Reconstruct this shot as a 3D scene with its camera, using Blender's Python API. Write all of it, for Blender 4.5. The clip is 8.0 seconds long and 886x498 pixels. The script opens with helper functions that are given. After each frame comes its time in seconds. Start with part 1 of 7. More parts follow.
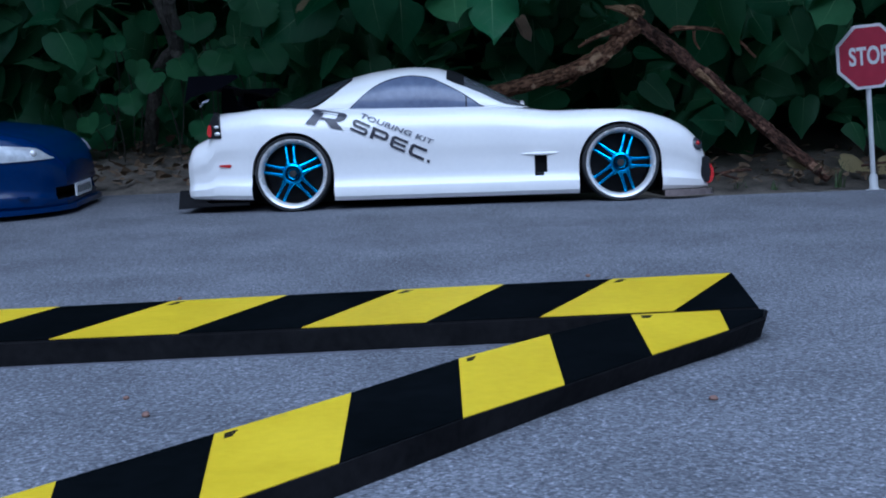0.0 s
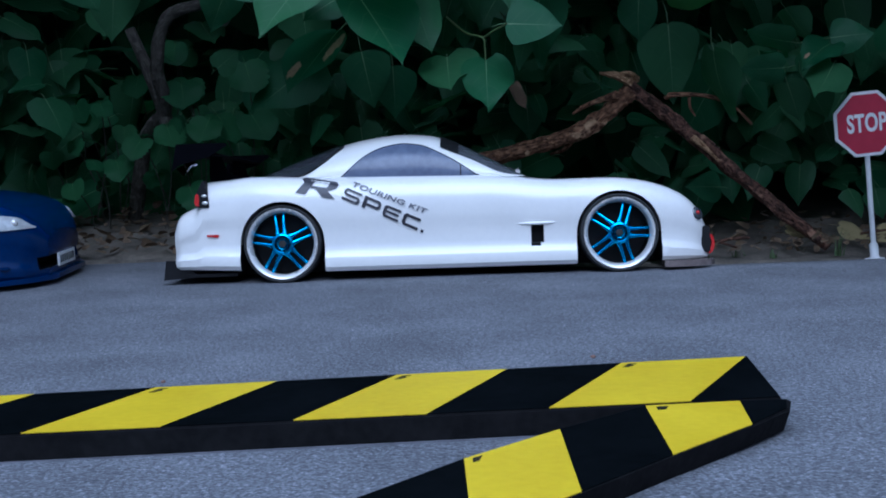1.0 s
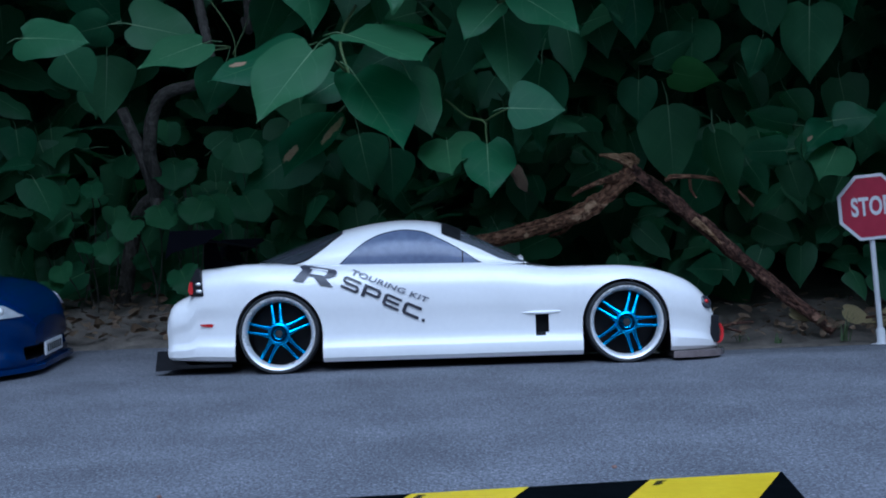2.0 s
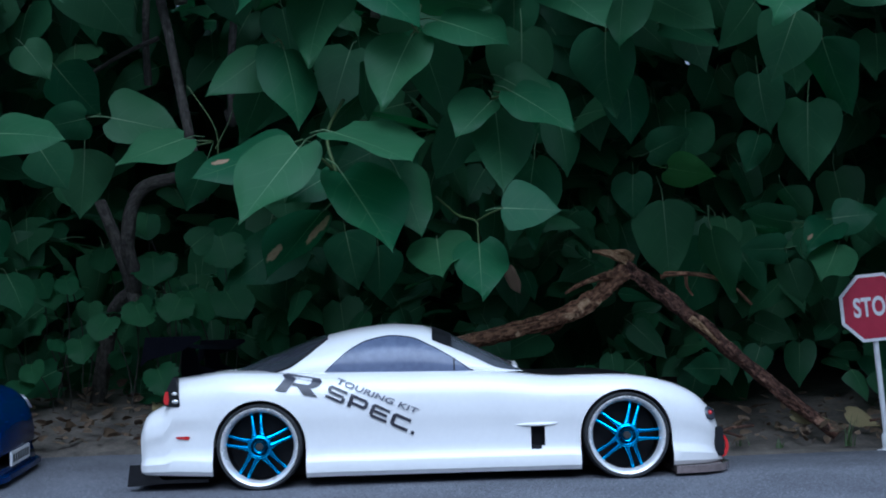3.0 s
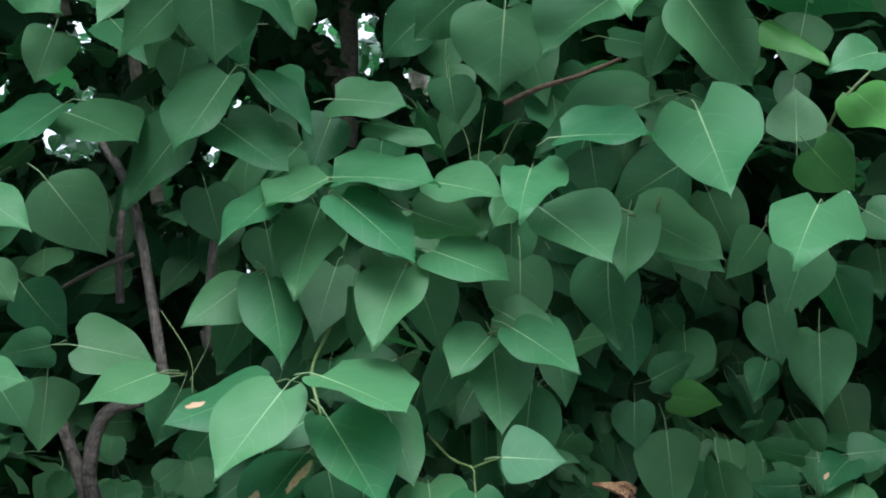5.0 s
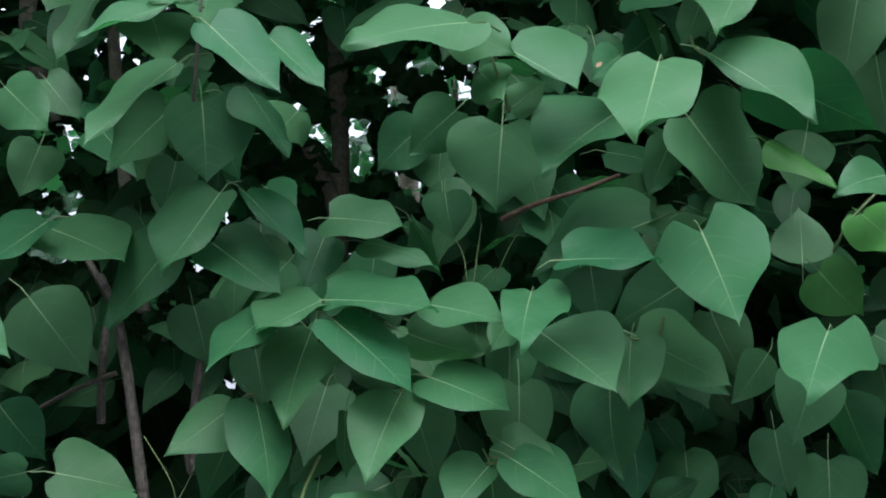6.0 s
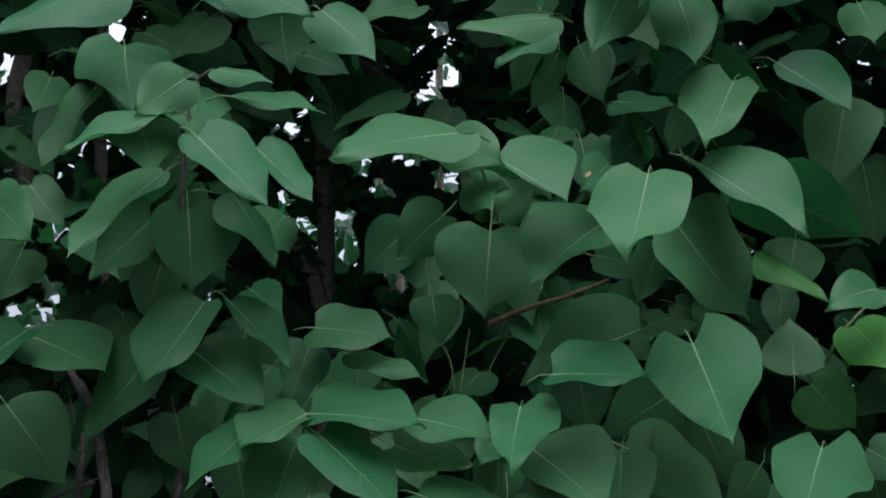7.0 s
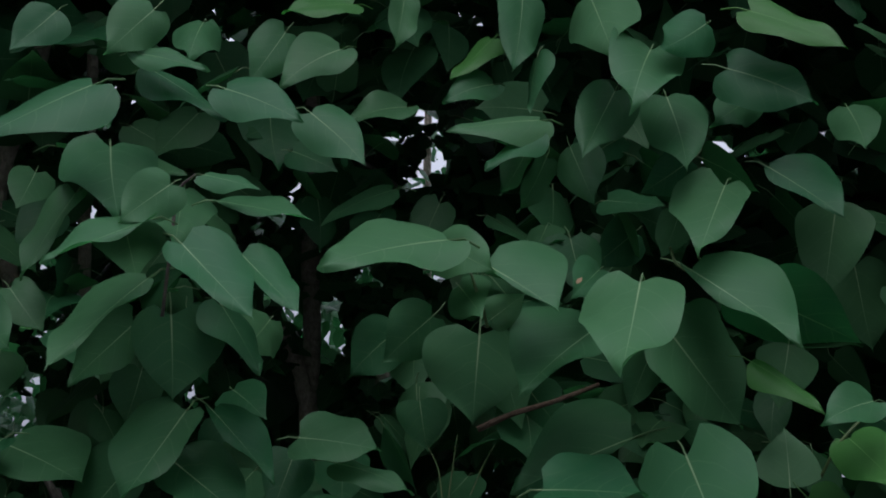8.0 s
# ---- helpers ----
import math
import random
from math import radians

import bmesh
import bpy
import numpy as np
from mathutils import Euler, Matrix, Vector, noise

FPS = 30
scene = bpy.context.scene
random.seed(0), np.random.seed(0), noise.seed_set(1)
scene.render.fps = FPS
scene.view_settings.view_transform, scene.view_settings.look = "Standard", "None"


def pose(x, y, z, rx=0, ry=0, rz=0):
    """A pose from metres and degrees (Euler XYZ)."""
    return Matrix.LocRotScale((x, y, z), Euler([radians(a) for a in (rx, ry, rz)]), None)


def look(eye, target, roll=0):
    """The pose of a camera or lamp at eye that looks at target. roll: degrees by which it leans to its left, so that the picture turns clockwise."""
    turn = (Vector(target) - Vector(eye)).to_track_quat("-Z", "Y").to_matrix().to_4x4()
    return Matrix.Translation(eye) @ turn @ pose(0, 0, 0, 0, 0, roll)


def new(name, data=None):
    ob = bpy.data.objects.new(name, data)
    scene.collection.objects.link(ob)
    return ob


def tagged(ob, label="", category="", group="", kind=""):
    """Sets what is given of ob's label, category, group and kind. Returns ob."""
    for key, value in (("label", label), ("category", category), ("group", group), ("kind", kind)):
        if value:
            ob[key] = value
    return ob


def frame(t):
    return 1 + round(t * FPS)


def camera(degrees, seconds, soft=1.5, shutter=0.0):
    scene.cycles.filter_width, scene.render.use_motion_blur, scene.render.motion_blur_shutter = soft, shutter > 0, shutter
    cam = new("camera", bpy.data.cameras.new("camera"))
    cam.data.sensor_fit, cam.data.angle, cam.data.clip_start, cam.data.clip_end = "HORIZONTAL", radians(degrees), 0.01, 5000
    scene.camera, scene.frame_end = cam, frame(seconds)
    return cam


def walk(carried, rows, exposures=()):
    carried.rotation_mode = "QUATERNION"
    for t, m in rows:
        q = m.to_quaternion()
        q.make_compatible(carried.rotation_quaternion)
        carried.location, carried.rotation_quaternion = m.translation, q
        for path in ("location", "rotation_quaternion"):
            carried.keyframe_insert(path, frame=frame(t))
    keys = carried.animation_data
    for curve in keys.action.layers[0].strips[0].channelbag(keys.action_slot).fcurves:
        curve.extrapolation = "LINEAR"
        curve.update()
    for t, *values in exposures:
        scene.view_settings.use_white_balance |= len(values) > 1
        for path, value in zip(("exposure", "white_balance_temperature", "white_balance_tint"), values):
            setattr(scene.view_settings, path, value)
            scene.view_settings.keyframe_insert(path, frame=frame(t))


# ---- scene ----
cam = camera(42.5, 8.0, 1.9)
METRES, EYE, TILT, LEAN, TURN = 0.295, 0.101, -8.6, 2.1, 0.0
ROWS = [
    (0.0, 0.0, 0.0, 0.0, 0.0, 0.0, -0.0),
    (0.5, -0.0087, 0.0534, 0.014, -0.27, 1.53, 0.03),
    (1.0, -0.0165, 0.0875, 0.0307, -0.62, 3.04, 0.02),
    (1.5, -0.039, 0.118, 0.0567, -0.96, 4.7, 0.05),
    (3.0, -0.0754, 0.2903, 0.1837, -2.28, 10.21, -0.01),
    (3.5, -0.0787, 0.3307, 0.2451, -2.66, 12.14, -0.12),
    (4.0, -0.0985, 0.3638, 0.3002, -3.09, 14.0, -0.17),
    (4.5, -0.1182, 0.4068, 0.3702, -3.51, 15.91, -0.18),
    (6.0, -0.1536, 0.5212, 0.5524, -4.67, 22.57, -0.3),
    (6.5, -0.167, 0.5231, 0.5933, -5.13, 24.58, -0.24),
    (7.0, -0.1665, 0.5185, 0.6485, -5.58, 26.32, -0.27),
    (7.5, -0.166, 0.5257, 0.7025, -6.02, 28.21, -0.31),
    (8.0, -0.173, 0.5246, 0.7458, -6.38, 30.0, -0.3),
]
EXPOSURES = [
    (0.0, 0.04, 4850, 10), (1.0, 0.04, 4850, 10), (1.5, 0.04, 4800, 9), (3.0, 0.28, 5000, 7), (3.5, 0.78, 5250, 3), (4.0, 1.45, 5450, 5),
    (4.6, 2.36, 6100, 9), (5.8, 1.95, 6400, 13), (6.5, 1.6, 6400, 13), (7.0, 1.18, 6400, 13), (7.5, 0.8, 6400, 14), (8.0, 0.44, 6400, 15),
]
walk(cam, [(t, pose(0, 0, EYE, TILT, LEAN, TURN) @ pose(METRES * x, METRES * y, METRES * z, 90 + pitch, roll, yaw)) for t, x, y, z, yaw, pitch, roll in ROWS],
     EXPOSURES)

# ---- light: an overcast sky with a broad, weak sun high behind the camera ----
SUN_UP, SUN_TURN = 50.0, 180.0
world = bpy.data.worlds.new("overcast_sky")
scene.world = world
world.use_nodes = True
wn, wl = world.node_tree.nodes, world.node_tree.links
sky = wn.new("ShaderNodeTexSky")
sky.sky_type, sky.sun_disc = "NISHITA", False
sky.sun_elevation, sky.sun_rotation = radians(SUN_UP), radians(SUN_TURN)
sky.air_density, sky.dust_density, sky.ozone_density = 1.0, 5.0, 1.5
# cloud cover: brightest overhead, dim near the horizon, as between trees
place, height = wn.new("ShaderNodeTexCoord"), wn.new("ShaderNodeSeparateXYZ")
wl.new(place.outputs["Generated"], height.inputs[0])
rise = wn.new("ShaderNodeMath")
rise.operation, rise.inputs[1].default_value, rise.use_clamp = "POWER", 2.2, True
wl.new(height.outputs["Z"], rise.inputs[0])
dome = wn.new("ShaderNodeMapRange")
dome.inputs["From Min"].default_value, dome.inputs["From Max"].default_value = 0.0, 1.0
dome.inputs["To Min"].default_value, dome.inputs["To Max"].default_value = 1.5, 17.0
wl.new(rise.outputs[0], dome.inputs["Value"])
grey = wn.new("ShaderNodeVectorMath")
grey.operation = "SCALE"
grey.inputs[0].default_value = (0.92, 1.0, 1.16)
wl.new(dome.outputs[0], grey.inputs["Scale"])
cloud = wn.new("ShaderNodeMix")
cloud.data_type = "RGBA"
cloud.inputs["Factor"].default_value = 0.92
wl.new(sky.outputs[0], cloud.inputs["A"])
wl.new(grey.outputs[0], cloud.inputs["B"])
wl.new(cloud.outputs["Result"], wn["Background"].inputs["Color"])
wn["Background"].inputs["Strength"].default_value = 0.13
sun = new("sun", bpy.data.lights.new("sun", "SUN"))
sun.data.energy, sun.data.angle, sun.data.color = 1.35, radians(40), (0.97, 0.98, 1.0)
az = radians(SUN_TURN)
sun.matrix_world = look(Vector((math.sin(az) * math.cos(radians(SUN_UP)), math.cos(az) * math.cos(radians(SUN_UP)), math.sin(radians(SUN_UP)))) * 10, (0, 0, 0))


# ---- materials ----
def nodes_of(name):
    m = bpy.data.materials.new(name)
    m.use_nodes = True
    return m, m.node_tree.nodes, m.node_tree.links, m.node_tree.nodes["Principled BSDF"]


def surface(name, dark, light, scale=30.0, rough=0.5, metal=0.0, bump=0.0, bump_scale=200.0, coat=0.0, rough_var=0.1, spec=0.5):
    """A surface whose colour wanders between two tones at two scales, with fine relief."""
    m, n, k, b = nodes_of(name)
    co = n.new("ShaderNodeTexCoord")
    big, fine, mixed = n.new("ShaderNodeTexNoise"), n.new("ShaderNodeTexNoise"), n.new("ShaderNodeMath")
    big.inputs["Scale"].default_value, big.inputs["Detail"].default_value = scale, 5
    fine.inputs["Scale"].default_value, fine.inputs["Detail"].default_value = bump_scale, 3
    for x in (big, fine):
        k.new(co.outputs["Object"], x.inputs["Vector"])
    mixed.operation = "MULTIPLY_ADD"
    mixed.inputs[1].default_value, = (0.35,)
    k.new(fine.outputs["Fac"], mixed.inputs[0])
    half = n.new("ShaderNodeMath")
    half.operation, half.inputs[1].default_value = "MULTIPLY", 0.65
    k.new(big.outputs["Fac"], half.inputs[0])
    k.new(half.outputs[0], mixed.inputs[2])
    ramp = n.new("ShaderNodeValToRGB")
    ramp.color_ramp.elements[0].position, ramp.color_ramp.elements[1].position = 0.33, 0.67
    ramp.color_ramp.elements[0].color, ramp.color_ramp.elements[1].color = (*dark, 1), (*light, 1)
    k.new(mixed.outputs[0], ramp.inputs[0])
    k.new(ramp.outputs[0], b.inputs["Base Color"])
    rr = n.new("ShaderNodeMapRange")
    rr.inputs["To Min"].default_value, rr.inputs["To Max"].default_value = max(0.02, rough - rough_var), min(1, rough + rough_var)
    k.new(big.outputs["Fac"], rr.inputs["Value"])
    k.new(rr.outputs[0], b.inputs["Roughness"])
    b.inputs["Metallic"].default_value = metal
    b.inputs["Coat Weight"].default_value = coat
    b.inputs["Coat Roughness"].default_value = 0.08
    b.inputs["Specular IOR Level"].default_value = spec
    if bump:
        bp = n.new("ShaderNodeBump")
        bp.inputs["Strength"].default_value, bp.inputs["Distance"].default_value = bump, 0.001
        k.new(fine.outputs["Fac"], bp.inputs["Height"])
        k.new(bp.outputs[0], b.inputs["Normal"])
    return m


def asphalt_material():
    """Fine worn asphalt: small stones in a grey binder, with paler and darker drifts."""
    m, n, k, b = nodes_of("asphalt")
    co = n.new("ShaderNodeTexCoord")
    stones, drift, grit = n.new("ShaderNodeTexVoronoi"), n.new("ShaderNodeTexNoise"), n.new("ShaderNodeTexNoise")
    stones.inputs["Scale"].default_value = 1250
    drift.inputs["Scale"].default_value, drift.inputs["Detail"].default_value = 14, 6
    grit.inputs["Scale"].default_value, grit.inputs["Detail"].default_value = 560, 5
    for x in (stones, drift, grit):
        k.new(co.outputs["Object"], x.inputs["Vector"])
    sep = n.new("ShaderNodeSeparateColor")
    k.new(stones.outputs["Color"], sep.inputs[0])
    ramp = n.new("ShaderNodeValToRGB")
    ramp.color_ramp.elements.new(0.5)
    ramp.color_ramp.elements.new(0.9)
    for i, (p, c) in enumerate([(0.0, 0.085), (0.5, 0.135), (0.9, 0.17), (1.0, 0.26)]):
        ramp.color_ramp.elements[i].position, ramp.color_ramp.elements[i].color = p, (c * 0.98, c, c * 1.1, 1)
    k.new(sep.outputs[0], ramp.inputs[0])
    shade = n.new("ShaderNodeMapRange")
    shade.inputs["From Min"].default_value, shade.inputs["From Max"].default_value = 0.3, 0.7
    shade.inputs["To Min"].default_value, shade.inputs["To Max"].default_value = 0.8, 1.2
    k.new(drift.outputs["Fac"], shade.inputs["Value"])
    gr = n.new("ShaderNodeMapRange")
    gr.inputs["From Min"].default_value, gr.inputs["From Max"].default_value = 0.3, 0.7
    gr.inputs["To Min"].default_value, gr.inputs["To Max"].default_value = 0.62, 1.4
    k.new(grit.outputs["Fac"], gr.inputs["Value"])
    mul = n.new("ShaderNodeMath")
    mul.operation = "MULTIPLY"
    k.new(shade.outputs[0], mul.inputs[0])
    k.new(gr.outputs[0], mul.inputs[1])
    sc = n.new("ShaderNodeVectorMath")
    sc.operation = "SCALE"
    k.new(ramp.outputs[0], sc.inputs[0])
    k.new(mul.outputs[0], sc.inputs["Scale"])
    k.new(sc.outputs[0], b.inputs["Base Color"])
    b.inputs["Roughness"].default_value = 0.9
    b.inputs["Specular IOR Level"].default_value = 0.1
    bp = n.new("ShaderNodeBump")
    bp.inputs["Strength"].default_value, bp.inputs["Distance"].default_value = 0.5, 0.001
    k.new(grit.outputs["Fac"], bp.inputs["Height"])
    k.new(bp.outputs[0], b.inputs["Normal"])
    return m


def leaf_material(name, dark, light, vein, spots=(), rough=0.5, veins=4.4):
    """A leaf: a pale midrib and side veins, tone drifting from leaf to leaf and across each, some with brown patches."""
    m, n, k, b = nodes_of(name)
    uv, sep = n.new("ShaderNodeUVMap"), n.new("ShaderNodeSeparateXYZ")
    uv.uv_map = "UVMap"
    k.new(uv.outputs[0], sep.inputs[0])

    def math_node(op, a, c=None, d=None):
        x = n.new("ShaderNodeMath")
        x.operation = op
        for i, v in enumerate((a, c, d)):
            if v is None:
                continue
            if isinstance(v, (int, float)):
                x.inputs[i].default_value = v
            else:
                k.new(v, x.inputs[i])
        return x.outputs[0]

    across = math_node("ABSOLUTE", math_node("SUBTRACT", sep.outputs[0], 0.5))
    along = sep.outputs[1]
    # the midrib thins out towards the tip
    rib = n.new("ShaderNodeMapRange")
    rib.inputs["From Min"].default_value, rib.inputs["From Max"].default_value = 0.0125, 0.003
    k.new(math_node("ADD", across, math_node("MULTIPLY", along, 0.0075)), rib.inputs["Value"])
    # side veins leave the midrib aslant, sweep towards the tip and fade before the edge
    wander = n.new("ShaderNodeTexNoise")
    wander.inputs["Scale"].default_value = 4.0
    k.new(uv.outputs[0], wander.inputs["Vector"])
    sweep = math_node("ADD", math_node("MULTIPLY", across, 0.45), math_node("MULTIPLY", math_node("MULTIPLY", across, across), 1.15))
    slant = math_node("MULTIPLY", math_node("ADD", math_node("SUBTRACT", along, sweep), math_node("MULTIPLY", wander.outputs["Fac"], 0.09)), veins)
    saw = math_node("ABSOLUTE", math_node("SUBTRACT", math_node("FRACT", slant), 0.5))
    fine = n.new("ShaderNodeMapRange")
    fine.interpolation_type = "SMOOTHSTEP"
    fine.inputs["From Min"].default_value, fine.inputs["From Max"].default_value = 0.045, 0.0
    k.new(saw, fine.inputs["Value"])
    side = math_node("MULTIPLY", fine.outputs[0], math_node("SUBTRACT", 1.0, math_node("MULTIPLY", across, 1.9), None))
    info = n.new("ShaderNodeObjectInfo")
    geo = n.new("ShaderNodeNewGeometry")
    blotch = n.new("ShaderNodeTexNoise")
    blotch.inputs["Scale"].default_value, blotch.inputs["Detail"].default_value = 3.0, 5
    blotch.noise_dimensions = "4D"
    k.new(uv.outputs[0], blotch.inputs["Vector"])
    rnd = math_node("FRACT", math_node("ADD", info.outputs["Random"], geo.outputs["Random Per Island"]))
    k.new(math_node("MULTIPLY", rnd, 40.0), blotch.inputs["W"])
    tone = math_node("ADD", math_node("MULTIPLY", rnd, 0.6), math_node("MULTIPLY", blotch.outputs["Fac"], 0.4))
    ramp = n.new("ShaderNodeValToRGB")
    ramp.color_ramp.elements[0].position, ramp.color_ramp.elements[1].position = 0.15, 0.85
    ramp.color_ramp.elements[0].color, ramp.color_ramp.elements[1].color = (*dark, 1), (*light, 1)
    k.new(tone, ramp.inputs[0])
    mixv = n.new("ShaderNodeMix")
    mixv.data_type = "RGBA"
    k.new(math_node("MAXIMUM", math_node("MULTIPLY", rib.outputs[0], math_node("SUBTRACT", 0.92, math_node("MULTIPLY", along, 0.7))), math_node("MULTIPLY", math_node("MAXIMUM", side, 0.0), 0.1)), mixv.inputs["Factor"])
    k.new(ramp.outputs[0], mixv.inputs["A"])
    mixv.inputs["B"].default_value = (*vein, 1)
    colour = mixv.outputs["Result"]
    # dry brown patches: where across and along the leaf, and how large
    for px, py, size in spots:
        ragged = n.new("ShaderNodeTexNoise")
        ragged.inputs["Scale"].default_value, ragged.inputs["Detail"].default_value = 14.0, 4
        k.new(uv.outputs[0], ragged.inputs["Vector"])
        dx, dy = math_node("MULTIPLY", math_node("SUBTRACT", sep.outputs[0], px), 1.6), math_node("SUBTRACT", sep.outputs[1], py)
        far = math_node("SQRT", math_node("ADD", math_node("MULTIPLY", dx, dx), math_node("MULTIPLY", dy, dy)))
        patch = n.new("ShaderNodeMapRange")
        patch.inputs["From Min"].default_value, patch.inputs["From Max"].default_value = size, size * 0.75
        k.new(math_node("ADD", far, math_node("MULTIPLY", math_node("SUBTRACT", ragged.outputs["Fac"], 0.5), size * 1.6)), patch.inputs["Value"])
        dry = n.new("ShaderNodeMix")
        dry.data_type = "RGBA"
        k.new(ragged.outputs["Fac"], dry.inputs["Factor"])
        dry.inputs["A"].default_value, dry.inputs["B"].default_value = (0.2, 0.1, 0.055, 1), (0.6, 0.4, 0.27, 1)
        mb = n.new("ShaderNodeMix")
        mb.data_type = "RGBA"
        k.new(patch.outputs[0], mb.inputs["Factor"])
        k.new(colour, mb.inputs["A"])
        k.new(dry.outputs["Result"], mb.inputs["B"])
        colour = mb.outputs["Result"]
    k.new(colour, b.inputs["Base Color"])
    b.inputs["Roughness"].default_value = rough
    b.inputs["Specular IOR Level"].default_value = 0.2
    bp = n.new("ShaderNodeBump")
    bp.inputs["Strength"].default_value, bp.inputs["Distance"].default_value = 0.35, 0.002
    k.new(blotch.outputs["Fac"], bp.inputs["Height"])
    k.new(bp.outputs[0], b.inputs["Normal"])
    back = n.new("ShaderNodeBsdfTranslucent")
    shine = n.new("ShaderNodeVectorMath")
    shine.operation = "MULTIPLY"
    shine.inputs[1].default_value = (0.75, 1.35, 0.85)
    k.new(colour, shine.inputs[0])
    k.new(shine.outputs[0], back.inputs["Color"])
    mix = n.new("ShaderNodeMixShader")
    mix.inputs[0].default_value = 0.4
    k.new(b.outputs[0], mix.inputs[1])
    k.new(back.outputs[0], mix.inputs[2])
    k.new(mix.outputs[0], n["Material Output"].inputs["Surface"])
    return m


def bark_material(name, dark, light, scale=60.0, peeled=None, relief=1.0):
    """Bark: stringy ridges along the limb and flakes, with paler spots where it has come off."""
    m, n, k, b = nodes_of(name)
    co, run = n.new("ShaderNodeTexCoord"), n.new("ShaderNodeMapping")
    run.inputs["Scale"].default_value = (4.5, 75.0, 1.0)
    k.new(co.outputs["UV"], run.inputs["Vector"])
    ridges, flakes, spots = n.new("ShaderNodeTexNoise"), n.new("ShaderNodeTexVoronoi"), n.new("ShaderNodeTexNoise")
    ridges.inputs["Scale"].default_value, ridges.inputs["Detail"].default_value, ridges.inputs["Distortion"].default_value = 1.6, 8, 0.7
    flakes.inputs["Scale"].default_value = scale * 3.5
    spots.inputs["Scale"].default_value, spots.inputs["Detail"].default_value = scale * 0.75, 6
    k.new(run.outputs[0], ridges.inputs["Vector"])
    for x in (flakes, spots):
        k.new(co.outputs["Object"], x.inputs["Vector"])
    ramp = n.new("ShaderNodeValToRGB")
    ramp.color_ramp.elements[0].position, ramp.color_ramp.elements[1].position = 0.38, 0.66
    ramp.color_ramp.elements[0].color, ramp.color_ramp.elements[1].color = (*dark, 1), (*light, 1)
    k.new(ridges.outputs["Fac"], ramp.inputs[0])
    colour = ramp.outputs[0]
    if peeled:
        mask, mx = n.new("ShaderNodeMapRange"), n.new("ShaderNodeMix")
        mask.inputs["From Min"].default_value, mask.inputs["From Max"].default_value = 0.6, 0.66
        mx.data_type = "RGBA"
        k.new(spots.outputs["Fac"], mask.inputs["Value"])
        k.new(mask.outputs[0], mx.inputs["Factor"])
        k.new(colour, mx.inputs["A"])
        mx.inputs["B"].default_value = (*peeled, 1)
        colour = mx.outputs["Result"]
    k.new(colour, b.inputs["Base Color"])
    b.inputs["Roughness"].default_value = 0.85
    b.inputs["Specular IOR Level"].default_value = 0.25
    add = n.new("ShaderNodeMath")
    k.new(ridges.outputs["Fac"], add.inputs[0])
    k.new(flakes.outputs["Distance"], add.inputs[1])
    bp = n.new("ShaderNodeBump")
    bp.inputs["Strength"].default_value, bp.inputs["Distance"].default_value = relief, 0.004
    k.new(add.outputs[0], bp.inputs["Height"])
    k.new(bp.outputs[0], b.inputs["Normal"])
    return m


ASPHALT = asphalt_material()
SOIL = surface("soil", (0.058, 0.05, 0.042), (0.18, 0.153, 0.125), 40, 0.95, 0, 1.0, 240)
LEAF = leaf_material("lilac_leaf", (0.016, 0.092, 0.036), (0.055, 0.148, 0.063), (0.26, 0.36, 0.2))
LEAF_SPOT = leaf_material("lilac_leaf_spotted", (0.012, 0.075, 0.03), (0.036, 0.12, 0.05), (0.2, 0.29, 0.14), [(0.64, 0.66, 0.085)])
LEAF_BLIGHT = leaf_material("lilac_leaf_blighted", (0.012, 0.075, 0.03), (0.036, 0.12, 0.05), (0.2, 0.29, 0.14), [(0.3, 0.2, 0.14), (0.7, 0.66, 0.14), (0.33, 0.34, 0.12)])
LEAF_YOUNG = leaf_material("young_leaf", (0.025, 0.105, 0.024), (0.047, 0.165, 0.036), (0.14, 0.28, 0.1))
IVY = leaf_material("creeper_leaf", (0.018, 0.085, 0.032), (0.04, 0.135, 0.05), (0.12, 0.22, 0.09), (), 0.55, 4.0)
DEAD = surface("dead_leaf", (0.035, 0.02, 0.012), (0.17, 0.115, 0.065), 60, 0.8, 0, 0.6, 300)
BARK = bark_material("bark", (0.042, 0.037, 0.032), (0.09, 0.081, 0.069), 60, None, 0.45)
DEAD_TWIG = bark_material("brown_twig_bark", (0.045, 0.03, 0.02), (0.1, 0.07, 0.048), 60, None, 0.45)
# trunk bark lightened to make up for light missing deep in the bush
BRIGHTENED_BARK = bark_material("brightened_bark", (0.27, 0.23, 0.19), (0.46, 0.39, 0.32), 40, None, 0.5)
DEAD_WOOD = bark_material("dead_wood", (0.06, 0.028, 0.016), (0.32, 0.17, 0.095), 70, (0.48, 0.31, 0.18), 0.6)
PALE_DEAD = surface("pale_dead_leaf", (0.2, 0.15, 0.06), (0.42, 0.35, 0.17), 60, 0.7, 0, 0.4, 300)
DARK_WOOD = bark_material("dark_dead_bark", (0.028, 0.015, 0.011), (0.19, 0.095, 0.065), 85, (0.3, 0.17, 0.11), 0.7)
RAW_WOOD = bark_material("torn_wood", (0.25, 0.14, 0.07), (0.5, 0.32, 0.18), 70)
TWIG = surface("green_twig", (0.03, 0.06, 0.016), (0.075, 0.12, 0.035), 60, 0.6, 0, 0.3, 300)
WHITE = surface("white_body_paint", (0.79, 0.77, 0.745), (0.84, 0.82, 0.79), 25, 0.24, 0, 0.0, 300, 0.6, 0.05)
BLUE = surface("blue_body_paint", (0.0002, 0.014, 0.07), (0.0004, 0.02, 0.095), 25, 0.25, 0.0, 0.0, 300, 0.08, 0.05, 0.25)
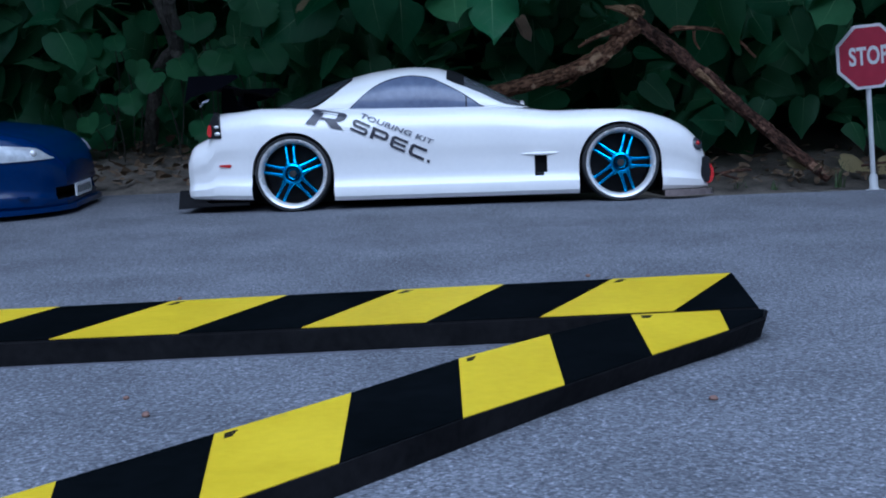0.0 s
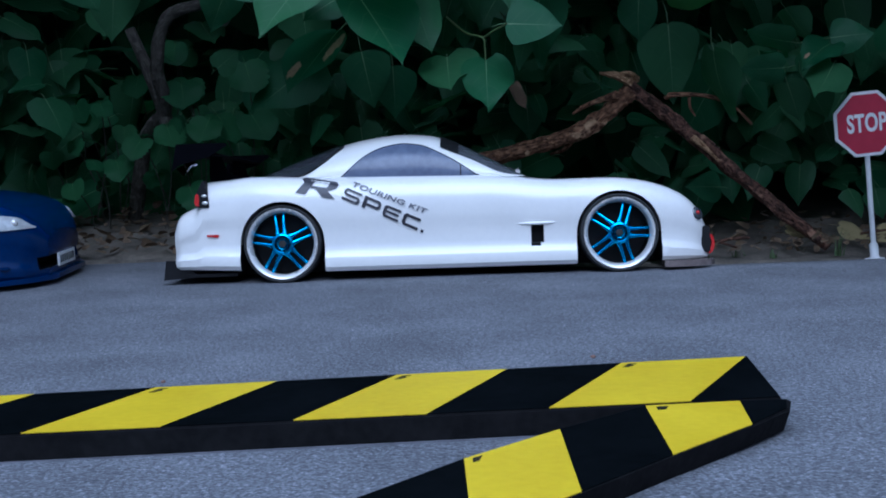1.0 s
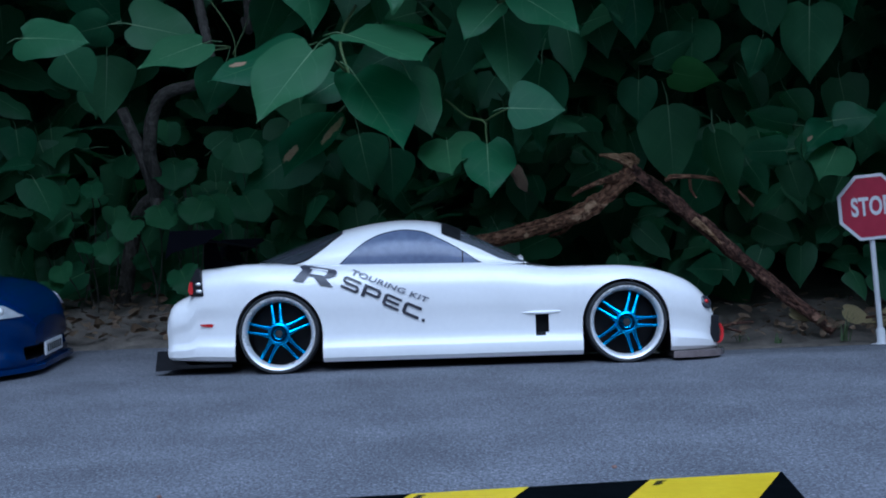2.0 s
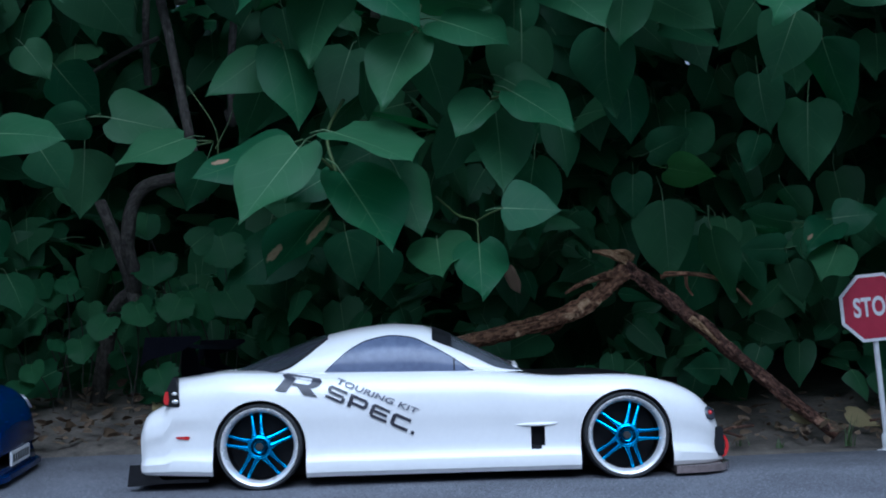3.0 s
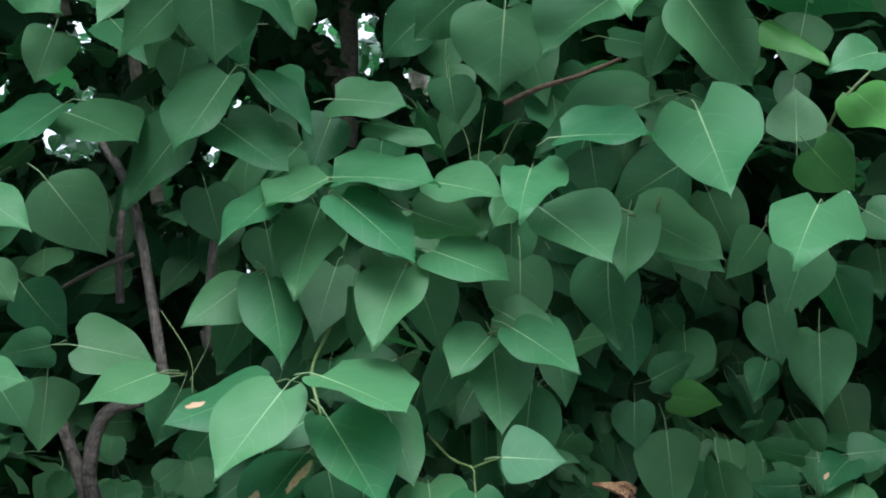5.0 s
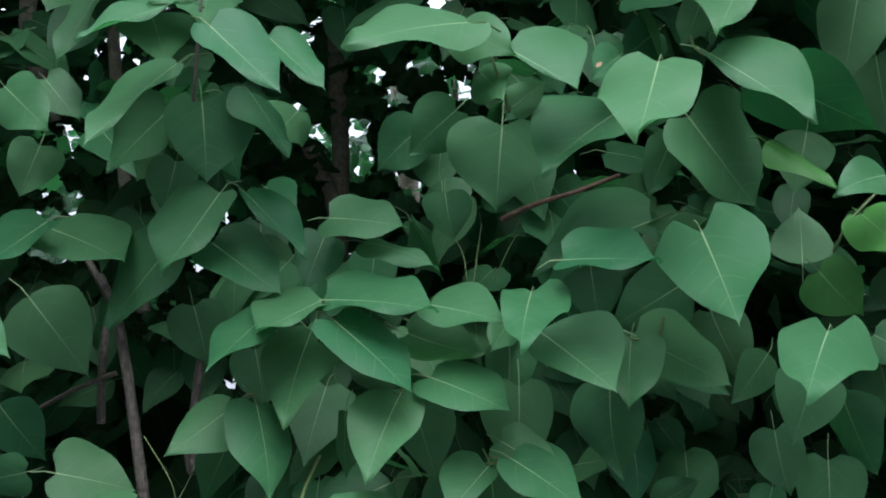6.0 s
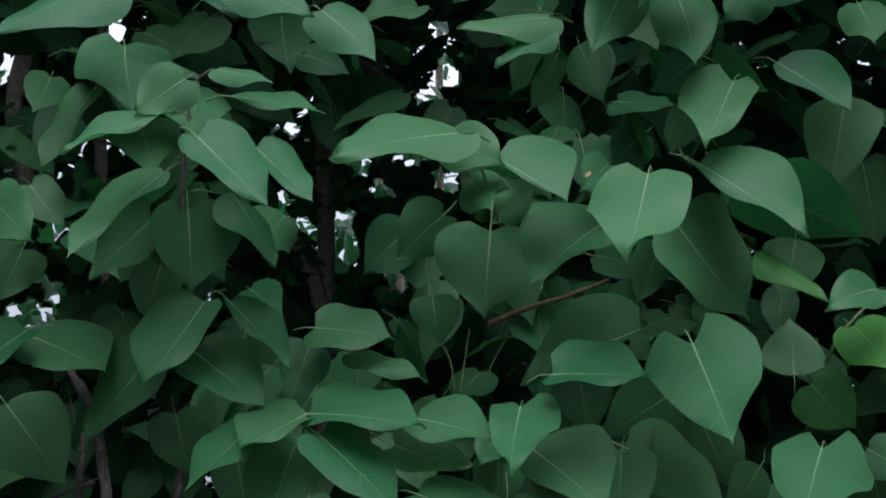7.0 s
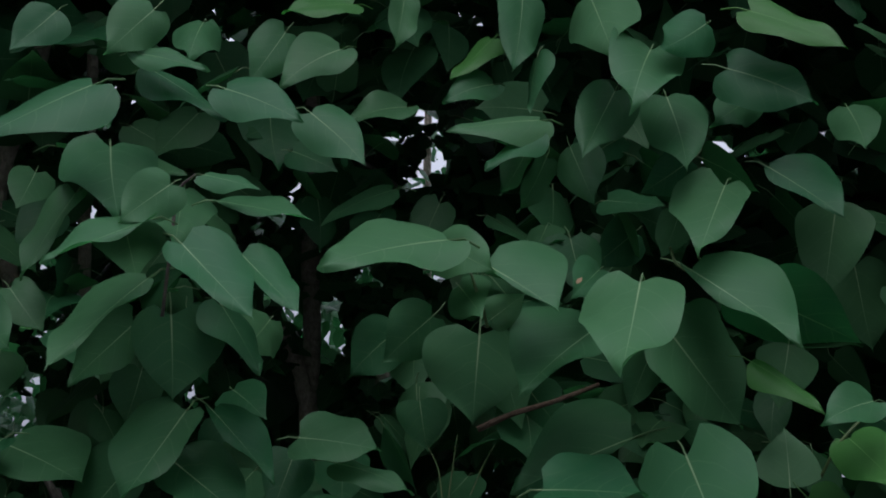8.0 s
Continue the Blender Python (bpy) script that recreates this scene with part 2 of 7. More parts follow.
WING_BLACK = surface("matt_black_wing", (0.0012, 0.0014, 0.0026), (0.0024, 0.0027, 0.0045), 60, 0.6, 0, 0.1, 400, spec=0.02)
BLACK = surface("black_plastic", (0.008, 0.008, 0.009), (0.014, 0.014, 0.016), 60, 0.5, 0, 0.1, 400, spec=0.15)
CARBON = surface("black_bonnet", (0.005, 0.005, 0.006), (0.01, 0.01, 0.012), 90, 0.35, 0, 0.0, 400, 0.08, spec=0.15)
# carbon splitter: the ground's reflection is put into the brownish base colour
SPLITTER = surface("splitter_reflection_tone", (0.11, 0.085, 0.08), (0.2, 0.16, 0.15), 120, 0.2, 0, 0.0, 400, 0.5, 0.08)
RUBBER = surface("tyre_rubber", (0.014, 0.014, 0.015), (0.028, 0.028, 0.029), 80, 0.75, 0, 0.3, 500)
CHROME = surface("polished_rim", (0.75, 0.73, 0.7), (0.85, 0.83, 0.8), 60, 0.28, 0.4, 0.0, 300, 0, 0.06)
BLUE_METAL = surface("blue_anodised", (0.0, 0.3, 0.6), (0.005, 0.42, 0.76), 60, 0.17, 1.0, 0.0, 300, 0.4, 0.05)
TINT = surface("tinted_window", (0.022, 0.024, 0.03), (0.04, 0.043, 0.052), 12, 0.14, 0, 0.0, 200, 0, 0.03, 0.6)
SIDE_TINT = surface("smoked_side_window", (0.085, 0.1, 0.16), (0.14, 0.165, 0.245), 14, 0.22, 0, 0.0, 200, 0, 0.04, 0.4)
SCREEN = surface("grey_windscreen", (0.06, 0.065, 0.075), (0.1, 0.107, 0.12), 14, 0.18, 0, 0.0, 200, 0, 0.04, 0.5)
RED = surface("red_plastic", (0.4, 0.01, 0.012), (0.55, 0.02, 0.02), 60, 0.25)
LAMP_CLEAR = surface("clear_lamp", (0.5, 0.52, 0.54), (0.75, 0.77, 0.78), 220, 0.12, 0.3, 0, 300)
DECAL = surface("dark_decal", (0.024, 0.023, 0.032), (0.055, 0.053, 0.068), 60, 0.4)
DECAL_PALE = surface("grey_decal", (0.12, 0.12, 0.14), (0.2, 0.2, 0.23), 60, 0.4)
YELLOW = surface("yellow_tape", (0.56, 0.39, 0.005), (0.66, 0.48, 0.01), 35, 0.5, 0, 0.15, 260, spec=0.2)
TAPE_BLACK = surface("black_tape", (0.002, 0.0028, 0.0032), (0.004, 0.005, 0.006), 30, 0.6, 0, 0.2, 200, spec=0.0)
BOARD = surface("dark_board_edge", (0.006, 0.0062, 0.007), (0.016, 0.0155, 0.0165), 50, 0.75, 0, 0.4, 300, spec=0.02)
SIGN_RED = surface("red_sign_face", (0.36, 0.018, 0.045), (0.42, 0.025, 0.055), 60, 0.35)
SIGN_WHITE = surface("white_sign_paint", (0.7, 0.7, 0.71), (0.78, 0.78, 0.78), 60, 0.4)
GRAVEL = surface("reddish_crumb", (0.13, 0.06, 0.045), (0.22, 0.13, 0.1), 200, 0.8)


# ---- mesh helpers ----
def mesh_of(name, bm, materials, sharp=40.0):
    bmesh.ops.recalc_face_normals(bm, faces=bm.faces)
    for f in bm.faces:
        f.smooth = True
    for e in bm.edges:
        if len(e.link_faces) == 2 and e.calc_face_angle(0) > radians(sharp):
            e.smooth = False
    me = bpy.data.meshes.new(name)
    bm.to_mesh(me)
    bm.free()
    for m in materials if isinstance(materials, (list, tuple)) else [materials]:
        me.materials.append(m)
    return me


def part(name, bm, material, parent, label="", sharp=40.0):
    ob = new(name, mesh_of(name, bm, material, sharp))
    ob.parent = parent
    return tagged(ob, label)


def thing(name, m, label, category, group="", kind=""):
    ob = new(name)
    ob.empty_display_size = 0.02
    ob.matrix_basis = m
    return tagged(ob, label, category, group, kind)


def grid(bm, rows, close_u=False, close_v=False):
    """Faces over rows of points."""
    v = [[bm.verts.new(p) for p in r] for r in rows]
    n, c = len(v), len(v[0])
    for i in range(n if close_u else n - 1):
        for j in range(c if close_v else c - 1):
            a, b, d, e = v[i][j], v[i][(j + 1) % c], v[(i + 1) % n][(j + 1) % c], v[(i + 1) % n][j]
            bm.faces.new((a, b, d, e))
    return v


def tube(bm, pts, radii, sides=8, seed=0.0, knobs=0.0):
    """A round limb through points, ends closed, with its length in metres and its girth as UV."""
    pts = [Vector(p) for p in pts]
    rows, run = [], [0.0]
    for i, p in enumerate(pts):
        d = (pts[min(i + 1, len(pts) - 1)] - pts[max(i - 1, 0)]).normalized()
        a = d.cross(Vector((0.31, 0.2, 0.93))).normalized()
        b = d.cross(a)
        r = radii[i] if isinstance(radii, (list, tuple)) else radii
        rows.append([p + (a * math.cos(t) + b * math.sin(t)) * r * (1 + knobs * noise.noise(p * 40 + Vector((math.cos(t), math.sin(t), seed)) * 1.7))
                     for t in (2 * math.pi * j / sides for j in range(sides))])
        run.append(run[-1] + (pts[min(i + 1, len(pts) - 1)] - p).length)
    v = grid(bm, rows, close_v=True)
    bm.faces.new(v[0])
    bm.faces.new(list(reversed(v[-1])))
    layer = bm.loops.layers.uv.verify()
    for i, row in enumerate(v):
        for j, w in enumerate(row):
            for loop in w.link_loops:
                loop[layer].uv = (abs(2 * j / sides - 1), run[i])


def curved(pts, n=24):
    """A smooth line through points (Catmull-Rom)."""
    p = [Vector(q) for q in pts]
    p = [p[0] * 2 - p[1]] + p + [p[-1] * 2 - p[-2]]
    out = []
    for i in range(1, len(p) - 2):
        for s in range(n):
            t = s / n
            a, b, c, d = p[i - 1], p[i], p[i + 1], p[i + 2]
            out.append(0.5 * (2 * b + (c - a) * t + (2 * a - 5 * b + 4 * c - d) * t * t + (3 * b - a - 3 * c + d) * t ** 3))
    return out + [p[-2]]


def lathe(bm, profile, sides=40, close=False):
    """Turn (radius, y) pairs round the y axis."""
    rows = [[(r * math.cos(t), y, r * math.sin(t)) for r, y in profile] for t in (2 * math.pi * i / sides for i in range(sides))]
    grid(bm, rows, close_u=True, close_v=close)


def box(bm, x0, x1, y0, y1, z0, z1, bevel=0.0):
    v = [bm.verts.new((x, y, z)) for x in (x0, x1) for y in (y0, y1) for z in (z0, z1)]
    for f in ((0, 1, 3, 2), (4, 6, 7, 5), (0, 4, 5, 1), (2, 3, 7, 6), (0, 2, 6, 4), (1, 5, 7, 3)):
        bm.faces.new([v[i] for i in f])
    if bevel:
        es = {e for w in v for e in w.link_edges}
        bmesh.ops.bevel(bm, geom=list(es), offset=bevel, segments=2, affect="EDGES", clamp_overlap=True)


def prism(bm, outline, z0, z1):
    """A flat outline of (x, y), given thickness in z."""
    lo, hi = [bm.verts.new((x, y, z0)) for x, y in outline], [bm.verts.new((x, y, z1)) for x, y in outline]
    n = len(outline)
    bm.faces.new(list(reversed(lo)))
    bm.faces.new(hi)
    for i in range(n):
        bm.faces.new((lo[i], lo[(i + 1) % n], hi[(i + 1) % n], hi[i]))


def eased(pairs):
    """A smooth curve through (x, value) pairs that never overshoots."""
    xs, ys = [p[0] for p in pairs], [p[1] for p in pairs]
    d = [(ys[i + 1] - ys[i]) / (xs[i + 1] - xs[i]) for i in range(len(xs) - 1)]
    m = [d[0]] + [0.0 if d[i - 1] * d[i] <= 0 else 2 * d[i - 1] * d[i] / (d[i - 1] + d[i]) for i in range(1, len(d))] + [d[-1]]

    def at(x):
        if x <= xs[0]:
            return ys[0]
        if x >= xs[-1]:
            return ys[-1]
        i = max(j for j in range(len(xs) - 1) if xs[j] <= x)
        h = xs[i + 1] - xs[i]
        t = (x - xs[i]) / h
        return (ys[i] * (1 + 2 * t) * (1 - t) ** 2 + m[i] * h * t * (1 - t) ** 2 + ys[i + 1] * t * t * (3 - 2 * t) + m[i + 1] * h * t * t * (t - 1))
    return at


def text_mesh(name, words, size, parent, material, m, shear=0.0, spread=1.0, depth=0.0002, label="", bold=0.0):
    """Raised lettering in the built-in font, centred, in the x-y plane of m."""
    cu = bpy.data.curves.new(name, "FONT")
    cu.body, cu.size, cu.extrude, cu.shear, cu.space_character, cu.offset = words, size, depth, shear, spread, bold
    cu.align_x, cu.align_y = "CENTER", "CENTER"
    temp = new(name, cu)
    me = bpy.data.meshes.new_from_object(temp.evaluated_get(bpy.context.evaluated_depsgraph_get()))
    bpy.data.objects.remove(temp)
    me.materials.clear()
    me.materials.append(material)
    ob = new(name, me)
    ob.parent = parent
    ob.matrix_basis = m
    return tagged(ob, label)


# wide block letters: outlines one high
BLOCK = {
    "S": [(1.5, 1), (1.5, 0.8), (0.3, 0.8), (0.24, 0.74), (0.24, 0.66), (0.3, 0.6), (1.3, 0.6), (1.5, 0.42), (1.5, 0.18), (1.3, 0), (0, 0), (0, 0.2), (1.2, 0.2), (1.26, 0.26), (1.26, 0.34), (1.2, 0.4), (0.2, 0.4), (0, 0.58), (0, 0.82), (0.2, 1)],
    "P": [(0, 0), (0, 1), (1.3, 1), (1.5, 0.82), (1.5, 0.46), (1.3, 0.28), (0.304, 0.28), (0.304, 0.49), (1.18, 0.49), (1.24, 0.55), (1.24, 0.73), (1.18, 0.79), (0.3, 0.79), (0.3, 0)],
    "E": [(0.2, 0), (0, 0.18), (0, 0.82), (0.2, 1), (1.45, 1), (1.45, 0.8), (0.3, 0.8), (0.26, 0.6), (1.35, 0.6), (1.35, 0.4), (0.26, 0.4), (0.3, 0.2), (1.45, 0.2), (1.45, 0)],
    "C": [(0.2, 0), (0, 0.18), (0, 0.82), (0.2, 1), (1.45, 1), (1.45, 0.77), (0.34, 0.77), (0.28, 0.7), (0.28, 0.3), (0.34, 0.23), (1.45, 0.23), (1.45, 0)],
    ".": [(0, 0), (0.24, 0), (0.24, 0.24), (0, 0.24)],
    "R": [(0, 0), (0.35, 0.7), (0.15, 0.86), (0.42, 1), (2.1, 1), (2.25, 0.86), (2.15, 0.62), (1.9, 0.46), (1.7, 0.42), (2.2, 0), (1.5, 0), (1.05, 0.42), (0.78, 0.42), (0.83, 0.56), (1.6, 0.56), (1.7, 0.66), (1.72, 0.76), (1.66, 0.82), (0.924, 0.82), (0.92, 0.82), (0.56, 0)],
}


def lay_on(ob, skin):
    """Bend thin lettering onto a flank: skin(x, z) is the y of its surface."""
    m = ob.matrix_basis.copy()
    for v in ob.data.vertices:
        p = m @ v.co
        v.co = (p.x, skin(p.x, p.z) - 0.0008 - v.co.z, p.z)
    ob.matrix_basis = Matrix.Identity(4)


def block_letters(parent, words, size, m, stretch, lean, label, skin):
    """Thin block letters in the x-y plane of m, centred, one mesh for each."""
    step = [max(p[0] for p in BLOCK[c]) + 0.28 for c in words]
    at = -(sum(step) - 0.28) / 2
    for c, w in zip(words, step):
        bm = bmesh.new()
        prism(bm, [((at + x + lean * (y - 0.5)) * size * stretch, (y - 0.5) * size) for x, y in BLOCK[c]], -0.0002, 0.0)
        for j in range(1, 10):
            bmesh.ops.bisect_plane(bm, geom=bm.verts[:] + bm.edges[:] + bm.faces[:], plane_co=(0, (j / 10 - 0.5) * size, 0), plane_no=(0, 1, 0))
        ob = part("lettering", bm, DECAL, parent, label)
        ob.matrix_basis = m
        lay_on(ob, skin)
        at += w


# ---- ground ----
def ground_z(x, y):
    """Level road; front rise and one-sided fall to the verge fit the camera's view."""
    s = min(1.0, max(0.0, (x + 0.2) / 0.42))
    near = min(1.0, max(0.0, (0.43 - y) / 0.08))
    return 0.0022 * near * near * (3 - 2 * near) - 0.115 * max(0.0, min(y, 1.2) - 0.9) * s * s * (3 - 2 * s)


def ground():
    bm = bmesh.new()
    xs = [-300, -60, -15, -5, -2.4, -1.2, -0.4] + [-0.3 + 0.04 * i for i in range(21)] + [0.8, 1.4, 2.4, 5, 15, 60, 300]
    ys = [-300, -60, -15, -4, -1, 0] + [0.2, 0.34, 0.36, 0.38, 0.4, 0.42, 0.44, 0.46, 0.6, 0.8, 0.88, 0.9, 0.92, 0.96, 1.0, 1.04, 1.08, 1.12, 1.16, 1.2, 1.3, 1.6, 2, 3, 8, 30, 100, 300]
    grid(bm, [[(x, y, ground_z(x, y) - (0.03 if y > 1.25 else 0)) for y in ys] for x in xs])
    ob = new("road", mesh_of("road", bm, ASPHALT))
    tagged(ob, "fine grey asphalt road surface, dry and slightly worn", "road", kind="structure")


def verge():
    """Bare soil, from a ragged edge on the asphalt back under the bush."""
    bm = bmesh.new()
    rows = []
    for i in range(161):
        x = -2.0 + 0.025 * i
        edge = 1.085 + 0.012 * min(0.8, max(-0.5, x + 0.3)) + 0.03 * min(1.0, max(0.0, (x - 0.15) / 0.1)) + 0.01 * noise.noise((x * 6, 0, 0)) + 0.006 * noise.noise((x * 30, 3, 0))
        row = []
        for j, d in enumerate((0.0, 0.006, 0.015, 0.03, 0.05, 0.075, 0.1, 0.13, 0.17, 0.22, 0.3, 0.45, 0.8, 1.5, 3.0)):
            y = edge + d
            up = 0.0015 + min(d, 0.2) * 0.135 + (0.006 * noise.noise((x * 25, y * 25, 1)) + 0.004 * noise.noise((x * 70, y * 70, 5))) * min(1, d / 0.02)
            row.append((x, y, ground_z(x, y) + (up if d > 0 else -0.002)))
        rows.append(row)
    grid(bm, rows)
    ob = new("verge", mesh_of("verge", bm, SOIL))
    tagged(ob, "bare dark soil verge between road and bush", "soil", kind="structure")


ground()
verge()


# ---- model cars ----
def wheel(car, hub, side):
    """A five-twin-spoke wheel with a polished lip and a low tyre; side is -1 for the side that faces the road."""
    R = 0.03
    bm = bmesh.new()
    lathe(bm, [(0.0, 0.004), (0.0225, 0.004), (0.0245, -0.004), (0.0265, -0.0115), (0.0272, -0.0115), (0.0272, 0.012), (0.0, 0.012)], 40)
    w = part("wheel", bm, BLACK, car)
    w.matrix_basis = pose(*hub) @ (Matrix.Identity(4) if side < 0 else pose(0, 0, 0, 0, 0, 180))
    bm = bmesh.new()
    lathe(bm, [(0.027, -0.0105), (0.0275, -0.0125), (0.0288, -0.0128), (0.0296, -0.0115), (R, -0.008), (R, 0.008), (0.0295, 0.0115), (0.0285, 0.0128), (0.0262, 0.0125)], 56)
    part("tyre", bm, RUBBER, w, "black low-profile rubber tyre")
    bm = bmesh.new()
    lathe(bm, [(0.0234, -0.006), (0.0238, -0.0088), (0.0247, -0.0112), (0.0257, -0.0124), (0.0268, -0.0128), (0.0273, -0.0122), (0.0273, -0.010)], 56)
    part("rim", bm, CHROME, w, "polished chrome rim lip")
    bm = bmesh.new()
    lathe(bm, [(0.0, -0.0092), (0.0042, -0.0092), (0.005, -0.0098), (0.0056, -0.0116), (0.0066, -0.0124), (0.0076, -0.0121), (0.0086, -0.0108), (0.0092, -0.009), (0.0093, -0.004), (0.007, 0.0)], 40)
    part("hub", bm, BLUE_METAL, w, "blue anodised wheel hub")
    bm = bmesh.new()
    lathe(bm, [(0.0, -0.0116), (0.0026, -0.0116), (0.003, -0.011), (0.003, -0.0088)], 6)
    part("wheel_nut", bm, RUBBER, w, "dark wheel nut")
    for i in range(5):
        bm = bmesh.new()
        for s in (-1, 1):
            # two round-backed bars that spring from one foot on the hub
            rows = []
            for z, off, hw, y in ((0.0078, 0.0028, 0.0022, -0.0098), (0.0105, 0.0027, 0.0015, -0.0097), (0.015, 0.0028, 0.00115, -0.009), (0.0195, 0.003, 0.0011, -0.0079), (0.0228, 0.0032, 0.0011, -0.0066), (0.0244, 0.0034, 0.0016, -0.0055)):
                rows.append([(off * s + hw * math.cos(a), y - 0.85 * hw * math.sin(a), z) for a in (math.pi * j / 6 for j in range(7))]
                            + [(off * s - hw, y + 0.003, z), (off * s + hw, y + 0.003, z)])
            v = grid(bm, rows, close_v=True)
            bm.faces.new(v[0])
            bm.faces.new(v[-1])
        sp = part("spoke", bm, BLUE_METAL, w, "blue anodised twin spoke")
        sp.matrix_basis = pose(0, 0, 0, 0, 72 * i + (-6 if hub[0] < 0 else 18), 0)
    return w


flank = eased([(0.25, 0.0028), (0.42, 0.0026), (0.6, 0.0012), (0.74, 0.0014), (0.86, 0.0036)])


def no_crease(x, q):
    return 0.0


facets = eased([(0.3, 0.0), (0.36, 0.0008), (0.42, -0.0005), (0.54, 0.0001), (0.6, 0.0011), (0.67, -0.0005), (0.8, 0.0)])


def tail_crease(x, q):
    """Ridges along the rear bumper of the coupe."""
    k = min(1.0, max(0.0, (-0.164 - x) / 0.014)) * min(1.0, max(0.0, (x + 0.2125) / 0.02))
    return 0.45 * k * facets(q)


def body_shell(zt, zc, zb, w, x0, x1, cuts, crease=no_crease, stations=84):
    """A closed body: stations along x, each a half section mirrored; cuts are solids taken away from it."""
    rows = []
    for i in range(stations + 1):
        x = x0 + (x1 - x0) * (0.5 - 0.5 * math.cos(math.pi * i / stations)) if i not in (0, stations) else (x0, x1)[i == stations]
        t, c, b, hw = zt(x), zc(x), zb(x), w(x)
        h = t - b
        f = min(1.0, h / 0.06)
        half = [(0.0, b), (hw - 0.012, b), (hw - 0.003, b + 0.0008), (hw - 0.0005, b + 0.004 * f), (hw + 0.0002, b + 0.0105 * f), (hw - 0.0006, b + 0.0125 * f), (hw - 0.0024, b + 0.0155 * f)]
        for q in (0.3, 0.36, 0.42, 0.48, 0.54, 0.6, 0.67, 0.74, 0.8):
            half.append((hw - flank(q) + crease(x, q), b + h * q))
        half += [(hw - 0.0036, b + h * 0.86), (hw - 0.0075, b + h * 0.94),
                 (hw - 0.0125, b + h * 0.982), (hw - 0.019, t), (hw - 0.028, t - 0.0006 * f), (hw - 0.036, (t + c * 2) / 3), (hw * 0.42, c), (hw * 0.2, c + 0.0006), (0.0, c + 0.0008)]
        rows.append([(x, -y, z) for y, z in half] + [(x, y, z) for y, z in reversed(half[1:-1])])
    bm = bmesh.new()
    v = grid(bm, rows, close_v=True)
    bm.faces.new(v[0])
    bm.faces.new(v[-1])
    bmesh.ops.recalc_face_normals(bm, faces=bm.faces)
    me = bpy.data.meshes.new("body")
    bm.to_mesh(me)
    bm.free()
    solid, knife = new("body", me), bmesh.new()
    for cut in cuts:
        cut(knife)
    bmesh.ops.recalc_face_normals(knife, faces=knife.faces)
    km = bpy.data.meshes.new("knife")
    knife.to_mesh(km)
    knife.free()
    tool = new("knife", km)
    mod = solid.modifiers.new("cut", "BOOLEAN")
    mod.operation, mod.object, mod.solver = "DIFFERENCE", tool, "EXACT"
    out = bmesh.new()
    out.from_object(solid, bpy.context.evaluated_depsgraph_get())
    bpy.data.objects.remove(solid)
    bpy.data.objects.remove(tool)
    return out


def arch(x, z, r, y0, y1):
    def cut(bm):
        ring = [(x + r * math.cos(a), z + r * math.sin(a)) for a in (math.pi * i / 44 for i in range(45))] + [(x - r * 1.005, z - 0.012), (x - r * 1.01, -0.01), (x + r * 1.01, -0.01)]
        lo, hi = [bm.verts.new((p, y0, q)) for p, q in ring], [bm.verts.new((p, y1, q)) for p, q in ring]
        bm.faces.new(lo)
        bm.faces.new(hi)
        for i in range(48):
            bm.faces.new((lo[i], lo[(i + 1) % 48], hi[(i + 1) % 48], hi[i]))
    return cut


class Cabin:
    """The glasshouse: a roof line over a belt line, rounded across."""

    def __init__(self, top, width, belt):
        self.top, self.width, self.belt = top, width, belt

    def at(self, x, a):
        """The place at x and the angle a: 0 at the road-side belt, pi at the other."""
        s, c = max(0.0, math.sin(a)), math.cos(a)
        h = self.top(x) - self.belt
        return Vector((x, -self.width(x) * math.copysign(abs(c) ** 0.62, c), self.belt + h * s ** 0.86))

    def angle(self, x, z):
        h = max(1e-5, self.top(x) - self.belt)
        return math.asin(min(1.0, max(0.0, (z - self.belt) / h)) ** (1 / 0.86))

    def out(self, x, a, d):
        e = 1e-3
        n = (self.at(x + e, a) - self.at(x - e, a)).cross(self.at(x, a + e) - self.at(x, a - e))
        if n.length < 1e-12:
            return self.at(x, a)
        n.normalize()
        p = self.at(x, a)
        if n.dot(p - Vector((x, 0, 0.05))) < 0:
            n.negate()
        return p + n * d


def side_pane(cabin, low, high, x0, x1, far, lift, n=44, m=10):
    """A side window between a lower and an upper line, laid on the cabin."""
    bm = bmesh.new()
    rows = []
    for i in range(n + 1):
        x = x0 + (x1 - x0) * (0.5 - 0.5 * math.cos(math.pi * i / n))
        lo, hi = low(x), max(high(x), low(x) + 0.0002)
        row = []
        for j in range(m + 1):
            a = cabin.angle(x, lo + (hi - lo) * j / m)
            row.append(cabin.out(x, math.pi - a if far else a, lift))
        rows.append(row)
    grid(bm, rows)
    return bm


def top_pane(cabin, x0, x1, low, lift, n=30, m=30):
    """Glass over the top of the cabin, down to the line low(x) on both sides."""
    bm = bmesh.new()
    rows = []
    for i in range(n + 1):
        x = x0 + (x1 - x0) * i / n
        a0 = cabin.angle(x, low(x))
        rows.append([cabin.out(x, a0 + (math.pi - 2 * a0) * j / m, lift) for j in range(m + 1)])
    grid(bm, rows)
    return bm


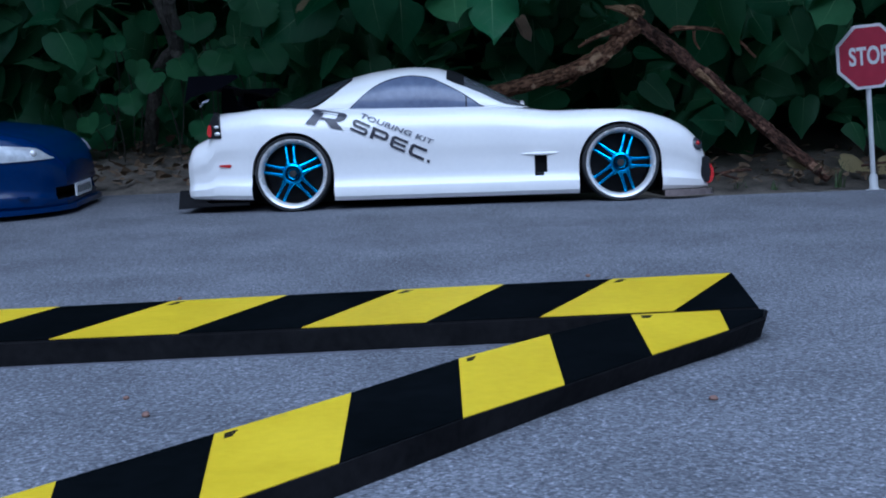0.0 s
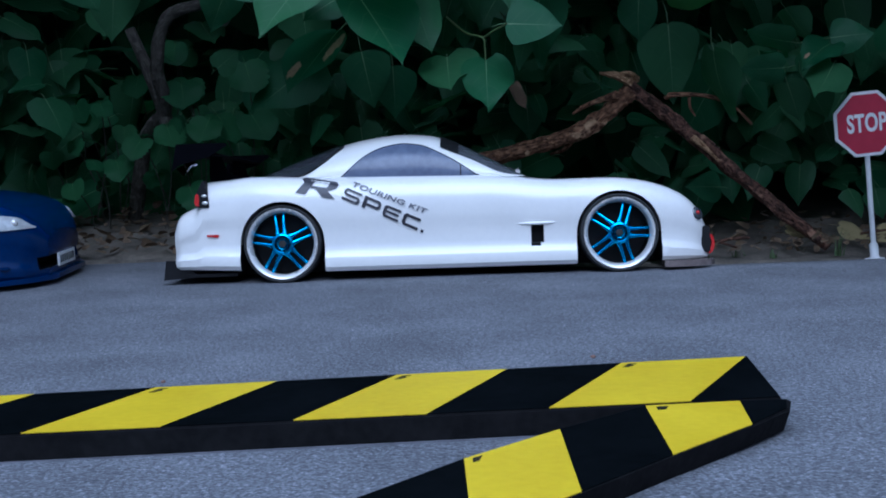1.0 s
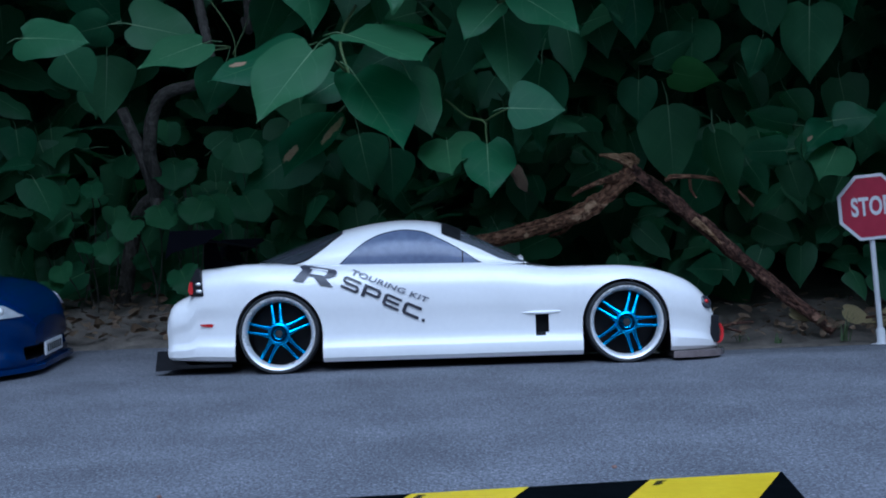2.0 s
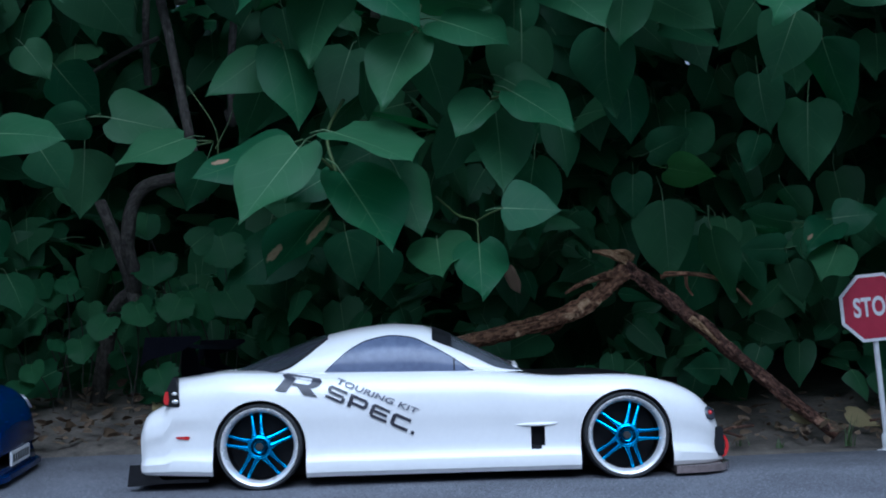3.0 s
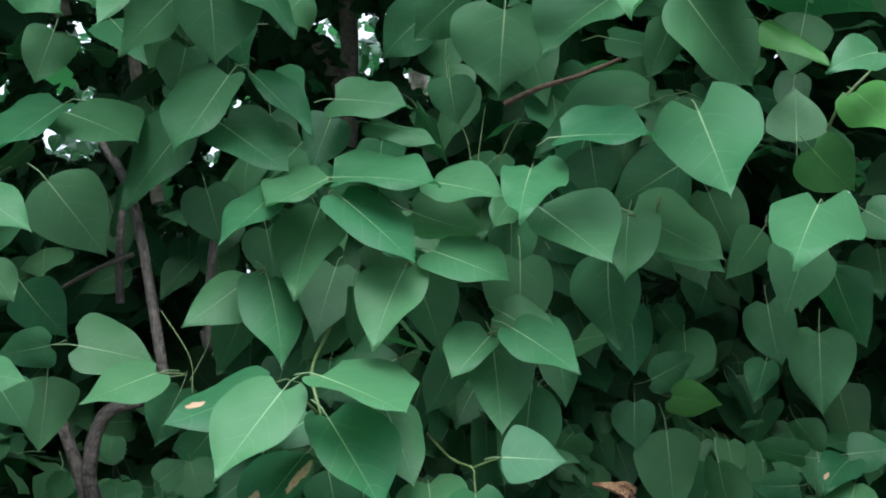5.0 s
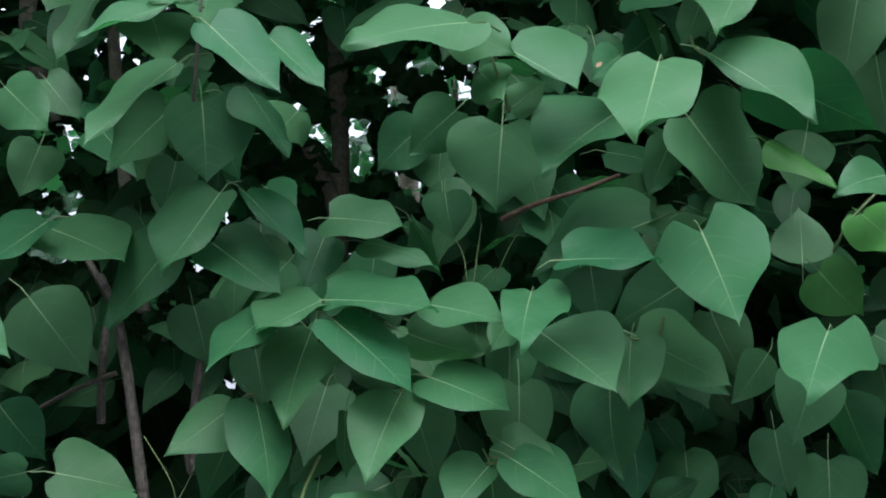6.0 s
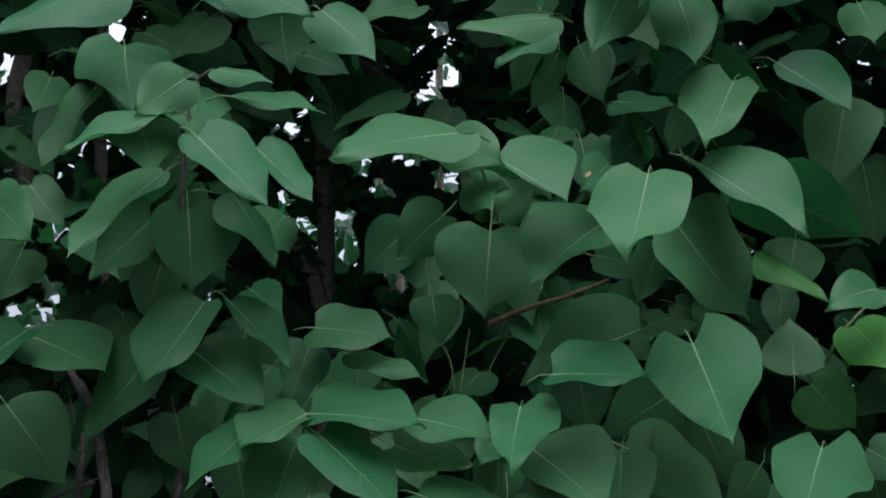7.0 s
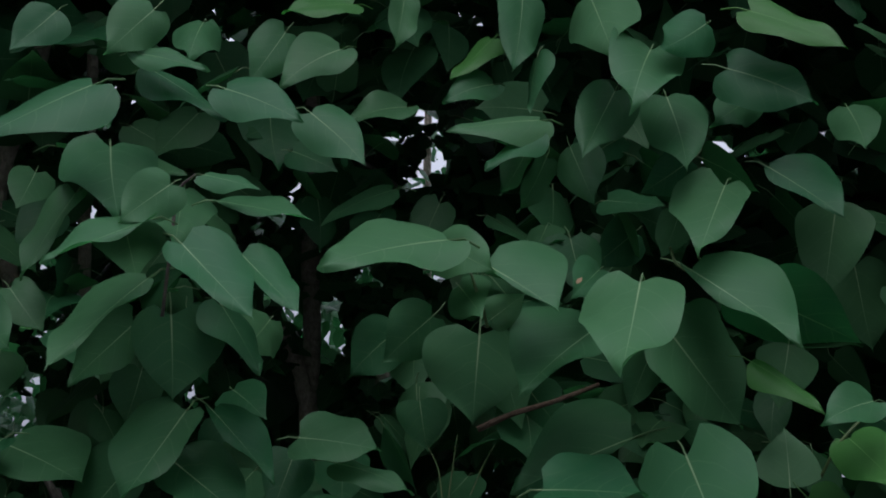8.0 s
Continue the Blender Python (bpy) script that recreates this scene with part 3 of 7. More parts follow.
def white_car():
    car = thing("model_sports_car", pose(0.0101, 0.984, 0.0, 0, 0, -1.5) @ pose(0, -0.0963, 0, -3.6, 0, 0) @ pose(0, 0.0963, 0), "white radio-controlled model sports coupe with blue wheels, parked on asphalt", "model car")
    zt = eased([(-0.213, 0.048), (-0.2105, 0.0535), (-0.2, 0.0595), (-0.194, 0.0615), (-0.1912, 0.074), (-0.1895, 0.0792), (-0.17, 0.0806), (-0.1536, 0.0822), (-0.11, 0.0806), (-0.04, 0.0795), (0.03, 0.078),
                (0.085, 0.0728), (0.11, 0.0728), (0.125, 0.0725), (0.145, 0.0703), (0.163, 0.0658), (0.179, 0.0588), (0.19, 0.05), (0.1965, 0.041), (0.2, 0.031)])
    zc = eased([(-0.213, 0.048), (-0.2, 0.06), (-0.194, 0.062), (-0.1895, 0.0795), (-0.15, 0.083), (0.05, 0.0765), (0.09, 0.0695), (0.12, 0.0675), (0.15, 0.0625), (0.18, 0.052), (0.2, 0.03)])
    zb = eased([(-0.213, 0.0118), (-0.16, 0.0098), (-0.09, 0.007), (0.1, 0.0065), (0.16, 0.0072), (0.2, 0.0072)])
    w = eased([(-0.213, 0.0865), (-0.208, 0.0905), (-0.19, 0.0935), (-0.165, 0.096), (-0.1285, 0.0985), (-0.1, 0.0965), (-0.08, 0.093), (0.0, 0.0915), (0.08, 0.093), (0.1, 0.0955), (0.1285, 0.0975),
               (0.155, 0.0955), (0.176, 0.0905), (0.19, 0.083), (0.2, 0.072)])
    cuts = [arch(x, 0.03, 0.0322, y0, y1) for x in (-0.1285, 0.1285) for y0, y1 in ((-0.13, -0.055), (0.055, 0.13))]
    cuts.append(lambda bm: box(bm, 0.0625, 0.0715, -0.12, -0.082, 0.0245, 0.038))
    bm = body_shell(zt, zc, zb, w, -0.213, 0.2, cuts, tail_crease)
    for f in bm.faces:
        c = f.calc_center_median()
        inside = any(math.hypot(c.x - x, max(0.0, c.z - 0.03)) < 0.0321 or (c.z < 0.03 and abs(c.x - x) < 0.03265) for x in (-0.1285, 0.1285)) and abs(c.y) < 0.097
        pocket = 0.0604 < c.x < 0.0716 and 0.0234 < c.z < 0.0381 and -0.0905 < c.y < -0.08
        if inside or pocket or c.z < 0.0094 and abs(f.normal.z) > 0.9:
            f.material_index = 1
    part("body", bm, [WHITE, BLACK], car, "glossy white body shell", 28)
    # cabin
    top = eased([(-0.162, 0.0797), (-0.15, 0.0845), (-0.12, 0.0962), (-0.083, 0.1085), (-0.06, 0.113), (-0.037, 0.115), (-0.015, 0.1134), (-0.003, 0.1102), (0.02, 0.0995), (0.045, 0.086), (0.06, 0.0768)])
    width = eased([(-0.162, 0.052), (-0.14, 0.062), (-0.1, 0.0715), (-0.05, 0.0745), (0.0, 0.0745), (0.03, 0.0725), (0.06, 0.066)])
    cabin = Cabin(top, width, 0.0765)
    bm = bmesh.new()
    grid(bm, [[cabin.at(-0.162 + 0.222 * i / 60, math.pi * j / 36) for j in range(37)] for i in range(61)])
    part("roof", bm, WHITE, car, "white roof and pillars", 60)
    low = eased([(-0.085, 0.0785), (-0.07, 0.0782), (0.02, 0.0778)])
    high = eased([(-0.0845, 0.0787), (-0.075, 0.0875), (-0.064, 0.096), (-0.052, 0.1015), (-0.036, 0.1042), (-0.022, 0.1026), (-0.008, 0.0965), (0.008, 0.0873), (0.0215, 0.0779)])
    for far in (False, True):
        seal = part("side_window", side_pane(cabin, lambda x: low(x) - 0.0011, lambda x: high(x) + 0.0011, -0.0858, 0.0232, far, 0.0003), BLACK, car, "smoked side window in a black seal")
        part("pane", side_pane(cabin, low, high, -0.0842, 0.0212, far, 0.0006), SIDE_TINT, seal, "smoked bluish window pane")
        bm = side_pane(cabin, low, high, 0.0088, 0.0098, far, 0.0009, 2)
        part("window_bar", bm, BLACK, seal)
    screen = part("windscreen", top_pane(cabin, -0.006, 0.0565, eased([(-0.006, 0.1008), (0.02, 0.0895), (0.042, 0.0792), (0.0565, 0.0768)]), 0.0004), SCREEN, car, "grey tinted windscreen")
    part("sun_strip", top_pane(cabin, -0.0062, 0.008, eased([(-0.006, 0.1006), (0.006, 0.0955), (0.008, 0.0948)]), 0.0008, 8), BLACK, screen, "black sun strip")
    bm = bmesh.new()
    tube(bm, curved([(0.058, -0.05, 0.0795), (0.05, -0.02, 0.0845), (0.046, 0.02, 0.0862)], 8), 0.0005, 6)
    part("wiper", bm, BLACK, screen)
    bm = bmesh.new()
    tube(bm, curved([(0.054, -0.058, 0.0785), (0.0555, -0.03, 0.0812), (0.056, 0.03, 0.0812), (0.054, 0.058, 0.0785)], 8), 0.0024, 8)
    part("scuttle_panel", bm, WHITE, car)
    edge = eased([(-0.158, 0.0795), (-0.125, 0.0805), (-0.112, 0.0835), (-0.1, 0.0905), (-0.09, 0.0985), (-0.083, 0.1042)])
    rear = part("rear_window", top_pane(cabin, -0.158, -0.0835, edge, 0.0005), TINT, car, "dark tinted rear window")
    bm = bmesh.new()
    xs = [-0.156 + 0.0725 * i / 30 for i in range(31)]
    tube(bm, [cabin.out(x, cabin.angle(x, edge(x)), 0.0006) for x in xs], 0.0009, 6)
    part("window_seal", bm, BLACK, rear)
    # black bonnet, widened over the far wing to suit the camera's view
    bm = bmesh.new()
    rows = []
    for i in range(25):
        x = 0.0585 + 0.115 * i / 24
        hw = 0.06 - 0.004 * (i / 24) ** 2 - (0.02 * ((i - 18) / 6) ** 2 if i > 18 else 0)
        rows.append([(x, hw * s * (1.0 if s < 0 else 1.4), max(zc(x) + 0.0012, zt(x) - 0.0055) * (1 - abs(s) ** 3) + abs(s) ** 3 * (zt(x) - (0.003 if s < 0 else -0.0012)) + 0.0008 + 0.0012 * (1 - s * s) * math.sin(math.pi * min(1, 0.2 + i / 26))) for s in (j / 8 - 1 for j in range(17))])
    grid(bm, rows)
    part("bonnet", bm, CARBON, car, "black bonnet panel")
    # lamps and trim
    side = Matrix(((1, 0, 0, 0), (0, 0, -1, 0), (0, 1, 0, 0), (0, 0, 0, 1)))
    bm = bmesh.new()
    prism(bm, [(-0.1948, 0.0635), (-0.1935, 0.0597), (-0.1836, 0.0592), (-0.1844, 0.066), (-0.1852, 0.072), (-0.1866, 0.0802), (-0.1884, 0.0806), (-0.1935, 0.0705)], 0.083, 0.0938)
    bmesh.ops.bevel(bm, geom=bm.edges[:], offset=0.0007, segments=2, affect="EDGES")
    lamp = part("tail_light", bm, BLACK, car, "black tail light housing with red and clear lenses")
    lamp.matrix_basis = side
    bm = bmesh.new()
    prism(bm, [(-0.1951, 0.0638), (-0.1938, 0.0608), (-0.1912, 0.0606), (-0.1908, 0.0655), (-0.1916, 0.0704), (-0.1938, 0.0702)], 0.084, 0.0942)
    bmesh.ops.bevel(bm, geom=bm.edges[:], offset=0.0004, segments=2, affect="EDGES")
    part("lens", bm, RED, lamp, "red lens")
    for px, pz, r in ((-0.1872, 0.0686, 0.0021), (-0.1868, 0.0632, 0.0024)):
        bm = bmesh.new()
        bmesh.ops.create_uvsphere(bm, u_segments=16, v_segments=10, radius=r)
        for v in bm.verts:
            v.co = Vector((v.co.x, v.co.y * 0.6, v.co.z * 0.45))
        ln = part("lens", bm, CHROME, lamp, "clear round lens")
        ln.location = (px, pz, 0.0938)
    bm = bmesh.new()
    prism(bm, [(-0.1865, 0.0375), (-0.178, 0.0362), (-0.1768, 0.0382), (-0.1785, 0.0388), (-0.1868, 0.0386)], 0, 0.0007)
    mk = part("side_marker", bm, RED, car, "small red side marker")
    mk.matrix_basis = Matrix(((1, 0, 0, 0), (0, 0, -1, -0.0925), (0, 1, 0, 0), (0, 0, 0, 1)))
    for s in (-1, 1):
        bm = bmesh.new()
        bmesh.ops.create_uvsphere(bm, u_segments=20, v_segments=12, radius=1)
        for v in bm.verts:
            v.co = Vector((v.co.x * 0.002, v.co.y * 0.005, v.co.z * 0.0052))
        hl = part("headlight", bm, TINT, car, "small round dark headlight")
        hl.matrix_basis = pose(0.1905, s * 0.0805, 0.0425, 0, -22, s * 58)
        bm = bmesh.new()
        bmesh.ops.create_uvsphere(bm, u_segments=14, v_segments=8, radius=0.0016)
        bl = part("bulb", bm, RED, hl)
        bl.location = (0.0018, s * 0.001, 0)
    bm = bmesh.new()
    outline = [(0.162, 0.097), (0.181, 0.0945), (0.196, 0.0875), (0.205, 0.072), (0.2075, 0.03)]
    prism(bm, [(x, -y) for x, y in outline] + [(x, y) for x, y in reversed(outline)], 0.0026, 0.0076)
    part("front_splitter", bm, SPLITTER, car, "glossy carbon front splitter, ground reflection in its colour")
    bm = bmesh.new()
    box(bm, 0.1935, 0.2008, -0.0775, -0.064, 0.012, 0.0325, 0.001)
    part("bumper_intake", bm, BLACK, car, "black bumper intake")
    bm = bmesh.new()
    ring = [(0.0015 + 0.0042 * math.cos(a), 0.0085 + 0.0078 * math.sin(a)) for a in (2 * math.pi * i / 22 for i in range(22))]
    hole = [(0.0018 + 0.0018 * math.cos(a), 0.0092 + 0.0044 * math.sin(a)) for a in (2 * math.pi * i / 22 for i in range(22))]
    grid(bm, [[(*ring[i], -0.0016), (*ring[i], 0.0016), (*hole[i], 0.0012), (*hole[i], -0.0012)] for i in range(22)], close_u=True, close_v=True)
    hk = part("tow_hook", bm, RED, car, "red tow hook")
    hk.matrix_basis = Matrix(((1, 0, 0, 0.1985), (0, 0, -1, -0.0745), (0, 1, 0, 0.0105), (0, 0, 0, 1)))
    bm = bmesh.new()
    prism(bm, [(-0.2185, -0.085), (-0.197, -0.0885), (-0.165, -0.088), (-0.165, 0.088), (-0.197, 0.0885), (-0.2185, 0.085)], 0.0062, 0.0086)
    df = part("rear_diffuser", bm, BLACK, car, "black rear diffuser")
    for y in (-0.086, -0.04, 0.04, 0.086):
        bm = bmesh.new()
        prism(bm, [(-0.2225, 0.0045), (-0.2205, 0.0195), (-0.209, 0.0195), (-0.1985, 0.0095), (-0.19, 0.0062)], -0.0008, 0.0008)
        fin = part("fin", bm, BLACK, df)
        fin.matrix_basis = Matrix(((1, 0, 0, 0), (0, 0, -1, y), (0, 1, 0, 0), (0, 0, 0, 1)))
    # rear wing
    bm = bmesh.new()
    rows = []
    for i in range(13):
        y = -0.0955 + 0.191 * i / 12
        rows.append([(-0.205 + dx, y, 0.1015 + dz) for dx, dz in ((0, 0), (0.004, 0.0022), (0.014, 0.0024), (0.026, 0.0002), (0.034, -0.0022), (0.026, -0.0014), (0.014, 0.0), (0.004, -0.0002))])
    v = grid(bm, rows, close_v=True)
    bm.faces.new(v[0])
    bm.faces.new(v[-1])
    wing = part("rear_wing", bm, WING_BLACK, car, "black rear wing")
    for y in (-0.0965, 0.0965):
        bm = bmesh.new()
        prism(bm, [(-0.2105, 0.088), (-0.205, 0.0925), (-0.181, 0.0985), (-0.1675, 0.1065), (-0.169, 0.1085), (-0.2065, 0.1085)], -0.0007, 0.0007)
        ep = part("end_plate", bm, WING_BLACK, wing)
        ep.matrix_basis = Matrix(((1, 0, 0, 0), (0, 0, -1, y), (0, 1, 0, 0), (0, 0, 0, 1)))
    for y in (-0.045, 0.045):
        bm = bmesh.new()
        prism(bm, [(-0.192, 0.0765), (-0.163, 0.0795), (-0.166, 0.0825), (-0.179, 0.088), (-0.183, 0.1015), (-0.192, 0.1015), (-0.193, 0.086)], -0.001, 0.001)
        st = part("wing_stay", bm, WING_BLACK, wing)
        st.matrix_basis = Matrix(((1, 0, 0, 0), (0, 0, -1, y), (0, 1, 0, 0), (0, 0, 0, 1)))
    bm = bmesh.new()
    prism(bm, [(-0.192, -0.078), (-0.162, -0.0735), (-0.1595, 0.0), (-0.162, 0.0735), (-0.192, 0.078)], 0.0, 0.0016)
    sp = part("boot_lip", bm, BLACK, car, "black boot lip")
    sp.matrix_basis = pose(0, 0, 0.0905, 0, -7, 0) @ pose(0, 0, -0.0345)
    # wing vent fins and lettering
    bm = bmesh.new()
    tube(bm, curved([(0.05, -0.0892, 0.0392), (0.06, -0.0905, 0.0392), (0.072, -0.0908, 0.0392), (0.086, -0.0898, 0.0402)], 8), [0.0003] + [0.0006 + 0.0007 * math.sin(math.pi * i / 24) for i in range(23)] + [0.0003], 10)
    part("vent_fin", bm, WHITE, car)
    face = Matrix(((1, 0, 0, 0), (0, 0, -1, 0), (0, 1, 0, 0), (0, 0, 0, 1)))
    shoulder = eased([(0.25, 0.0028), (0.42, 0.0026), (0.6, 0.0012), (0.74, 0.0014), (0.86, 0.0036), (0.94, 0.0075), (0.982, 0.0125)])

    def skin(x, z):
        return -(w(x) - shoulder((z - zb(x)) / (zt(x) - zb(x))))
    block_letters(car, "R", 0.013, pose(-0.1005, -0.0966, 0.0722) @ face @ pose(0, 0, 0, 0, 0, -11), 1.05, 0.02, "dark letter decal", skin)
    block_letters(car, "SPEC.", 0.0093, pose(-0.0500, -0.0923, 0.0532) @ face @ pose(0, 0, 0, 0, 0, -25), 1.0, -0.05, "dark word decal", skin)
    lay_on(text_mesh("lettering", "TOURING KIT", 0.0095, car, DECAL_PALE, pose(-0.0462, -0.0925, 0.0626) @ face @ pose(0, 0, 0, 0, 0, -22.5) @ Matrix.Diagonal((0.98, 0.58, 1, 1)), 0.12, 1.05, 0.0001, "small grey word decal", 0.0002), skin)
    for x in (-0.1285, 0.1285):
        for s in (-1, 1):
            wheel(car, (x, s * 0.0835, 0.03), s)
    bm = bmesh.new()
    box(bm, -0.19, 0.17, -0.05, 0.05, 0.0055, 0.012, 0.001)
    part("chassis", bm, BLACK, car)


def blue_car():
    car = thing("model_saloon_car", pose(-0.5065, 0.975, 0.0, 0, 0, 3.5), "blue radio-controlled model saloon car with clear headlights, parked on asphalt", "model car")
    zt = eased([(-0.205, 0.045), (-0.195, 0.068), (-0.185, 0.074), (-0.13, 0.078), (0.05, 0.0765), (0.1, 0.0745), (0.14, 0.0705), (0.163, 0.0655), (0.175, 0.0595), (0.184, 0.051), (0.19, 0.041)])
    zc = eased([(-0.205, 0.046), (-0.185, 0.075), (0.05, 0.079), (0.1, 0.077), (0.14, 0.0725), (0.165, 0.066), (0.178, 0.058), (0.19, 0.042)])
    zb = eased([(-0.205, 0.011), (0.19, 0.0065)])
    w = eased([(-0.205, 0.078), (-0.19, 0.09), (-0.16, 0.0965), (-0.1, 0.0925), (0.06, 0.0935), (0.097, 0.097), (0.13, 0.0945), (0.158, 0.0885), (0.175, 0.078), (0.184, 0.066), (0.19, 0.05)])
    cuts = [arch(x, 0.0305, 0.034, y0, y1) for x in (-0.16, 0.097) for y0, y1 in ((-0.13, -0.055), (0.055, 0.13))]
    cuts.append(lambda bm: box(bm, 0.17, 0.21, -0.062, 0.062, 0.0135, 0.0235))
    bm = body_shell(zt, zc, zb, w, -0.205, 0.19, cuts)
    for f in bm.faces:
        c = f.calc_center_median()
        if any(math.hypot(c.x - x, max(0.0, c.z - 0.0305)) < 0.0339 or (c.z < 0.03 and abs(c.x - x) < 0.0344) for x in (-0.16, 0.097)) or (0.0136 < c.z < 0.0234 and c.x > 0.168 and abs(c.y) < 0.0619 and c.x < 0.1855) or (abs(f.normal.z) > 0.95 and 0.013 < c.z < 0.024):
            f.material_index = 1
    part("body", bm, [BLUE, BLACK], car, "glossy blue body shell", 28)
    top = eased([(-0.15, 0.0765), (-0.1, 0.1), (-0.05, 0.112), (0.0, 0.112), (0.03, 0.1), (0.075, 0.0765)])
    cabin = Cabin(top, eased([(-0.15, 0.06), (-0.05, 0.075), (0.075, 0.066)]), 0.0755)
    bm = bmesh.new()
    grid(bm, [[cabin.at(-0.15 + 0.225 * i / 40, math.pi * j / 24) for j in range(25)] for i in range(41)])
    part("roof", bm, BLUE, car, "", 60)
    part("windscreen", top_pane(cabin, 0.012, 0.07, eased([(0.012, 0.1), (0.07, 0.078)]), 0.0004), TINT, car, "dark tinted windscreen")
    for far in (False, True):
        part("side_window", side_pane(cabin, lambda x: 0.078, eased([(-0.1, 0.0785), (-0.06, 0.1), (0.0, 0.1), (0.045, 0.0785)]), -0.1, 0.045, far, 0.0005), SIDE_TINT, car, "smoked side window")
    for s in (-1, 1):
        bm = bmesh.new()
        rows = []
        for i in range(19):
            x = 0.14 + 0.045 * i / 18
            k = (i / 18)
            lo = 0.0462 + 0.0012 * k
            hi = max(lo + 0.0006, min(zt(x) - 0.003, lo + (0.0145 - 0.005 * k) * min(1.0, 0.3 + 3 * k) * math.sqrt(max(0.0, 1 - k ** 6))))
            rows.append([(x + 0.0006, s * (w(x) - flank(min(0.86, max(0.25, (lo + (hi - lo) * j / 8 - zb(x)) / (zt(x) - zb(x))))) + 0.0012), lo + (hi - lo) * j / 8) for j in range(9)])
        grid(bm, rows)
        hl = part("headlight", bm, LAMP_CLEAR, car, "clear headlight with bright reflector")
        for k in (0.156, 0.171):
            bm = bmesh.new()
            bmesh.ops.create_uvsphere(bm, u_segments=16, v_segments=10, radius=0.003)
            rf = part("reflector", bm, CHROME, hl)
            rf.location = (k + 0.002, s * (w(k) - 0.0045), 0.0525)
        # raised blue bar stands in for a bright reflection low on the bumper
        bm = bmesh.new()
        box(bm, 0.1695, 0.1815, -0.0012, 0.0012, 0.0185, 0.0212, 0.0008)
        bar = part("fog_light_trim", bm, BLUE, car)
        bar.matrix_basis = pose(0, 0, 0) @ Matrix.Translation((-0.0105, s * 0.0862, -0.002))
        bm = bmesh.new()
        box(bm, 0.176, 0.189, -0.013, 0.013, 0.0405, 0.051, 0.003)
        kg = part("grille", bm, BLACK, car, "black kidney-shaped grille")
        kg.location = (-0.0015, s * 0.0165, -0.002)
    bm = bmesh.new()
    ol = [(0.13, 0.0975), (0.15, 0.0945), (0.168, 0.085), (0.185, 0.067), (0.1945, 0.05)]
    prism(bm, [(x, -y) for x, y in ol] + [(x, y) for x, y in reversed(ol)], 0.0045, 0.0085)
    part("front_splitter", bm, BLUE, car, "blue front lip")
    bm = bmesh.new()
    box(bm, 0.1905, 0.192, -0.026, 0.026, 0.0125, 0.0235, 0.0005)
    plate = part("number_plate", bm, SIGN_WHITE, car, "white plate with dark bars")
    for i in range(7):
        bm = bmesh.new()
        box(bm, 0.192, 0.1923, -0.0215 + 0.0065 * i, -0.0180 + 0.0065 * i, 0.0150, 0.0210)
        part("bar", bm, BLACK, plate)
    for x in (-0.16, 0.097):
        for s in (-1, 1):
            wheel(car, (x, s * 0.0825, 0.03), s)
    bm = bmesh.new()
    box(bm, -0.19, 0.17, -0.05, 0.05, 0.0055, 0.012, 0.001)
    part("chassis", bm, BLACK, car)


white_car()
blue_car()


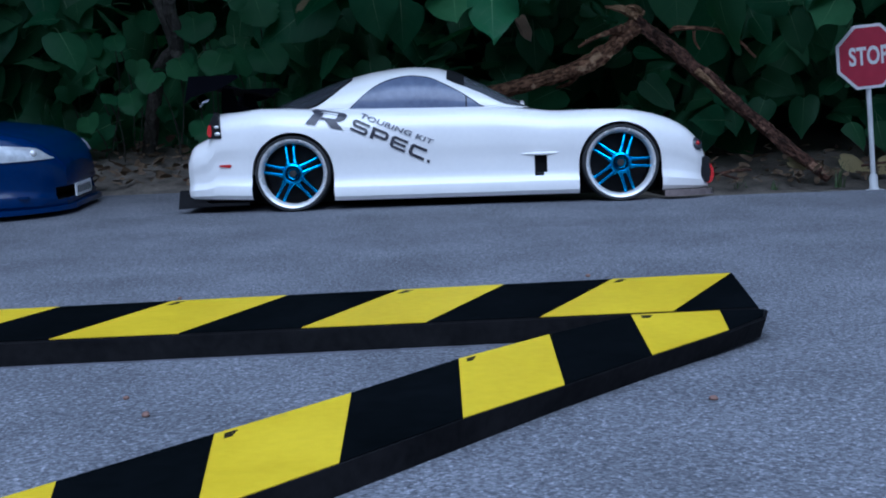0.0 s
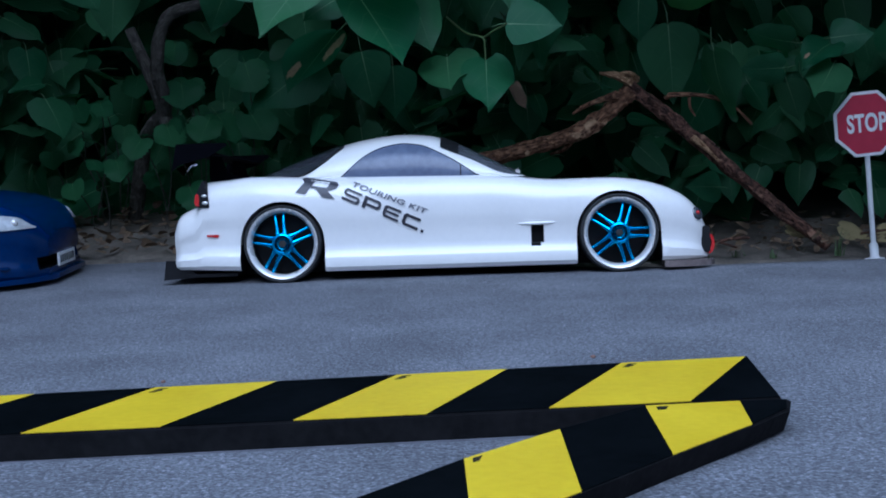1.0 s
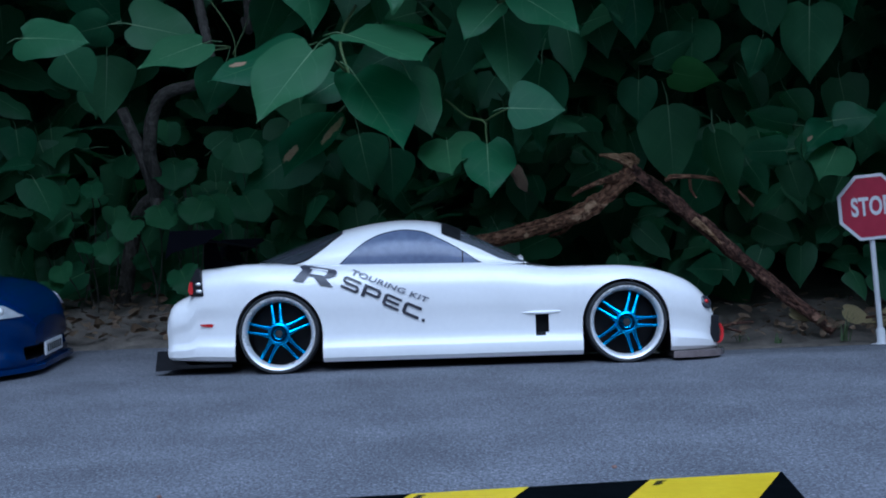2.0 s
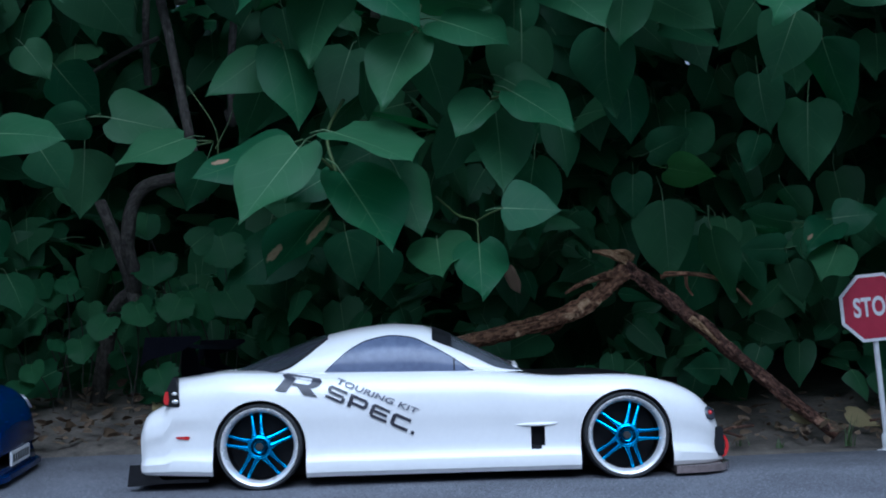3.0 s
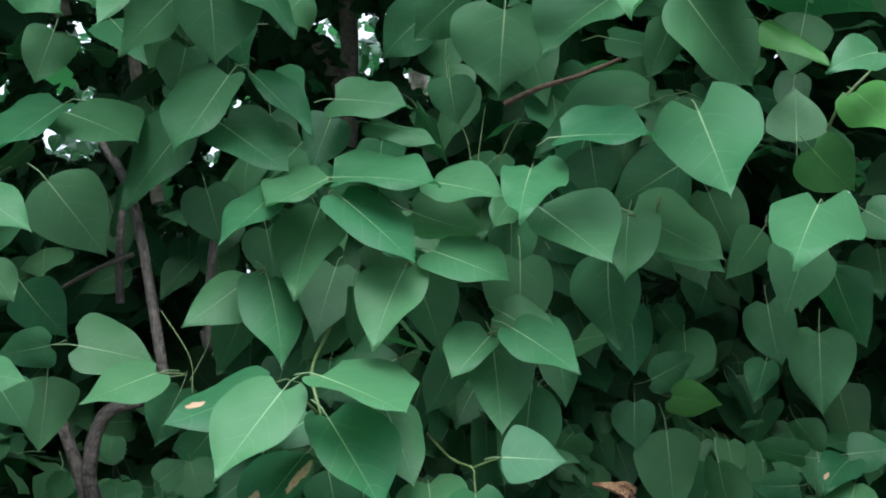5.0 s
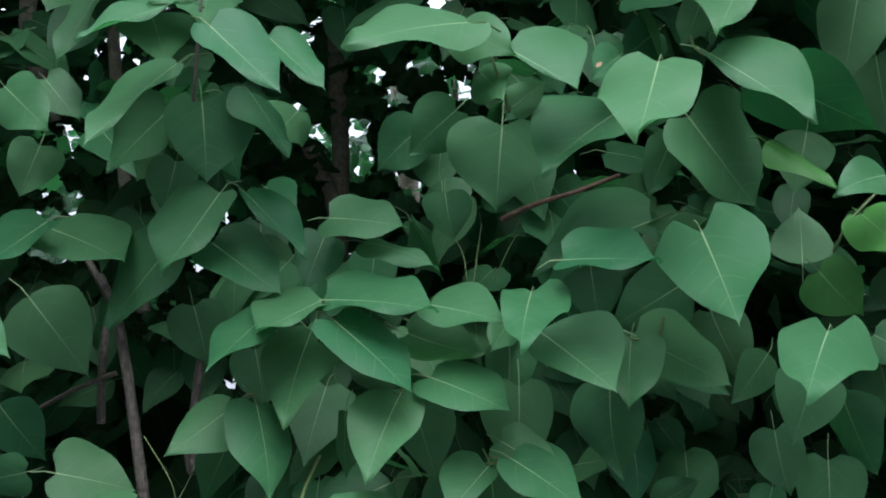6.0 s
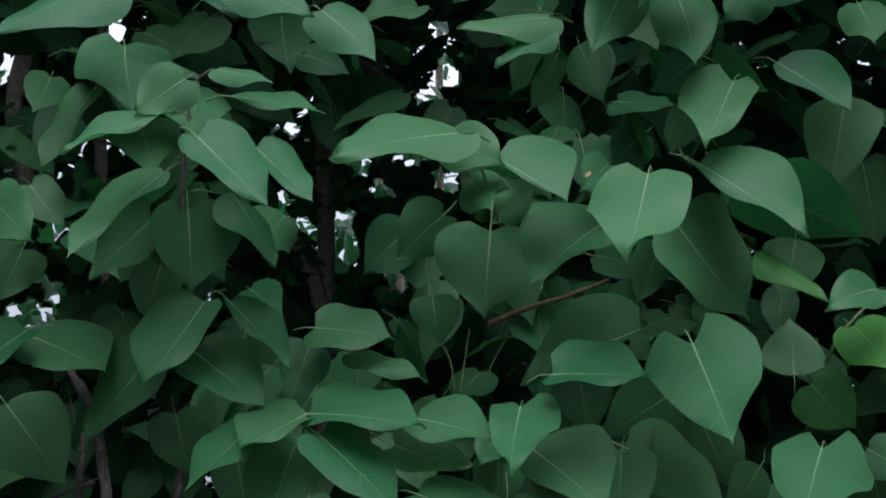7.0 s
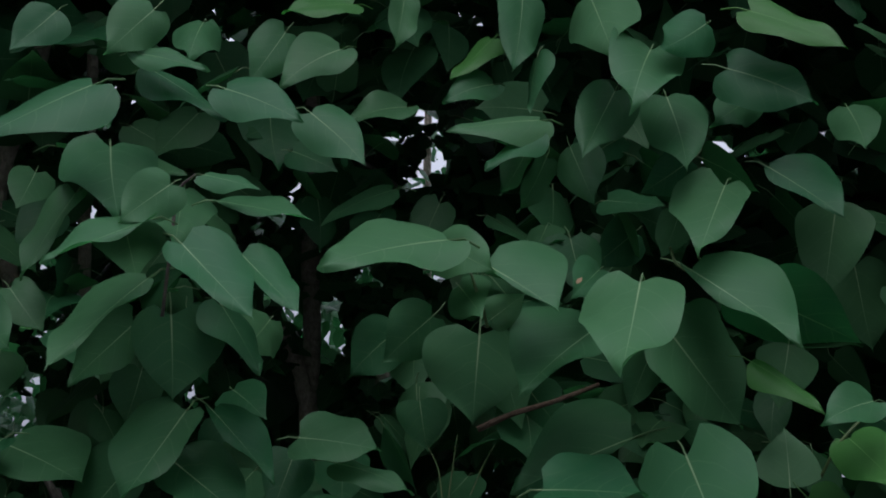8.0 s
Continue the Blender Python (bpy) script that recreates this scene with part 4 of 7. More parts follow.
# ---- hazard barrier: two taped boards that meet in a point ----
def barrier():
    H = 0.0102
    ob = thing("hazard_barrier", pose(0.12, 0.43, 0), "dark barrier boards with yellow and black hazard tape on asphalt", "barrier")
    inv = Matrix.Translation((-0.12, -0.43, 0))

    def board(outline, name, label, foot):
        bm = bmesh.new()
        prism(bm, outline, foot, H)
        top = [f for f in bm.faces if all(v.co.z > H - 1e-6 for v in f.verts)]
        bmesh.ops.bevel(bm, geom=list({e for f in top for e in f.edges}), offset=0.0007, segments=2, affect="EDGES")
        b = part(name, bm, BOARD, ob, label)
        b.matrix_basis = inv
        return b

    def band(b, outline, material, label):
        bm = bmesh.new()
        prism(bm, outline, H + 0.00005, H + 0.00035)
        return part("tape_band", bm, material, b, label)

    # the far board: front edge y = 0.4100 + 0.047 (x + 0.16), back edge y = 0.474 + 0.079 (x + 0.19)
    def front(x):
        return 0.4103 + 0.0462 * (x + 0.16)

    def back(x):
        return 0.4735 + 0.0765 * (x + 0.19)
    far = board([(-0.45, front(-0.45)), (0.1168, front(0.1168)), (0.1253, back(0.1253)), (-0.45, back(-0.45))], "far_board", "dark board with hazard tape", 0.0)
    e = 0.0006
    # each band: its ends on the front edge, then on the back edge
    cut_f = [0.0840, 0.0335, -0.0095, -0.0560, -0.1015, -0.1490, -0.195, -0.242, -0.288, -0.335, -0.381, -0.428]
    cut_b = [0.1240, 0.0712, 0.0234, -0.0220, -0.0702, -0.1190, -0.166, -0.212, -0.259, -0.305, -0.352, -0.398]
    for i in range(11):
        fr, fl, br, bl = cut_f[i], cut_f[i + 1], cut_b[i], cut_b[i + 1]
        yellow = i % 2 == 0
        b = band(far, [(fl, front(fl) + e), (fr, front(fr) + e), (br, back(br) - e), (bl, back(bl) - e)], YELLOW if yellow else TAPE_BLACK, "yellow tape band" if yellow else "black tape band")
        if yellow:
            bm = bmesh.new()
            u = Vector((bl - fl, back(bl) - front(fl))).normalized()
            for j in range(4):
                p = Vector((bl, back(bl))) - u * (0.0035 + 0.002 * j) + Vector((0.004, 0))
                prism(bm, [p, p - u * 0.0014, p - u * 0.0014 + Vector((0.0034 - 0.0008 * (j % 2), 0)), p + Vector((0.0034 - 0.0008 * (j % 2), 0))], H + 0.0003, H + 0.00045)
            part("print_bars", bm, BLACK, b, "tiny dark print")
    band(far, [(cut_f[0], front(cut_f[0]) + e), (0.1162, front(0.1162) + e), (0.1246, back(0.1246) - e), (cut_b[0], back(cut_b[0]) - e)], TAPE_BLACK, "black tape band")
    # the near board runs from the point back towards the near side
    near_in = [(0.0672, 0.4196), (0.0341, 0.3921), (0.0018, 0.3619), (-0.0303, 0.3257), (-0.0637, 0.2903), (-0.0946, 0.2577), (-0.158, 0.191)]
    near_out = [(0.1195, 0.4218), (0.1150, 0.4085), (0.0964, 0.3883), (0.0640, 0.3565), (0.0325, 0.3248), (0.0021, 0.2955), (-0.0283, 0.2626), (-0.0479, 0.2422), (-0.109, 0.178)]
    near = board(near_in[::-1] + near_out, "near_board", "dark board with hazard tape", 0.0022)
    near.location.z -= 0.0003
    for v in near.data.vertices:
        if v.co.z < 0.003 and 0.786 * v.co.x - 0.618 * v.co.y > -0.178:
            v.co.x, v.co.y = v.co.x - 0.0015, v.co.y + 0.002
    bm = bmesh.new()
    prism(bm, [(-0.45, front(-0.45) - 0.0003), (0.055, front(0.055) - 0.0003), (0.055, front(0.055) + 0.002), (-0.45, front(-0.45) + 0.002)], 0.0, 0.0009)
    part("bottom_edging", bm, DECAL_PALE, far, "thin pale bottom edging")

    def inset(p, q, k):
        return (p[0] + (q[0] - p[0]) * k, p[1] + (q[1] - p[1]) * k)
    cuts_in = [(0.1010, 0.4212), (0.0672, 0.4196), (0.0341, 0.3921), (0.0018, 0.3619), (-0.0303, 0.3257), (-0.0637, 0.2903), (-0.0946, 0.2577), (-0.127, 0.2236), (-0.158, 0.191)]
    cuts_out = [(0.0964, 0.3883), (0.0640, 0.3565), (0.0325, 0.3248), (0.0021, 0.2955), (-0.0283, 0.2626), (-0.0565, 0.2333), (-0.083, 0.2053), (-0.109, 0.178)]
    pairs = list(zip(cuts_in, cuts_out))
    for i in range(len(pairs) - 1):
        (a, b), (c, d) = pairs[i], pairs[i + 1]
        yellow = i % 2 == 0
        t = band(near, [inset(c, d, 0.012), inset(a, b, 0.012), inset(b, a, 0.012), inset(d, c, 0.012)], YELLOW if yellow else TAPE_BLACK, "yellow tape band" if yellow else "black tape band")
        if yellow and i < 6:
            bm = bmesh.new()
            along, over = (Vector(a) - Vector(c)).normalized(), (Vector(d) - Vector(c)).normalized()
            for j in range(3):
                p = Vector(c) + along * 0.0035 + over * (0.0035 + 0.0016 * j)
                prism(bm, [p, p + over * 0.0012, p + over * 0.0012 + along * (0.0042 - 0.0006 * j), p + along * (0.0042 - 0.0006 * j)], H + 0.0003, H + 0.00045)
            part("print_bars", bm, BLACK, t, "tiny dark print")
    band(near, [inset(cuts_in[0], cuts_out[0], 0.012), (0.1175, 0.4206), (0.1138, 0.4085), inset(cuts_out[0], cuts_in[0], 0.012)], TAPE_BLACK, "black tape band")


barrier()


# ---- stop sign ----
def stop_sign():
    base = (0.421, 1.12, -0.0262)
    s = thing("stop_sign", pose(*base, 0, -4.2, 0), "small red octagonal stop sign on a thin white post, leaning", "sign")
    bm = bmesh.new()
    lathe(bm, [(0.0, 0.0), (0.0095, 0.0), (0.0095, 0.0012), (0.0052, 0.0022), (0.0042, 0.004), (0.0042, 0.0145), (0.0031, 0.017), (0.0, 0.017)], 24)
    ft = part("foot", bm, SIGN_WHITE, s, "white round foot")
    ft.matrix_basis = pose(0, 0, 0, 90, 0, 0)
    bm = bmesh.new()
    tube(bm, [(0, 0, 0.012), (0, 0, 0.05), (0, 0, 0.1), (0, 0, 0.158)], 0.0025, 12)
    part("post", bm, SIGN_WHITE, s, "thin white post")

    def octagon(r):
        return [(r * math.cos(math.pi * (i + 0.5) / 4), r * math.sin(math.pi * (i + 0.5) / 4)) for i in range(8)]
    zc, R = 0.1318, 0.0333
    face = Matrix(((1, 0, 0, 0), (0, 0, -1, -0.0028), (0, 1, 0, zc), (0, 0, 0, 1)))
    bm = bmesh.new()
    prism(bm, octagon(R), 0, 0.0016)
    p = part("sign_plate", bm, SIGN_WHITE, s, "white-edged octagonal plate")
    p.matrix_basis = face
    bm = bmesh.new()
    prism(bm, octagon(R * 0.905), 0.0016, 0.0019)
    part("sign_face", bm, SIGN_RED, p, "red sign face")
    text_mesh("lettering", "STOP", 0.0205, p, SIGN_WHITE, pose(0, 0, 0.0021) @ Matrix.Diagonal((0.75, 1.16, 1, 1)), 0, 1.06, 0.0002, "white lettering", 0.0006)


stop_sign()


# ---- fallen branch ----
def fallen_branch():
    b = thing("fallen_branch", pose(0.2, 1.2, 0.0), "dead forked brown branch with torn bark, lying against the bush", "branch")
    inv = Matrix.Translation((-0.2, -1.2, 0.0))

    def limb(name, pts, r, material, label="", sides=16, knobs=0.5):
        bm = bmesh.new()
        line = curved(pts, 14)
        rr = [(r[0] + (r[1] - r[0]) * i / (len(line) - 1)) * (1 + 0.16 * noise.noise((i * 0.35, r[0] * 900, 0))) for i in range(len(line))]
        tube(bm, line, rr, sides, r[0], knobs)
        o = part(name, bm, material, b, label, 60)
        o.matrix_basis = inv
        return o
    limb("limb", [(0.2, 1.2, 0.146), (0.1895, 1.197, 0.137), (0.1755, 1.195, 0.1245), (0.1495, 1.195, 0.1085), (0.1089, 1.195, 0.0958), (0.0567, 1.195, 0.0845), (0.0, 1.19, 0.07)], (0.0088, 0.0074), DEAD_WOOD, "bare reddish-brown limb")
    limb("limb", [(0.196, 1.205, 0.152), (0.2032, 1.202, 0.1482), (0.226, 1.2, 0.1315), (0.2487, 1.2, 0.1122), (0.2858, 1.199, 0.08), (0.323, 1.197, 0.0455), (0.361, 1.185, 0.0115), (0.392, 1.165, -0.0165)], (0.0085, 0.0052), DARK_WOOD, "dark brown bark-covered limb")
    limb("twig", [(0.236, 1.197, 0.139), (0.2442, 1.19, 0.1412), (0.2757, 1.19, 0.139), (0.3014, 1.19, 0.1295), (0.3223, 1.19, 0.1088)], (0.0028, 0.0014), DEAD_WOOD, "thin brown twig", 8)
    limb("twig", [(0.262, 1.203, 0.138), (0.262, 1.2, 0.128), (0.267, 1.198, 0.119)], (0.0018, 0.0007), DEAD_WOOD, "", 6)
    limb("splinter", [(0.262, 1.193, 0.098), (0.278, 1.19, 0.083), (0.2885, 1.188, 0.0725)], (0.0035, 0.0012), RAW_WOOD, "torn pale splinter", 7)
    limb("splinter", [(0.2, 1.197, 0.1555), (0.186, 1.19, 0.1625), (0.168, 1.187, 0.1655)], (0.006, 0.0012), RAW_WOOD, "torn pale wood end", 8, 0.8)
    limb("splinter", [(0.208, 1.197, 0.157), (0.2, 1.192, 0.164), (0.19, 1.19, 0.1655)], (0.004, 0.0008), RAW_WOOD, "torn pale wood end", 7, 0.8)
    limb("bark_strip", [(0.186, 1.188, 0.142), (0.17, 1.185, 0.139), (0.152, 1.183, 0.1325), (0.139, 1.182, 0.1255)], (0.0045, 0.001), DEAD_WOOD, "loose bark", 7, 0.6)
    limb("twig", [(0.15, 1.21, 0.11), (0.135, 1.22, 0.09), (0.12, 1.225, 0.085)], (0.0035, 0.001), DEAD_WOOD, "", 7)


fallen_branch()


# ---- lilac bush ----
def leaf_points(variant, fine=True, heart=1.0, lobes=0.0, halves=None):
    """A leaf one long and one wide: points, faces and (across, along) for each point. Fold, droop and wave differ by variant.
    halves: for its left and right half, how wide it is, and where along it is widest."""
    r = random.Random(variant * 7 + 3)
    fold, droop, wave, skew = r.uniform(0.05, 0.3), r.uniform(-0.02, 0.3), r.uniform(0.01, 0.05), r.uniform(-0.07, 0.07)
    width = eased([(-0.09, 0.15), (-0.07, 0.28), (0.0, 0.42), (0.12, 0.49), (0.25, 0.5), (0.4, 0.475), (0.54, 0.415), (0.66, 0.33), (0.76, 0.235), (0.84, 0.15), (0.9, 0.09), (0.95, 0.045), (1.0, 0.0)])
    if lobes:
        width = eased([(-0.12, 0.2), (-0.07, 0.36), (0.05, 0.47), (0.25, 0.53), (0.5, 0.52), (0.7, 0.44), (0.85, 0.31), (0.95, 0.17), (1.0, 0.06)])
    pts, uvs, faces, cols = [], [], [], []
    blunt = r.choice((0.35, 0.7, 1.0, 1.15))
    heart *= 1.0 if lobes or halves and heart > 1 else blunt
    bend, curl = r.uniform(-0.09, 0.09), r.uniform(0.1, 0.75)
    if halves:
        fold, droop, curl, bend, skew = fold * 0.6, droop * 0.5, curl * 0.4, bend * 0.4, skew * 0.4
    spine = [0.0, 0.02, 0.05, 0.09, 0.14, 0.2, 0.27, 0.35, 0.43, 0.51, 0.59, 0.67, 0.74, 0.81, 0.87, 0.92, 0.96, 0.985] if fine else [0.0, 0.06, 0.16, 0.33, 0.55, 0.78, 0.93]
    for i, s in enumerate(spine):
        e = s + (-0.085 * heart * (1 - s) ** 5 if i else -0.085 * heart)
        e_w = e / max(1.0, heart) if e < 0 else e
        col = []
        for k in ((-1, -0.8, -0.55, -0.28, 0, 0.28, 0.55, 0.8, 1) if fine else (-1, -0.55, 0, 0.55, 1)):
            if halves:
                full, peak = halves[k > 0]
                hw = 2 * full * (width(e_w if e < 0 else e * 0.25 / peak if e < peak else 0.25 + (e - peak) * 0.75 / (1 - peak)) if i else 0.2)
            else:
                hw = width(e) if i else 0.17
            if lobes:
                hw *= 1 + lobes * math.sin(i * 2.9 + variant + (k > 0))
            if heart < 0.5:
                hw *= min(1.0, 0.25 + 0.75 * math.sqrt(max(0.0, s) / 0.16))
            x = k * hw * (1 + (0.02 if halves else 0.06) * math.sin(variant * 2 + s * 5 + (k > 0) * 1.7))
            y = s + (e - s) * abs(k) ** 1.2
            z = fold * abs(x) * (1 - 0.35 * s) - droop * (s * s - s) * 0.9 - curl * abs(x) ** 2 + wave * math.sin(9 * s + 3 * (k > 0) + variant) * abs(k) ** 2
            if fine:
                z += 0.006 * math.sin(2 * math.pi * (5.5 * s - 4.1 * abs(x) ** 0.8)) * min(1.0, 4 * abs(x)) * (1 - s)
            col.append(len(pts))
            pts.append((x + skew * (s * s - s) + bend * s ** 3, y, z))
            uvs.append((0.5 + k * hw, s))
        cols.append(col)
    tip = len(pts)
    pts.append((bend * 1.1, 1.03, -0.01))
    uvs.append((0.5, 1.0))
    for a, b in zip(cols, cols[1:]):
        for j in range(len(a) - 1):
            faces.append((a[j], a[j + 1], b[j + 1], b[j]))
    for j in range(len(cols[-1]) - 1):
        faces.append((cols[-1][j], cols[-1][j + 1], tip))
    # stalk
    ring = []
    for s, z, rad in ((0.02, -0.004, 0.012), (-0.14, -0.015, 0.011), (-0.3, -0.08 - 0.1 * r.random(), 0.011)):
        c = []
        for q in range(3):
            c.append(len(pts))
            pts.append((rad * math.cos(q * 2.1), s, z + rad * math.sin(q * 2.1)))
            uvs.append((0.5, 0.5))
        ring.append(c)
    for a, b in zip(ring, ring[1:]):
        for q in range(3):
            faces.append((a[q], a[(q + 1) % 3], b[(q + 1) % 3], b[q]))
    return pts, faces, uvs


def raw_mesh(name, pts, faces, uvs, material):
    me = bpy.data.meshes.new(name)
    me.from_pydata(pts, [], faces)
    layer = me.uv_layers.new(name="UVMap")
    idx = np.zeros(len(me.loops), dtype=np.int32)
    me.loops.foreach_get("vertex_index", idx)
    layer.data.foreach_set("uv", np.asarray(uvs, dtype=np.float32)[idx].ravel())
    me.polygons.foreach_set("use_smooth", [True] * len(me.polygons))
    me.materials.append(material)
    return me


LEAF_MESHES = {}


def leaf_mesh(variant, material):
    if (variant, material.name) not in LEAF_MESHES:
        LEAF_MESHES[variant, material.name] = raw_mesh("leaf", *leaf_points(variant), material)
    return LEAF_MESHES[variant, material.name]


def leaf_frame(base, tip, width, roll=0.0, face=(0.0, -0.8, 0.6)):
    """The pose of a leaf from its stalk to its tip; face is where its upper side looks, turned by roll degrees about the midrib."""
    base, tip = Vector(base), Vector(tip)
    y = tip - base
    n = y.length
    y.normalize()
    z = Vector(face)
    z = (z - y * z.dot(y)).normalized()
    z = Matrix.Rotation(radians(roll), 3, y) @ z
    x = y.cross(z)
    m = Matrix((x * width, y * n, z * n)).transposed().to_4x4()
    m.translation = base
    return m


BUSH_AT = Vector((0.05, 1.45, 0.0))
bush = thing("lilac_bush", pose(*BUSH_AT), "dense green lilac bush with heart-shaped leaves above the road edge", "bush")


def leaf(base, tip, width, roll=0.0, variant=0, material=None, right=None, left=None, heart=1.0):
    """One leaf. right and left: the width of each half in metres, and where along the leaf it is widest."""
    me = leaf_mesh(variant % 16, material or LEAF)
    if right:
        width = right[0] + left[0]
        me = raw_mesh("leaf", *leaf_points(variant % 16, True, heart, 0.0, [(h / width, p) for h, p in (left, right)]), material or LEAF)
    ob = new("leaf", me)
    ob.parent = bush
    ob.matrix_basis = Matrix.Translation(-BUSH_AT) @ leaf_frame(base, tip, width, roll, (0.0, -0.6, 0.8) if right else (0.0, -0.8, 0.6))
    return ob


def stem(name, pts, r0, r1, material=None, sides=8, label="", parent=None, knobs=0.2):
    bm = bmesh.new()
    line = curved(pts, 8)
    tube(bm, line, [r0 + (r1 - r0) * i / (len(line) - 1) for i in range(len(line))], sides, r0 * 100, knobs)
    o = part(name, bm, material or BARK, parent or bush, label, 60)
    o.matrix_basis = Matrix.Translation(-BUSH_AT)
    return o

leaf((-0.1348, 0.9880, 0.4835), (-0.1697, 0.9624, 0.4159), 0.0597, 0, 12, LEAF, (0.0451, 0.25), (0.0180, 0.25))
leaf((-0.1758, 1.0389, 0.4566), (-0.2247, 1.0567, 0.3955), 0.0666, -25, 15, LEAF, (0.0399, 0.25), (0.0211, 0.25))
leaf((-0.2617, 1.0068, 0.4668), (-0.3015, 0.9851, 0.4252), 0.0471, 5, 12, LEAF, (0.0641, 0.25), (0.0177, 0.25))
leaf((-0.2664, 1.0370, 0.4688), (-0.2047, 1.0146, 0.4388), 0.0512, 2, 9, LEAF, (0.0301, 0.25), (0.0531, 0.25))
leaf((-0.1415, 1.0070, 0.4503), (-0.0899, 0.9847, 0.4076), 0.0521, 10, 7, LEAF, (0.0240, 0.25), (0.0351, 0.25))
leaf((-0.1167, 0.9923, 0.4848), (-0.0714, 0.9690, 0.4299), 0.0523, 0, 11, LEAF, (0.0077, 0.25), (0.0276, 0.25))
leaf((-0.0595, 1.0249, 0.4597), (-0.0758, 1.0092, 0.4141), 0.0377, -16, 3)
leaf((-0.0553, 0.9965, 0.4669), (0.0013, 0.9758, 0.4547), 0.0473, 16, 8, LEAF, (0.0233, 0.25), (0.0347, 0.25))
leaf((-0.0280, 1.0064, 0.4507), (0.0249, 0.9859, 0.4264), 0.0289, -6, 8)
leaf((-0.0574, 0.9689, 0.3994), (0.0185, 0.9281, 0.3844), 0.0569, 11, 8, LEAF, (0.0127, 0.25), (0.0493, 0.25))
leaf((0.0172, 0.9760, 0.3970), (0.0660, 0.9484, 0.3792), 0.0437, 8, 11, LEAF, (0.0220, 0.25), (0.0386, 0.25))
leaf((0.0875, 0.9543, 0.4017), (0.0656, 0.8796, 0.3490), 0.0549, 2, 2, LEAF, (0.0184, 0.25), (0.0293, 0.25), 1.5)
leaf((-0.0592, 0.9708, 0.3999), (-0.1023, 0.9443, 0.3717), 0.0420, 2, 12, LEAF, (0.0496, 0.25), (0.0103, 0.25))
leaf((-0.0949, 0.9821, 0.3956), (-0.1364, 0.9496, 0.3475), 0.0489, 11, 7, LEAF, (0.0299, 0.25), (0.0216, 0.25))
leaf((-0.0677, 1.0080, 0.3845), (-0.0875, 0.9823, 0.3124), 0.0603, 16, 2, LEAF, (0.0306, 0.25), (0.0321, 0.25))
leaf((-0.0508, 0.9635, 0.3839), (0.0035, 0.9364, 0.3289), 0.0619, -3, 9, LEAF, (0.0240, 0.25), (0.0374, 0.25))
leaf((0.0169, 0.9769, 0.3451), (0.0698, 0.9451, 0.3178), 0.0503, 4, 9, LEAF, (0.0241, 0.25), (0.0402, 0.25))
leaf((0.0972, 0.9774, 0.3768), (0.1412, 0.9435, 0.3302), 0.0546, 7, 6, LEAF, (0.0233, 0.25), (0.0555, 0.25))
leaf((0.1699, 1.0058, 0.3759), (0.1599, 0.9873, 0.3209), 0.0435, 22, 5, LEAF, (0.0144, 0.25), (0.0279, 0.25), 1.2)
leaf((0.1810, 1.0391, 0.3848), (0.2445, 1.0100, 0.3413), 0.0663, 0, 7, LEAF, (0.0477, 0.25), (0.0579, 0.25))
leaf((0.2226, 0.9824, 0.4528), (0.2193, 0.9037, 0.3705), 0.0887, 19, 1, LEAF, (0.0401, 0.16), (0.0440, 0.16), 2.9)
leaf((0.1075, 0.9375, 0.4209), (0.1664, 0.9031, 0.4114), 0.0467, 11, 2, LEAF, (0.0155, 0.25), (0.0427, 0.25))
leaf((0.2040, 1.0514, 0.4806), (0.1110, 1.0741, 0.4402), 0.0833, -25, 8, LEAF, (0.0618, 0.25), (0.0050, 0.25))
leaf((0.2959, 0.9453, 0.3709), (0.2424, 0.8659, 0.3142), 0.0645, 3, 15, LEAF, (0.0299, 0.16), (0.0367, 0.16), 3.4)
leaf((0.3109, 1.0067, 0.3534), (0.2925, 1.0200, 0.2979), 0.0511, -6, 6)
leaf((0.3071, 1.0046, 0.4349), (0.3125, 1.0137, 0.4810), 0.0455, -14, 6)
leaf((0.3157, 0.9950, 0.4253), (0.3498, 1.0051, 0.3930), 0.0480, 60, 5, LEAF_YOUNG)
leaf((0.3443, 0.9747, 0.4647), (0.3505, 0.9267, 0.4203), 0.0436, 39, 11, LEAF_YOUNG)
leaf((0.2884, 1.0453, 0.3696), (0.2600, 1.0560, 0.3324), 0.0400, -55, 6)
leaf((0.3554, 1.0678, 0.3415), (0.3855, 1.0834, 0.2765), 0.0577, 86, 10)
leaf((0.3474, 1.0875, 0.2893), (0.3503, 1.1025, 0.2221), 0.0573, 34, 7)
leaf((0.2967, 1.0657, 0.3118), (0.3083, 1.0772, 0.2615), 0.0442, 40, 5)
leaf((0.1594, 1.0378, 0.3454), (0.1653, 1.0535, 0.2763), 0.0592, 43, 2)
leaf((0.1835, 1.0760, 0.3092), (0.1911, 1.0880, 0.2565), 0.0449, -7, 9)
leaf((0.0874, 1.0274, 0.3446), (0.0872, 1.0422, 0.2799), 0.0560, -4, 9)
leaf((0.0838, 1.0452, 0.3777), (0.0836, 1.0555, 0.3326), 0.0414, 12, 4)
leaf((-0.0054, 0.9771, 0.3317), (-0.0309, 0.9445, 0.2716), 0.0534, 4, 2, LEAF, (0.0279, 0.25), (0.0240, 0.25))
leaf((0.0067, 1.0269, 0.3339), (0.0278, 1.0406, 0.2776), 0.0512, 50, 9)
leaf((-0.1252, 1.0266, 0.3313), (-0.1665, 1.0054, 0.2930), 0.0485, -4, 9)
leaf((-0.1068, 1.0076, 0.3307), (-0.0909, 0.9832, 0.2630), 0.0572, -31, 4)
